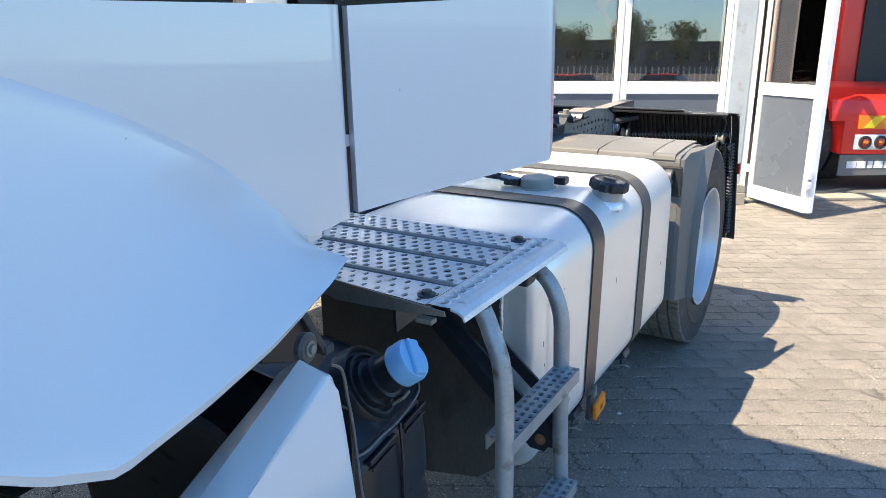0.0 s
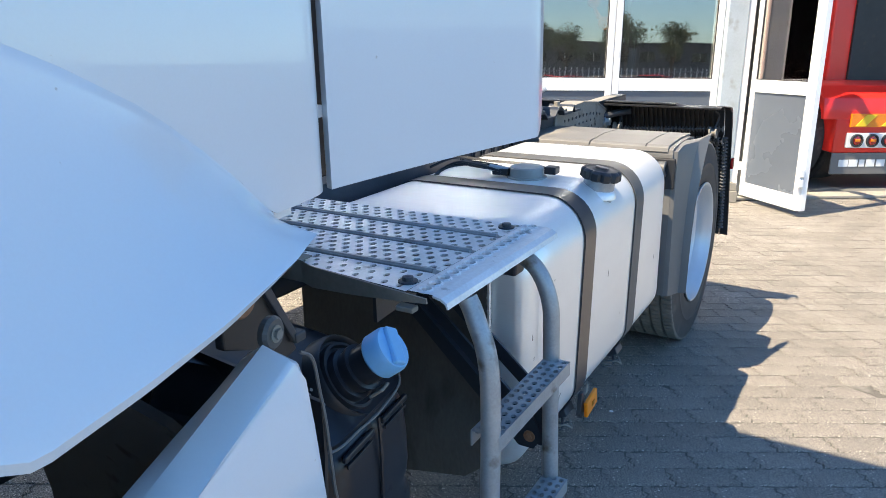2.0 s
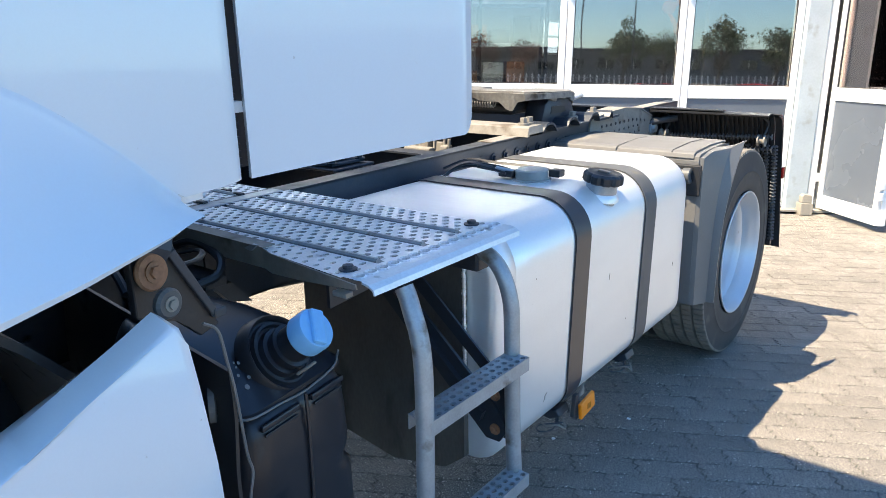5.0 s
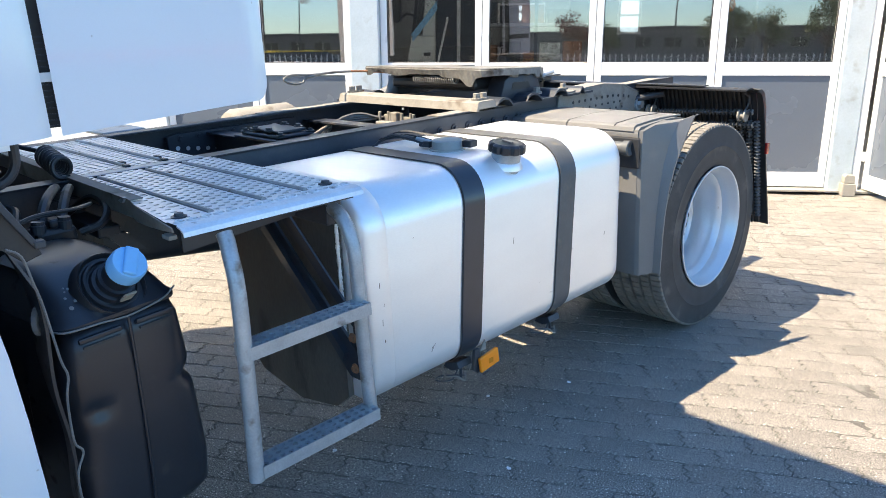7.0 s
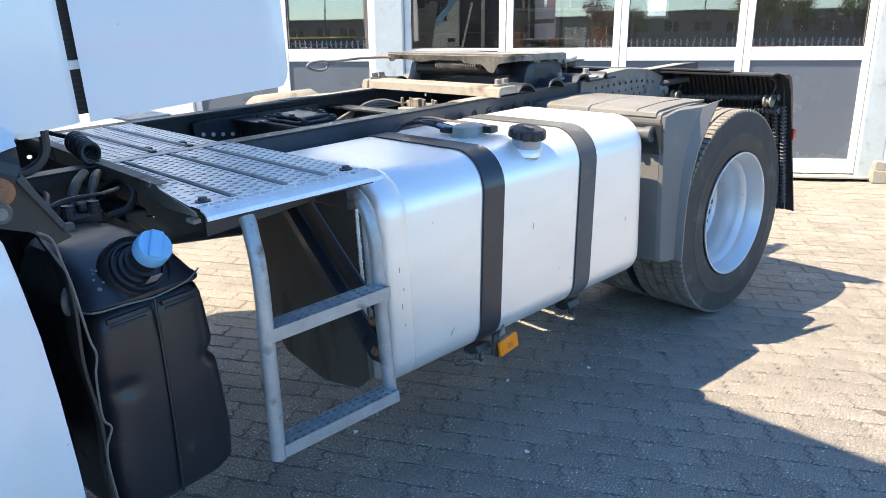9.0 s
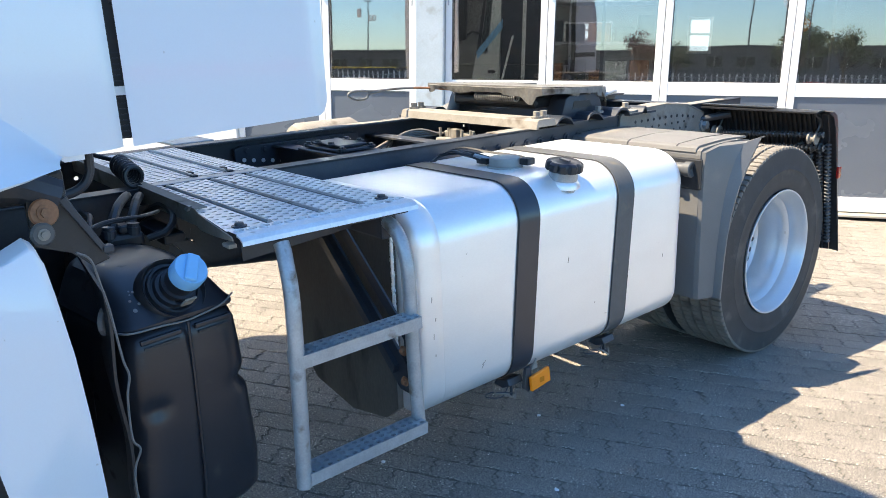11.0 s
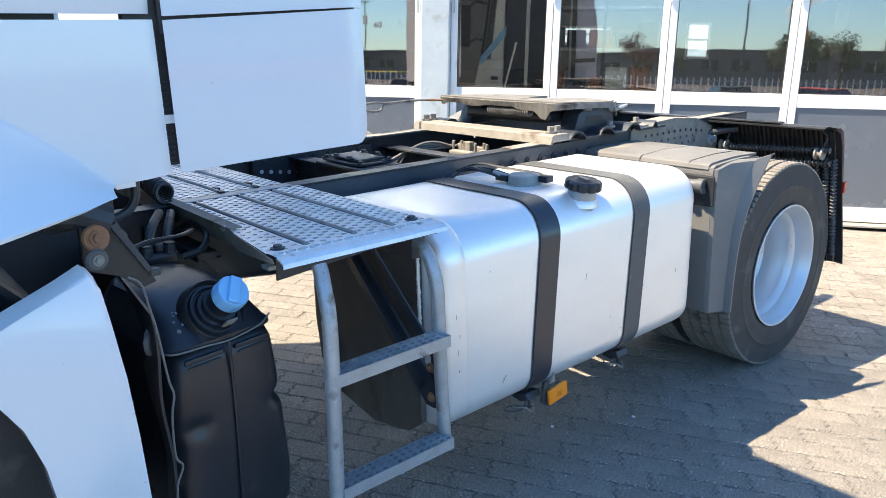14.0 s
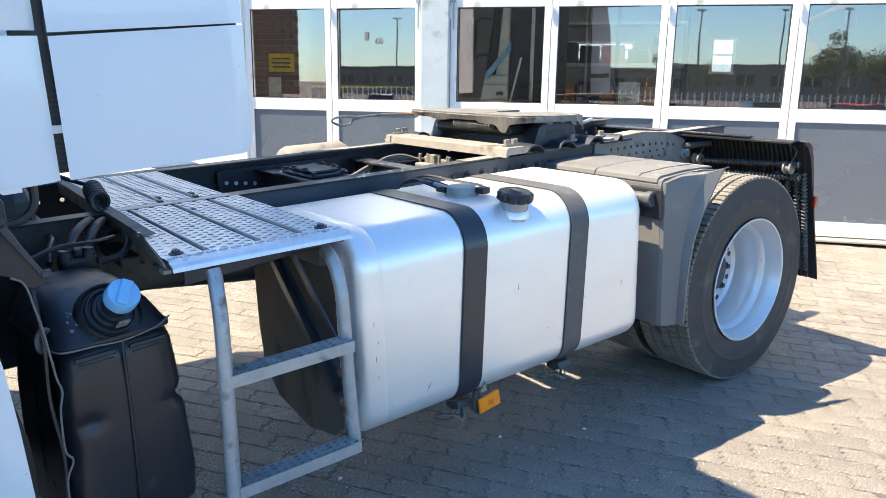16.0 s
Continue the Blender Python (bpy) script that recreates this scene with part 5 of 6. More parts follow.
strap(0.983, 0.088, STRAP_GREY, "dusty grey steel tank strap")
# short scuffs on the tank skin
for y, z, dy, dz in ((0.163, 0.715, 0.001, 0.016), (0.174, 0.655, 0.002, 0.010), (0.166, 0.600, 0.001, 0.018), (0.171, 0.545, 0.0, 0.008), (0.355, 0.46, 0.016, 0.010), (0.352, 0.448, 0.010, 0.012), (0.755, 0.70, 0.004, 0.022), (0.30, 0.83, 0.003, 0.004), (1.31, 0.60, 0.004, 0.015), (0.52, 0.55, 0.002, 0.006), (0.90, 0.52, 0.003, 0.004)):
    part("scuff", tube([(TX1 + 0.0002, y, z), (TX1 + 0.0002, y + dy, z + dz)], 0.0009, 5), CHASSIS_DUSTY, tank)
# filler neck and cap on the rounded shoulder
filler = part("filler", bmesh.new(), ALU, tank, "welded filler neck with a black cap")
NECK, NAX = Vector((-0.143, 0.790, 0.972)), Vector((0.15, 0.0, 0.98))
bm = bmesh.new()
add_lathe(bm, NECK, NAX, ((-0.06, 0.049), (0.042, 0.049)), 28)
part("neck", bm, GALV, filler, smooth=True)
bm = bmesh.new()
add_lathe(bm, NECK, NAX, ((-0.020, 0.060), (-0.010, 0.058), (-0.002, 0.054), (0.004, 0.048)), 32)
part("collar", bm, ALU, filler, "welded aluminium collar", True)
bm = bmesh.new()
prof = ((0.034, 0.048), (0.034, 0.060), (0.038, 0.064), (0.058, 0.063), (0.063, 0.058), (0.065, 0.050), (0.062, 0.044), (0.064, 0.030), (0.067, 0.0))
add_lathe(bm, NECK, NAX, prof, 80)
for v in bm.verts:
    d = v.co - NECK
    along = d.dot(NAX.normalized())
    rad = d - NAX.normalized() * along
    if rad.length > 0.053:
        s, u = ring_frame(NAX)
        a = math.atan2(rad.dot(u), rad.dot(s))
        v.co -= rad.normalized() * 0.007 * max(0.0, min(1.0, 2.5 * (math.cos(10 * a) - 0.45)))
part("cap", bm, BLACK, filler, "black ribbed filler cap", True)
part("cap_key_cover", box((-0.02, -0.008, 0), (0.02, 0.008, 0.006), 0.002, Matrix.Translation(NECK + NAX.normalized() * 0.065) @ NAX.to_track_quat('Z', 'X').to_matrix().to_4x4()), GUARD, filler)
# level sender with its hoses
sender = part("level_sender", bmesh.new(), GUARD, tank, "grey fuel level sender with plugs")
bm = bmesh.new()
add_lathe(bm, (-0.365, 0.74, 0.996), (0, 0, 1), ((0, 0.064), (0.006, 0.064), (0.007, 0.055), (0.034, 0.054), (0.038, 0.050), (0.039, 0.0)), 28)
part("body", bm, material("pale_grey_plastic", (0.35, 0.34, 0.31), 0.5, vary=0.08, bump=0.02), sender, smooth=True)
part("plug", box((-0.315, 0.76, 1.008), (-0.275, 0.80, 1.032), 0.004), BLACK, sender)
part("plug", box((-0.47, 0.70, 1.004), (-0.415, 0.735, 1.026), 0.004), BLACK, sender)
for k, (dz, dy, rr) in enumerate(((0.0, 0.0, 0.006), (0.010, -0.03, 0.004), (0.004, 0.03, 0.005))):
    part("hose", tube([(-0.43, 0.715 + dy, 1.016 + dz * 0.5), (-0.50, 0.70 + dy, 1.028 + dz), (-0.58, 0.70 + dy * 0.5, 1.03 + dz), (-0.64, 0.66, 1.01), (-0.66, 0.60 - dy, 0.95), (-0.70, 0.52, 0.90)], rr, 8, 6), BLACK, sender, smooth=True)
part("fitting", tube([(-0.42, 0.718, 1.018), (-0.48, 0.703, 1.028)], 0.011, 12), GALV, sender, smooth=True)
part("fitting", tube([(-0.49, 0.701, 1.029), (-0.55, 0.700, 1.033)], 0.009, 12), BLACK, sender, smooth=True)
part("fitting", tube([(-0.43, 0.745, 1.014), (-0.50, 0.735, 1.022)], 0.007, 12), GALV, sender, smooth=True)
part("cable", tube([(-0.30, 0.78, 1.02), (-0.40, 0.86, 1.015), (-0.55, 0.84, 1.02), (-0.66, 0.80, 1.03), (-0.73, 0.74, 1.0)], 0.005, 6, 8), BLACK, sender, smooth=True)
# orange side marker on its bracket
marker = part("side_marker", bmesh.new(), CHASSIS, truck, "orange side reflector on a bent bracket")
marker.matrix_local = pose(0, -0.004, -0.020)
part("reflector", box((-0.078, 0.560, 0.323), (-0.066, 0.652, 0.377), 0.003, Matrix.Translation((0, 0.6, 0.36)) @ Matrix.Rotation(radians(8), 4, 'X') @ Matrix.Translation((0, -0.6, -0.36))), ORANGE, marker, "orange reflector")
part("reflector_mark", box((-0.0655, 0.600, 0.341), (-0.0645, 0.622, 0.359)), AMBER_LENS, marker)
part("bracket", prism([(0.555, 0.40), (0.575, 0.40), (0.585, 0.33), (0.565, 0.312), (0.545, 0.33)], "x", -0.096, -0.084), CHASSIS, marker)
part("tongue", prism([(0.575, 0.39), (0.60, 0.425), (0.605, 0.39)], "x", -0.086, -0.080), CHASSIS_DUSTY, marker)

# ---- AdBlue tank ----
adblue = part("urea_tank", bmesh.new(), TANK_BLACK, truck, "black plastic urea tank with a blue cap")
adblue.matrix_local = pose(-0.055, -0.545, -0.020, 0, 0, 8) @ pose(0.040, 0.545, 0)


def dense_ring(x0, x1, y0, y1, r, z, n=96):
    """A rounded rectangle of n points at even steps round its outline."""
    pts = [Vector((p, q, z)) for p, q in round_rect(x0, x1, y0, y1, [r] * 4, 6)]
    legs = [(pts[(k + 1) % len(pts)] - pts[k]).length for k in range(len(pts))]
    out, total, k, done = [], sum(legs), 0, 0.0
    for i in range(n):
        w = total * i / n
        while done + legs[k] < w:
            done += legs[k]
            k += 1
        out.append(pts[k].lerp(pts[(k + 1) % len(pts)], (w - done) / legs[k] if legs[k] else 0.0))
    return out


# blow-moulded hollows: centre (y, z), half sizes, depth along x and along y
HOLLOWS = ((-0.640, 0.712, 0.022, 0.016, -0.016, 0.0), (-0.700, 0.660, 0.040, 0.12, -0.020, 0.004), (-0.40, 0.712, 0.05, 0.016, -0.010, -0.014), (-0.545, 0.86, 0.012, 0.05, -0.003, 0.0))


def mould(p):
    q = p.copy()
    for cy, cz, ry, rz, dx, dy in HOLLOWS:
        w = math.exp(-((p.y - cy) / ry) ** 2 - ((p.z - cz) / rz) ** 2)
        if p.x > -0.22:
            q.x += dx * w
            q.y += dy * w
    return q


LEV = [(0.385, -0.085, -0.660, -0.430, 0.05), (0.395, -0.060, -0.685, -0.405, 0.05), (0.42, -0.042, -0.698, -0.393, 0.05), (0.50, -0.036, -0.702, -0.389, 0.05), (0.65, -0.033, -0.700, -0.399, 0.05), (0.74, -0.033, -0.696, -0.404, 0.05), (0.80, -0.033, -0.688, -0.410, 0.045), (0.86, -0.036, -0.676, -0.415, 0.045), (0.882, -0.046, -0.668, -0.420, 0.045), (0.893, -0.058, -0.664, -0.426, 0.045)]
LID = [(0.897, -0.040, -0.690, -0.414, 0.04), (0.905, -0.040, -0.690, -0.414, 0.04), (0.911, -0.050, -0.682, -0.420, 0.04), (0.945, -0.095, -0.672, -0.430, 0.05), (0.972, -0.148, -0.662, -0.442, 0.06), (0.988, -0.20, -0.650, -0.455, 0.06), (0.994, -0.26, -0.630, -0.475, 0.05)]
bm = bmesh.new()
for rows, steps in ((LEV, [0.385, 0.389, 0.395, 0.405, *frange(0.42, 0.86, 34), 0.872, 0.882, 0.889, 0.893]), (LID, [0.897, 0.905, 0.911, 0.928, 0.945, 0.960, 0.972, 0.981, 0.988, 0.994])):
    tables = [[(row[0], row[k]) for row in rows] for k in range(1, 5)]
    rs = [[bm.verts.new(mould(p) if rows is LEV else p) for p in dense_ring(-0.40, *[lerp_table(tb, z) for tb in tables], z)] for z in steps]
    for ra, rb in zip(rs, rs[1:]):
        for k in range(len(ra)):
            bm.faces.new((ra[k], ra[(k + 1) % len(ra)], rb[(k + 1) % len(ra)], rb[k]))
    bm.faces.new(rs[0])
    bm.faces.new(rs[-1])
part("body", bm, TANK_BLACK, adblue, smooth=True)
part("seam", tube([(-0.0335, -0.545, 0.89), (-0.030, -0.547, 0.83), (-0.029, -0.550, 0.70), (-0.029, -0.555, 0.55), (-0.034, -0.56, 0.41)], 0.0035, 6, 5), TANK_BLACK, adblue)
part("flange_line", tube([(-0.10, -0.692, 0.903), (-0.042, -0.676, 0.901), (-0.037, -0.60, 0.897), (-0.037, -0.56, 0.893), (-0.037, -0.53, 0.893), (-0.038, -0.46, 0.903), (-0.06, -0.415, 0.914)], 0.0022, 6, 6), GUARD, adblue, "pale scuffed flange edge")
for y0, y1 in ((-0.655, -0.562), (-0.530, -0.440)):
    part("groove", box((-0.040, y0, 0.868), (-0.031, y1, 0.880), 0.003), TANK_BLACK, adblue)
    part("groove_shadow", box((-0.0345, y0 + 0.006, 0.856), (-0.0315, y1 - 0.006, 0.862), 0.001), BLACK, adblue)
NB, NA = Vector((-0.091, -0.541, 0.950)), Vector((0.80, 0.06, 0.60)).normalized()
bm = bmesh.new()
add_lathe(bm, NB, NA, ((-0.02, 0.078), (0.006, 0.074), (0.012, 0.070), (0.008, 0.066), (0.000, 0.064), (0.000, 0.060), (0.010, 0.058), (0.010, 0.053), (0.002, 0.051), (0.004, 0.046)), 40)
part("boot", bm, BLACK, adblue, "ribbed black rubber boot", True)
neck = bmesh.new()
add_lathe(neck, NB, NA, ((0.0, 0.047), (0.016, 0.044), (0.018, 0.037), (0.030, 0.036), (0.031, 0.040), (0.038, 0.040), (0.039, 0.033), (0.085, 0.033)), 32)
part("neck", neck, TANK_BLACK, adblue, smooth=True)
part("neck_tab", box((-0.014, -0.05, 0.02), (0.014, -0.044, 0.052), 0.003, Matrix.Translation(NB) @ NA.to_track_quat('Z', 'Y').to_matrix().to_4x4()), CHASSIS_DUSTY, adblue)
bm = bmesh.new()
add_lathe(bm, NB, NA, ((0.070, 0.0), (0.070, 0.035), (0.074, 0.038), (0.100, 0.038), (0.106, 0.035), (0.108, 0.0)), 36)
capo = part("cap", bm, BLUE, adblue, "pale blue plastic cap", True)
CM = Matrix.Translation(NB + NA * 0.107) @ NA.to_track_quat('Z', 'Y').to_matrix().to_4x4()
part("grip", box((-0.014, -0.031, -0.004), (0.014, 0.033, 0.007), 0.004, CM @ Matrix.Rotation(radians(-35), 4, 'Z')), BLUE, capo)
rngs = random.Random(8)
for k in range(9):
    bm = bmesh.new()
    y, z = rngs.uniform(-0.64, -0.60), rngs.uniform(0.92, 0.97)
    add_lathe(bm, (-0.058 - (z - 0.91) * 0.85 + 0.0006, y, z), (0.75, 0, 0.65), ((0, rngs.uniform(0.002, 0.005)), (0.0006, 0.0)), 8)
    part("scuff", bm, GUARD, adblue)

# ---- chassis ----
chassis = part("chassis", bmesh.new(), CHASSIS, truck, "dark dusty ladder frame of the truck")
RZ0, RZ1 = 0.775, 1.045


def rail(x_web, inward, hole_rows):
    bm = bmesh.new()
    y0, y1, n, nb = -1.0, 3.05, 90, 5
    def put(a, b, d):
        return Vector((x_web + inward * (d if d else 0.0), y0 + (y1 - y0) * a / n, RZ0 + (RZ1 - RZ0) * b / nb))
    add_perforated(bm, put, n, nb, hole_rows, (0.22, 0.16), 8, 0.009)
    for z0, z1 in ((RZ0, RZ0 + 0.009), (RZ1 - 0.009, RZ1)):
        a, b = sorted((x_web, x_web + inward * 0.075))
        add_box(bm, (a, y0, z0), (b, y1, z1), 0.003)
    return part("rail", bm, CHASSIS, chassis, "dark blue-grey frame rail with bolt holes")


rng = random.Random(2)
HN = {(i, j) for i in range(90) for j in range(5) if rng.random() < 0.16 and j in (1, 2, 3)}
HF = {(i, j) for i in range(90) for j in range(5) if (30 <= i <= 46 and j == 2 and i % 1 == 0 and rng.random() < 0.7) or (rng.random() < 0.12 and j in (1, 3))}
rail(-0.745, -1, lambda i, j: (i, j) in HN)
rail(-1.635, 1, lambda i, j: (i, j) in HF)
part("rail_top_dust", box((-0.818, 1.08, RZ1 + 0.0005), (-0.747, 2.9, RZ1 + 0.004), 0.001), CHASSIS_DUSTY, chassis)
part("rail_top_dust", box((-1.633, 0.75, RZ1 + 0.0005), (-1.562, 2.9, RZ1 + 0.004), 0.001), CHASSIS_DUSTY, chassis)
for y, z0, z1 in ((-0.55, 0.80, 0.98), (0.52, 0.80, 0.99), (1.05, 0.80, 0.98), (1.72, 0.80, 1.0), (2.95, 0.80, 1.0)):
    bm = bmesh.new()
    add_box(bm, (-1.626, y - 0.04, z0), (-0.754, y + 0.04, z0 + 0.008))
    add_box(bm, (-1.626, y - 0.004, z0 + 0.008), (-0.754, y + 0.004, z1))
    add_box(bm, (-1.626, y - 0.04, z1), (-0.754, y + 0.04, z1 + 0.008))
    part("crossmember", bm, CHASSIS, chassis)
# stacked bolted plates on the cross member
for k, (w, z) in enumerate(((0.17, 1.0), (0.14, 1.014), (0.11, 1.028))):
    part("stacked_plate", box((-1.17 - w, 0.57 - w * 0.6, z), (-1.17 + w, 0.57 + w * 0.6, z + 0.011), 0.003), CHASSIS, chassis)
for x in (-1.30, -1.22, -1.12, -1.04):
    for y in (0.50, 0.64):
        bolt((x, y, 1.025 if abs(x + 1.17) > 0.09 else 1.038), (0, 0, 1), CHASSIS, chassis, 0.012, 0.012)
part("inner_angle", prism([(0.30, 0.86), (0.30, 1.0), (0.34, 1.01), (0.95, 1.01), (0.95, 0.86)], "x", -1.625, -1.600, 0.003), CHASSIS, chassis)
for k in range(7):
    bolt((-1.600, 0.36 + 0.085 * k, 0.988), (1, 0, 0), CHASSIS, chassis, 0.011, 0.010)
    bm = bmesh.new()
    add_cyl(bm, (-1.6005, 0.34 + 0.046 * k, 0.948 - 0.0062 * k), (-1.597, 0.34 + 0.046 * k, 0.948 - 0.0062 * k), 0.0095, 12)
    part("hole_plug", bm, CHASSIS_DUSTY if k == 5 else GALV_PLATE, chassis)
for k in range(9):
    bolt((-0.744, 1.0 + 0.085 * k, 0.985), (1, 0, 0), CHASSIS, chassis, 0.013, 0.014)
# curved rear plate with a row of holes, behind the near guard
bm = bmesh.new()
add_prism(bm, [(1.88, 0.90), (1.90, 1.045), (2.05, 1.062), (2.28, 1.070), (2.48, 1.050), (2.64, 0.995), (2.72, 0.90), (2.68, 0.80), (1.95, 0.80)], "x", -0.744, -0.735)
add_prism(bm, [(1.90, 1.045), (2.05, 1.062), (2.28, 1.070), (2.48, 1.050), (2.64, 0.995), (2.64, 1.001), (2.48, 1.056), (2.28, 1.076), (2.05, 1.068), (1.90, 1.051)], "x", -0.83, -0.73)
part("rear_plate", bm, CHASSIS_DUSTY, chassis, "dusty curved frame end plate")
for k in range(11):
    y = 2.02 + 0.052 * k
    bm = bmesh.new()
    add_cyl(bm, (-0.7352, y, 1.005 - 0.25 * max(0, y - 2.35) ** 1.5), (-0.7335, y, 1.005 - 0.25 * max(0, y - 2.35) ** 1.5), 0.008, 10)
    part("hole", bm, BLACK, chassis)
for row in range(2):
    for k in range(9):
        y = 1.99 + 0.058 * k + 0.02 * row
        bm = bmesh.new()
        add_cyl(bm, (-0.7352, y, 0.968 - 0.032 * row), (-0.7335, y, 0.968 - 0.032 * row), 0.0065, 10)
        part("hole", bm, BLACK, chassis)
for y, z, r in ((1.94, 0.965, 0.012), (2.54, 0.90, 0.011)):
    bolt((-0.735, y, z), (1, 0, 0), CHASSIS_DUSTY, chassis, r, 0.014)
bolt((-0.735, 2.64, 0.93), (1, 0, 0), GALV, chassis, 0.022, 0.03)

# valve block between the rails
valve = part("valve_block", bmesh.new(), CHASSIS_DUSTY, truck, "dusty brass valve block with pipes between the frame rails")
for x, y, w, h in ((-1.30, 1.30, 0.030, 0.055), (-1.24, 1.28, 0.026, 0.070), (-1.18, 1.31, 0.028, 0.050), (-1.25, 1.24, 0.075, 0.028), (-1.12, 1.27, 0.020, 0.040)):
    part("valve", box((x - w, y - 0.022, 0.945), (x + w, y + 0.022, 0.945 + h), 0.006), CHASSIS_DUSTY, valve)
for k in range(7):
    x = -1.34 + 0.040 * k
    bm = bmesh.new()
    add_cyl(bm, (x, 1.262 + 0.02 * (k % 2), 0.96), (x + 0.004, 1.262 + 0.02 * (k % 2), 1.014), 0.0075, 8)
    part("union", bm, CHASSIS_DUSTY, valve)
for k in range(4):
    part("pipe", tube([(-1.34, 1.26 + 0.02 * k, 0.985), (-1.40, 1.18, 1.010 - 0.012 * k), (-1.44, 1.08, 0.985), (-1.46, 1.00 - 0.05 * k, 0.90)], 0.0055, 6, 6), CHASSIS_DUSTY if k % 2 else GUARD, valve, smooth=True)
part("valve_mount", box((-1.36, 1.25, 0.79), (-1.08, 1.32, 0.945), 0.01), CHASSIS, valve)

# ---- fifth wheel ----
fifth = part("fifth_wheel", bmesh.new(), GREASE, truck, "greasy dusty fifth wheel coupling on a cross beam")
bm = bmesh.new()
hat = [(1.265, 1.048), (1.275, 1.082), (1.285, 1.088), (1.375, 1.088), (1.385, 1.082), (1.395, 1.048)]
add_prism(bm, hat, "x", -1.66, -0.70)
part("cross_beam", bm, CHASSIS_DUSTY, fifth, "pale dusty cross beam")
for x in (-1.62, -0.755):
    bm = bmesh.new()
    wave = []
    for k in range(61):
        y = 1.28 + 0.86 * k / 60
        wave.append((y, 1.056 + 0.034 * max(0.0, math.sin((y - 1.40) * 2 * math.pi / 0.21)) ** 0.5 * (1 if 1.40 < y < 2.06 else 0)))
    add_prism(bm, wave + [(y, z - 0.010) for y, z in reversed(wave)], "x", x - 0.075, x + 0.055)
    part("corrugated_plate", bm, CHASSIS, fifth, "dark corrugated mounting plate")
    for y in (1.325, 1.37, 1.75, 1.96):
        bolt((x, y, 1.088 if y < 1.4 else 1.075), (0, 0, 1), CHASSIS_DUSTY, fifth, 0.016, 0.030)
for x in (-1.545, -0.835):
    part("pedestal", prism([(1.52, 1.06), (1.555, 1.150), (1.60, 1.175), (1.75, 1.168), (1.80, 1.145), (1.84, 1.06)], "x", x - 0.05, x + 0.05, 0.012), CHASSIS, fifth, smooth=True)
    part("pedestal_window", prism([(1.60, 1.105), (1.61, 1.138), (1.72, 1.135), (1.74, 1.105)], "x", x - 0.052, x + 0.052), BLACK, fifth)


def plate_z(y):
    """The coupling plate lies level although the frame rises to the rear."""
    return 1.215 - 0.056 * (y - 1.415)


chip = random.Random(8)
front_edge = [(-1.61 + 0.80 * k / 64, 1.418 - 0.022 * math.sin(math.pi * k / 64) + chip.uniform(-0.0015, 0.0015)) for k in range(65)]
out = [*front_edge, (-0.775, 1.45), (-0.755, 1.60), (-0.79, 1.80), (-0.88, 1.945), (-1.04, 1.96), (-1.12, 1.72), (-1.19, 1.66), (-1.26, 1.72), (-1.34, 1.96), (-1.50, 1.945), (-1.60, 1.80), (-1.63, 1.60)]
bm = bmesh.new()
add_prism(bm, out, "z", -0.012, 0.0)
bmesh.ops.bevel(bm, geom=[e for e in bm.edges if all(abs(v.co.z) < 1e-4 for v in e.verts)], offset=0.0006, segments=1, affect='EDGES', profile=0.5)
for v in bm.verts:
    v.co.z += plate_z(v.co.y)
part("top_plate", bm, GREASE, fifth, "worn greasy coupling plate", True)
DROP = ((-1.61, 0.044), (-1.575, 0.044), (-1.555, 0.026), (-1.50, 0.022), (-1.44, 0.030), (-1.38, 0.040), (-1.32, 0.040), (-1.25, 0.030), (-1.06, 0.030), (-1.04, 0.042), (-0.93, 0.046), (-0.905, 0.074), (-0.89, 0.082), (-0.87, 0.080), (-0.85, 0.046), (-0.81, 0.034), (-0.77, 0.030))


def skirt_skin(k, v):
    x, y = out[int(k)]
    return Vector((x, y + 0.004 + 0.010 * v, plate_z(y) - 0.006 - (lerp_table(DROP, x) + 0.0012 * math.sin(k * 1.3) - 0.006) * v))


part("skirt", shell(skirt_skin, range(69), [0, 0.5, 1], 0.009), GREASE, fifth, "pale worn front rim")
for y, a, b in ((1.50, 0.05, 0.020), (1.58, 0.07, 0.034), (1.69, 0.04, 0.024), (1.76, 0.05, 0.038)):
    part("lug", prism([(y, plate_z(y) - 0.012), (y + a, plate_z(y) - 0.014), (y + a * 0.8, plate_z(y) - 0.014 - b), (y + a * 0.2, plate_z(y) - 0.014 - b * 0.8)], "x", -0.815, -0.775, 0.004), GREASE, fifth)
part("underside", box((-1.48, 1.47, 1.105), (-0.90, 1.84, 1.160), 0.02), BLACK, fifth)
helix = [(-1.25 + 0.28 * k / 140, 1.425 + 0.016 * math.cos(k * 0.9), 1.158 + 0.016 * math.sin(k * 0.9)) for k in range(141)]
part("spring", tube(helix, 0.0035, 6), GREASE, fifth, smooth=True)
part("release_bar", tube([(-1.50, 1.47, 1.180), (-1.60, 1.42, 1.188), (-1.64, 1.34, 1.193)], 0.006, 8, 4), RUST, fifth, "orange-brown release bar")
part("handle", tube([(-1.64, 1.35, 1.192), (-1.65, 1.25, 1.195), (-1.66, 1.10, 1.193), (-1.66, 1.02, 1.200), (-1.66, 0.964, 1.196), (-1.66, 0.950, 1.178), (-1.66, 1.0, 1.157), (-1.66, 1.055, 1.160), (-1.66, 1.075, 1.180), (-1.655, 1.14, 1.190)], 0.006, 8, 6), GREASE, fifth, "bent handle loop", True)
# Added plates between the rails keep all but slivers of sun off the paving.
part("suspension_plate", box((-1.62, 1.21, 0.80), (-0.76, 2.02, 0.83), 0.006), CHASSIS, chassis)
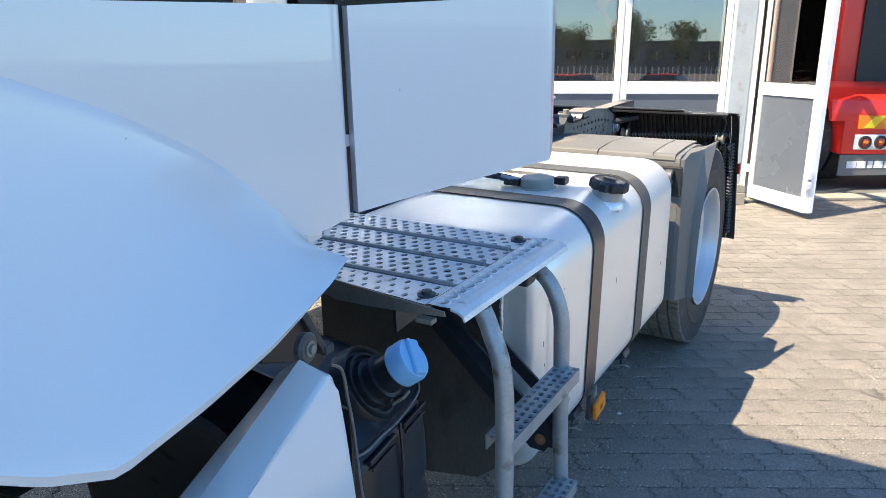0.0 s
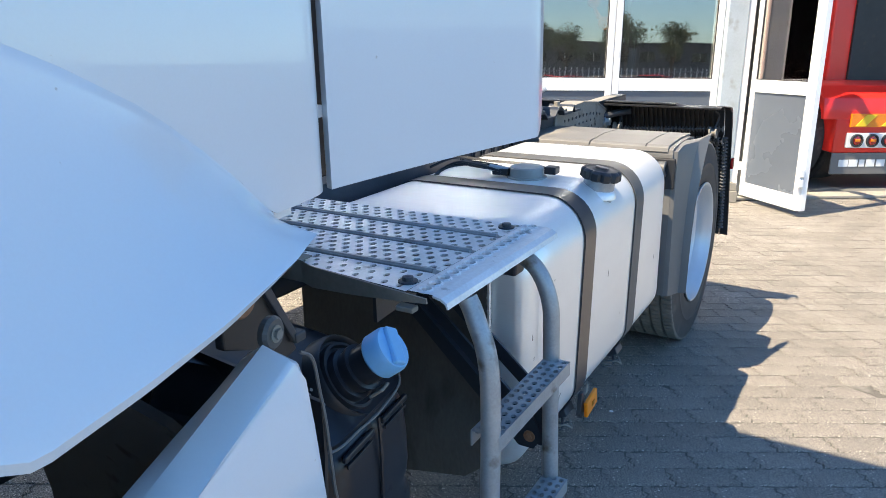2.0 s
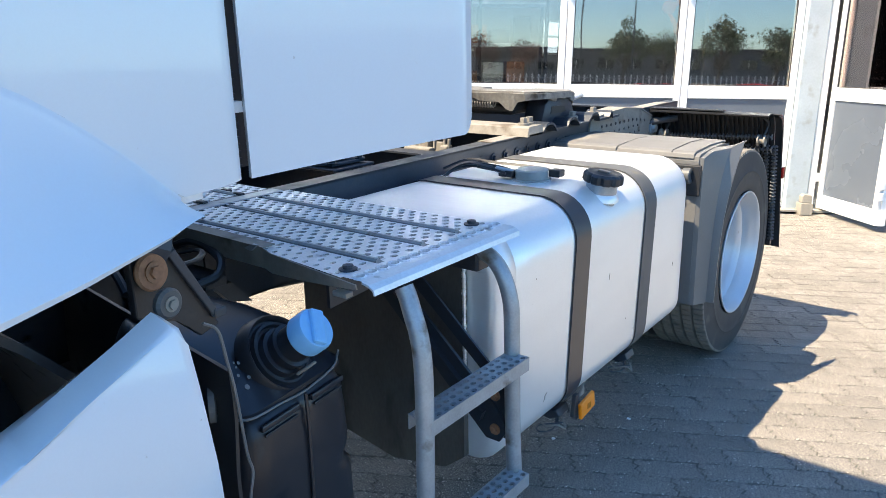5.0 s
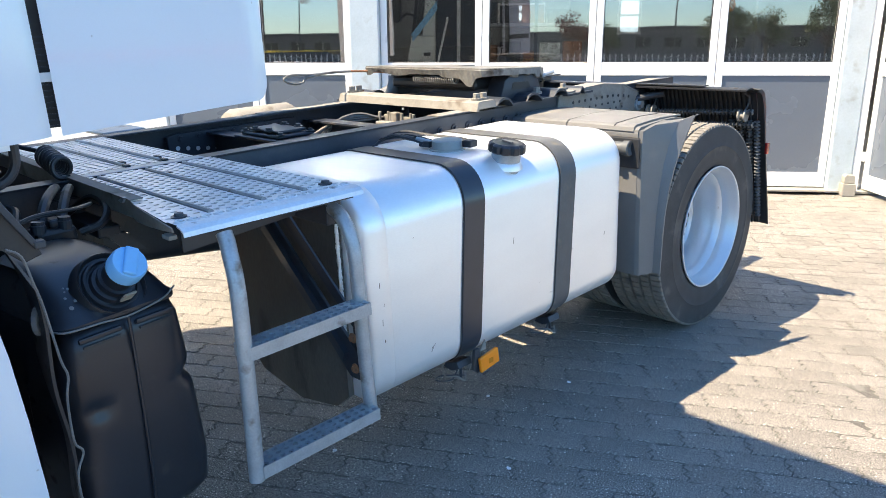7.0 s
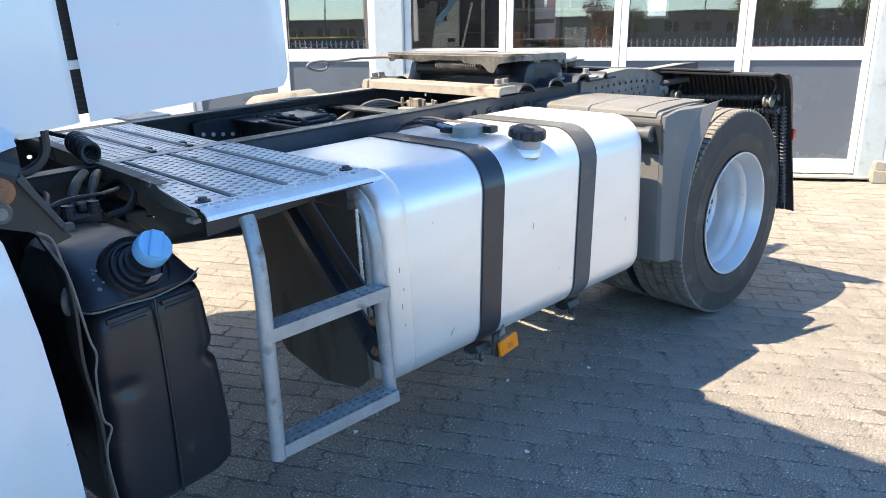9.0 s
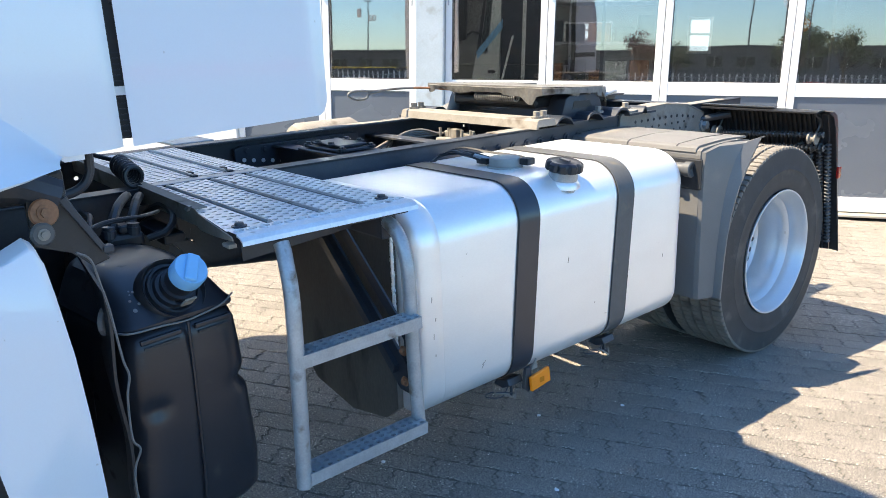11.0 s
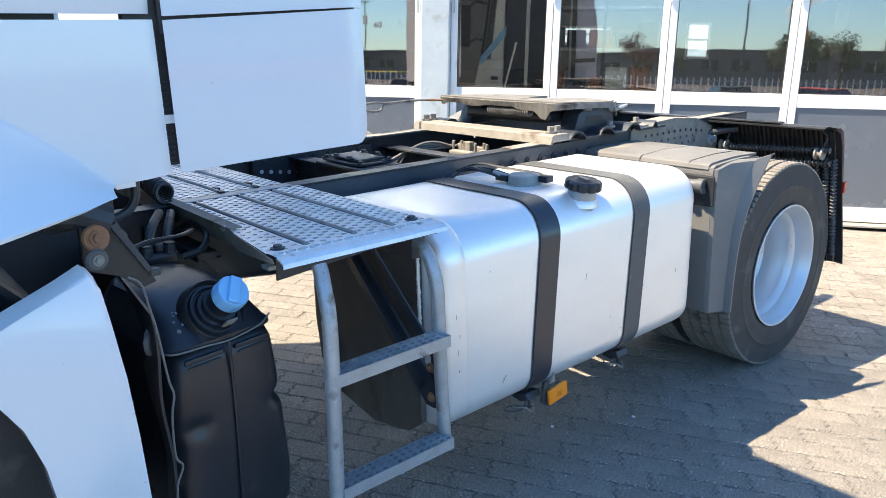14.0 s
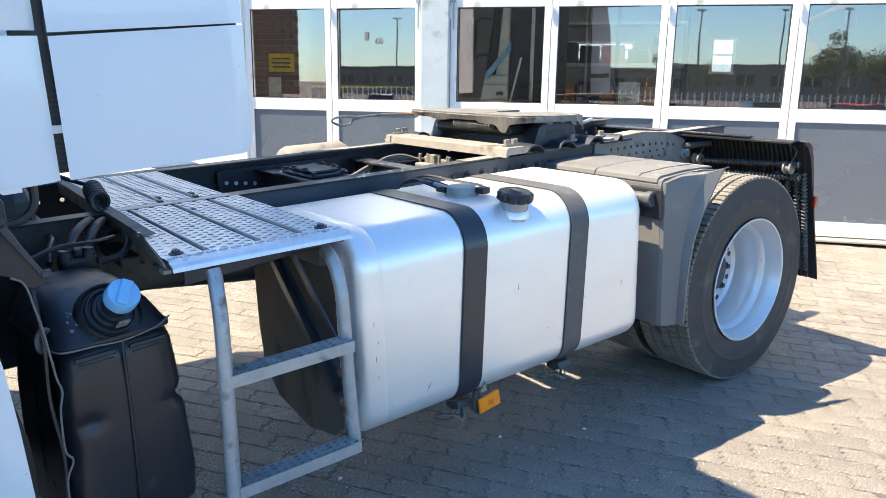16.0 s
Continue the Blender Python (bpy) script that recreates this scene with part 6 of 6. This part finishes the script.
part("suspension_plate", box((-1.62, 0.60, 0.80), (-0.76, 0.975, 0.83), 0.006), CHASSIS, chassis)
part("grease_pipe", tube([(-0.92, 1.80, 1.16), (-0.86, 1.90, 1.14), (-0.82, 1.97, 1.16)], 0.009, 8, 4), GALV, fifth)

# far side of the chassis
bm = bmesh.new()
add_lathe(bm, (-2.10, 0.85, 0.90), (0, 1, 0), ((0, 0.0), (0.0, 0.07), (0.02, 0.11), (0.05, 0.125), (0.38, 0.125), (0.42, 0.10), (0.43, 0.0)), 32)
part("air_tank", bm, CHASSIS_DUSTY, truck, "pale cylindrical air tank of the far side", True)
part("air_tank_bracket", box((-2.06, 0.98, 0.72), (-1.63, 1.02, 0.90), 0.004), CHASSIS, truck)
part("far_guard", arc_sheet(2.33, 0.36, 0.69, 60, 150, -2.30, -1.70, 0.008), GUARD, truck, "grey rear guard of the far side", True)
part("far_tank", prism(round_rect(-2.30, -1.72, 0.38, 0.72, [0.08] * 4), "y", 0.9, 1.5, 0.0), ALU, truck, "aluminium tank of the far side", True)

# ---- rear guards ----
GP = [(1.612, 0.345), (1.602, 0.55), (1.598, 0.80), (1.597, 0.948), (1.601, 0.966), (1.618, 0.975), (1.72, 0.980), (1.80, 0.982), (1.90, 0.980), (1.972, 0.970)]
guard = part("rear_mudguard", bmesh.new(), GUARD, truck, "grey plastic front section of the rear mudguard")
guard.matrix_local = pose(0.012, -0.036, 0.010)


def sheet_along_x(prof, x0, x1, thick, n=1):
    return shell(lambda k, x: Vector((x, prof[int(k)][0], prof[int(k)][1])), range(len(prof)), frange(x0, x1, n), thick)


part("face", sheet_along_x(GP, -0.755, -0.110, 0.008), GUARD, guard)
# outer side: a folded-back facet and a lip that flares outwards at its top
EDGE = [(1.612, 0.345), (1.604, 0.50), (1.602, 0.60), (1.600, 0.70), (1.598, 0.80), (1.597, 0.90), (1.602, 0.962), (1.70, 0.976), (1.80, 0.981)]
FOLD = [(1.680, 0.345), (1.686, 0.50), (1.692, 0.60), (1.705, 0.70), (1.728, 0.80), (1.765, 0.88), (1.80, 0.93), (1.845, 0.972), (1.90, 0.978)]
FLARE = [(1.688, 0.345), (1.696, 0.50), (1.706, 0.60), (1.728, 0.70), (1.772, 0.80), (1.822, 0.87), (1.868, 0.93), (1.922, 0.990), (1.955, 0.992)]
for name, rows, label in (("facet", ((-0.112, EDGE), (-0.094, [(y + 0.008, z - 0.002) for y, z in EDGE]), (-0.064, FOLD)), "folded side of the guard"), ("lip", ((-0.064, FOLD), (-0.034, FLARE), (-0.036, [(y + 0.012, z - 0.004) for y, z in FLARE])), "flared outer lip")):
    part(name, sheet_x(lambda i, k: Vector((rows[k][0], *rows[k][1][i])), range(9), range(3), 0.005), GUARD, guard, label, True)
part("top_step", prism([(1.594, 0.958), (1.600, 0.976), (1.618, 0.984), (1.72, 0.988), (1.80, 0.990), (1.985, 0.983), (1.985, 0.974), (1.80, 0.982), (1.72, 0.980), (1.619, 0.975), (1.602, 0.966), (1.598, 0.955)], "x", -0.76, -0.46, 0.002), GUARD, guard)
part("top_step", prism([(1.594, 0.958), (1.600, 0.976), (1.618, 0.984), (1.72, 0.988), (1.80, 0.990), (1.985, 0.983), (1.985, 0.974), (1.80, 0.982), (1.72, 0.980), (1.619, 0.975), (1.602, 0.966), (1.598, 0.955)], "x", -0.455, -0.13, 0.002), GUARD, guard)
part("slot", box((-0.195, 1.668, 0.955), (-0.165, 1.676, 0.9585)), BLACK, guard)
part("hinge_line", prism([(1.5985, 0.9775), (1.618, 0.9858), (1.72, 0.9898), (1.80, 0.9918), (1.95, 0.9865), (1.95, 0.97), (1.80, 0.970), (1.715, 0.962), (1.65, 0.92)], "x", -0.224, -0.219), BLACK, guard)
part("recess", box((-0.26, 1.586, 0.81), (-0.095, 1.596, 0.935), 0.006), BLACK, guard)
bm = bmesh.new()
add_cyl(bm, (-0.52, 1.575, 0.893), (-0.155, 1.575, 0.893), 0.024, 20)
part("pipe", bm, STRAP_GREY, guard, smooth=True)
bm = bmesh.new()
add_lathe(bm, (-0.160, 1.575, 0.893), (1, 0, 0), ((0, 0.024), (0.0, 0.030), (0.03, 0.032), (0.033, 0.026), (0.02, 0.0)), 20)
part("pipe_end", bm, STRAP_GREY, guard, smooth=True)
part("pipe_fitting", box((-0.215, 1.535, 0.880), (-0.185, 1.552, 0.906), 0.006), YELLOW_BRASS, guard, "brass fitting")
part("rod", tube([(-0.52, 1.58, 0.835), (-0.19, 1.58, 0.835)], 0.013, 10), BLACK, guard)

flap = part("rear_spray_guard", bmesh.new(), BLACK, truck, "black rear wheel guard with spray-suppressing brushes")
flap.matrix_local = pose(0, 0, 0.026)
RP = [(2.62, 1.004), (2.66, 1.010), (2.70, 1.008), (2.745, 0.985), (2.775, 0.92), (2.80, 0.80), (2.85, 0.60), (2.905, 0.40), (2.935, 0.255)]
part("panel", sheet_along_x(RP, -0.80, -0.12, 0.008), BLACK, flap, smooth=True)
bm = bmesh.new()
va = [bm.verts.new((-0.118, y, z)) for y, z in RP[2:]]
vb = [bm.verts.new((-0.078, y + 0.004, z - 0.004)) for y, z in RP[2:]]
vc = [bm.verts.new((-0.074, y - 0.05 + 0.01 * k, z - 0.008)) for k, (y, z) in enumerate(RP[2:])]
for ra, rb in ((va, vb), (vb, vc)):
    for k in range(len(va) - 1):
        bm.faces.new((ra[k], ra[k + 1], rb[k + 1], rb[k]))
bmesh.ops.recalc_face_normals(bm, faces=bm.faces[:])
bmesh.ops.solidify(bm, geom=bm.faces[:], thickness=0.005)
part("lip", bm, BLACK, flap, "dark outer lip", True)
strip = None
for k in range(26):
    if strip is None:
        strip = part("bristle_strip", prism([(y - 0.006, z) for y, z in RP[3:]] + [(y - 0.026, z) for y, z in reversed(RP[3:])], "x", 0.0, 0.008), BLACK, flap)
        first_strip = strip
    else:
        strip = new("bristle_strip", first_strip.data)
        strip.parent = flap
    strip.matrix_local = pose(-0.78 + 0.025 * k, 0, 0)


def brush(p, q, n):
    """A twisted brush: a core with rings of bristles."""
    p, q = Vector(p), Vector(q)
    bm = bmesh.new()
    prof = []
    L = (q - p).length
    for k in range(n):
        a = L * k / n
        prof += [(a, 0.006), (a + L / n * 0.25, 0.0165), (a + L / n * 0.38, 0.0165), (a + L / n * 0.5, 0.006)]
    add_lathe(bm, p, q - p, prof, 10)
    return part("brush", bm, STRAP_GREY, flap, "dusty twisted brush")


brush((-0.66, 2.70, 0.862), (-0.10, 2.70, 0.888), 30)
brush((-0.70, 2.72, 0.80), (-0.10, 2.72, 0.82), 30)
for x in (-0.105, -0.145, -0.19, -0.24):
    brush((x, 2.745, 0.84), (x, 2.865, 0.30), 28)
for x in (-0.68, -0.16):
    bm = bmesh.new()
    add_lathe(bm, (x - 0.02, 2.695, 0.868), (1, 0, 0), ((0, 0.0), (0, 0.030), (0.008, 0.030), (0.010, 0.018), (0.020, 0.016), (0.030, 0.018), (0.032, 0.030), (0.040, 0.030), (0.040, 0.0)), 20)
    part("clamp", bm, CHASSIS_DUSTY, flap)
    part("clamp_stay", tube([(x, 2.70, 0.87), (x + 0.02, 2.72, 0.95), (x, 2.68, 0.99)], 0.006, 8, 4), BLACK, flap)
part("top_bracket", prism([(2.63, 1.013), (2.69, 1.013), (2.69, 1.018), (2.63, 1.018)], "x", -0.80, -0.35), BLACK, flap)
part("side_lamp", box((-0.075, 2.80, 0.66), (-0.060, 2.83, 0.72), 0.004), RED_LENS, flap, "red side lamp")
part("guard_stay", tube([(-0.76, 2.62, 0.93), (-0.68, 2.68, 0.95), (-0.62, 2.72, 0.96)], 0.02, 10), CHASSIS, flap)

# ---- under the cab: hoses, brackets and the coiled line ----
mount = part("cab_mount", bmesh.new(), CHASSIS, truck, "dark cab mount with bolted discs")
bm = bmesh.new()
add_lathe(bm, (-0.092, -0.775, 1.147), (1, 0.15, 0.1), ((0, 0.0), (0, 0.026), (0.006, 0.028), (0.010, 0.025), (0.011, 0.0)), 24)
part("disc", bm, RUST, mount, "rust-brown disc")
bolt((-0.081, -0.773, 1.148), (1, 0.15, 0.1), RUST, mount, 0.010, 0.008)
bm = bmesh.new()
add_lathe(bm, (-0.022, -0.797, 1.122), (1, 0.15, 0), ((0, 0.0), (0, 0.021), (0.008, 0.022), (0.012, 0.018), (0.012, 0.0)), 20)
part("disc", bm, STRAP_GREY, mount, "dusty grey disc")
bolt((-0.010, -0.795, 1.122), (1, 0.15, 0), CHASSIS_DUSTY, mount, 0.007, 0.006)
part("bracket", prism([(-0.80, 1.17), (-0.74, 1.20), (-0.665, 1.03), (-0.70, 1.02), (-0.735, 1.06), (-0.80, 1.08)], "x", -0.115, -0.098, 0.003), BLACK, mount)
part("bracket", prism([(-0.745, 1.165), (-0.732, 1.172), (-0.668, 1.05), (-0.678, 1.045)], "x", -0.098, -0.088, 0.002), CHASSIS, mount)
part("clamp", box((-0.11, -0.680, 1.045), (-0.085, -0.658, 1.060), 0.003), CHASSIS, mount)
part("arm", tube([(-0.12, -0.90, 1.22), (-0.12, -0.80, 1.20), (-0.12, -0.74, 1.17)], 0.035, 10), CHASSIS, mount)
part("buffer", box((-0.20, -0.86, 1.16), (-0.12, -0.72, 1.225), 0.012), BLACK, mount)
part("stay", tube([(-0.20, -0.648, 1.40), (-0.20, -0.650, 1.23), (-0.20, -0.657, 1.186), (-0.20, -0.680, 1.163), (-0.20, -0.72, 1.154), (-0.20, -0.80, 1.158), (-0.24, -1.0, 1.17)], 0.010, 10, 5), CHASSIS, mount, smooth=True)
hoses = part("hose_bundle", bmesh.new(), BLACK, truck, "bundle of black hoses and couplings under the cab")
part("coupling", box((-0.52, -0.580, 0.950), (-0.44, -0.485, 0.992), 0.012), TANK_BLACK, hoses)
part("coupling", box((-0.50, -0.545, 0.990), (-0.45, -0.510, 1.012), 0.008), TANK_BLACK, hoses)
part("hose", tube([(-0.46, -0.560, 0.985), (-0.49, -0.545, 1.020), (-0.56, -0.505, 1.045), (-0.70, -0.440, 1.040), (-0.95, -0.40, 0.95)], 0.0125, 8, 6), BLACK, hoses, smooth=True)
part("hose", tube([(-0.46, -0.515, 0.985), (-0.50, -0.495, 1.015), (-0.58, -0.455, 1.040), (-0.72, -0.400, 1.030), (-0.95, -0.36, 0.95)], 0.0125, 8, 6), BLACK, hoses, smooth=True)
part("hose", tube([(-0.50, -0.600, 0.975), (-0.56, -0.585, 1.000), (-0.66, -0.560, 1.010), (-0.90, -0.55, 0.98)], 0.009, 8, 6), BLACK, hoses, smooth=True)
part("hose", tube([(-0.44, -0.480, 0.970), (-0.43, -0.430, 0.985), (-0.48, -0.395, 1.010), (-0.60, -0.385, 1.020), (-0.72, -0.42, 0.96)], 0.010, 8, 6), BLACK, hoses, smooth=True)
for k in range(2):
    part("cable", tube([(-0.30, -0.70 + 0.01 * k, 1.035), (-0.36, -0.60, 1.045 + 0.004 * k), (-0.40, -0.50 + 0.01 * k, 1.04), (-0.52, -0.42, 1.02), (-0.66, -0.46, 0.98)], 0.0045, 6, 6), BLACK, hoses, smooth=True)
for y in (-0.57, -0.51):
    bm = bmesh.new()
    add_lathe(bm, (-0.455, y, 0.985), (0.0, 0.1, 1), ((0, 0.0175), (0.02, 0.0175), (0.022, 0.015), (0.03, 0.015)), 14, cap1=True)
    part("union", bm, CHASSIS, hoses)
part("side_plate", prism([(-0.48, 0.80), (-0.48, 1.0), (-0.30, 1.0), (-0.26, 0.90), (-0.30, 0.80)], "x", -0.735, -0.725, 0.002), CHASSIS, hoses, "dark bracket plate with holes")
for y, z in ((-0.44, 0.95), (-0.44, 0.87), (-0.36, 0.94), (-0.35, 0.86)):
    bm = bmesh.new()
    add_cyl(bm, (-0.7245, y, z), (-0.723, y, z), 0.016, 14)
    part("hole", bm, BLACK, hoses)
part("lower_bar", box((-0.75, -0.42, 0.925), (-0.50, -0.36, 0.955), 0.006), CHASSIS, hoses)
part("hanger", prism([(-0.40, 0.93), (-0.35, 0.93), (-0.30, 0.87), (-0.36, 0.885)], "x", -0.52, -0.50), CHASSIS, hoses)
coil = [(-1.02 + 0.25 * k / 260, -0.355 - 0.035 * k / 260 + 0.026 * math.cos(k * 0.19), 1.083 - 0.006 * k / 260 + 0.028 * math.sin(k * 0.19)) for k in range(261)]
part("coiled_air_line", tube(coil, 0.0072, 8), BLACK, truck, "black coiled air line lying on the catwalk", True)
part("air_line", tube([coil[0], (-1.10, -0.42, 1.12), (-1.14, -0.58, 1.2), (-1.12, -0.76, 1.3)], 0.0075, 8, 5), BLACK, truck, smooth=True)

# ---- near pavers, one by one ----
me = bpy.data.meshes.new("paver")
me.from_pydata(pv, [], pf)
me.materials.append(PAVER_SOLO)
for m in near:
    b = new("paver", me)
    b.parent = paving
    b.matrix_local = m
# a few pale pebbles on the paving
rng = random.Random(4)
for x, y in ((-0.191, 1.235), (-0.46, 0.21), (0.05, 0.55), (-0.35, 0.9)):
    bm = bmesh.new()
    bmesh.ops.create_icosphere(bm, subdivisions=2, radius=0.008)
    for v in bm.verts:
        v.co = Vector((v.co.x * rng.uniform(0.8, 1.3), v.co.y * rng.uniform(0.7, 1.1), v.co.z * 0.5 + 0.004))
    p = part("pebble", bm, PAINT_DULL)
    p.matrix_world = pose(x, y, 0.0)
    tagged(p, "small pale pebble on the paving", "pebble", group="pebbles")
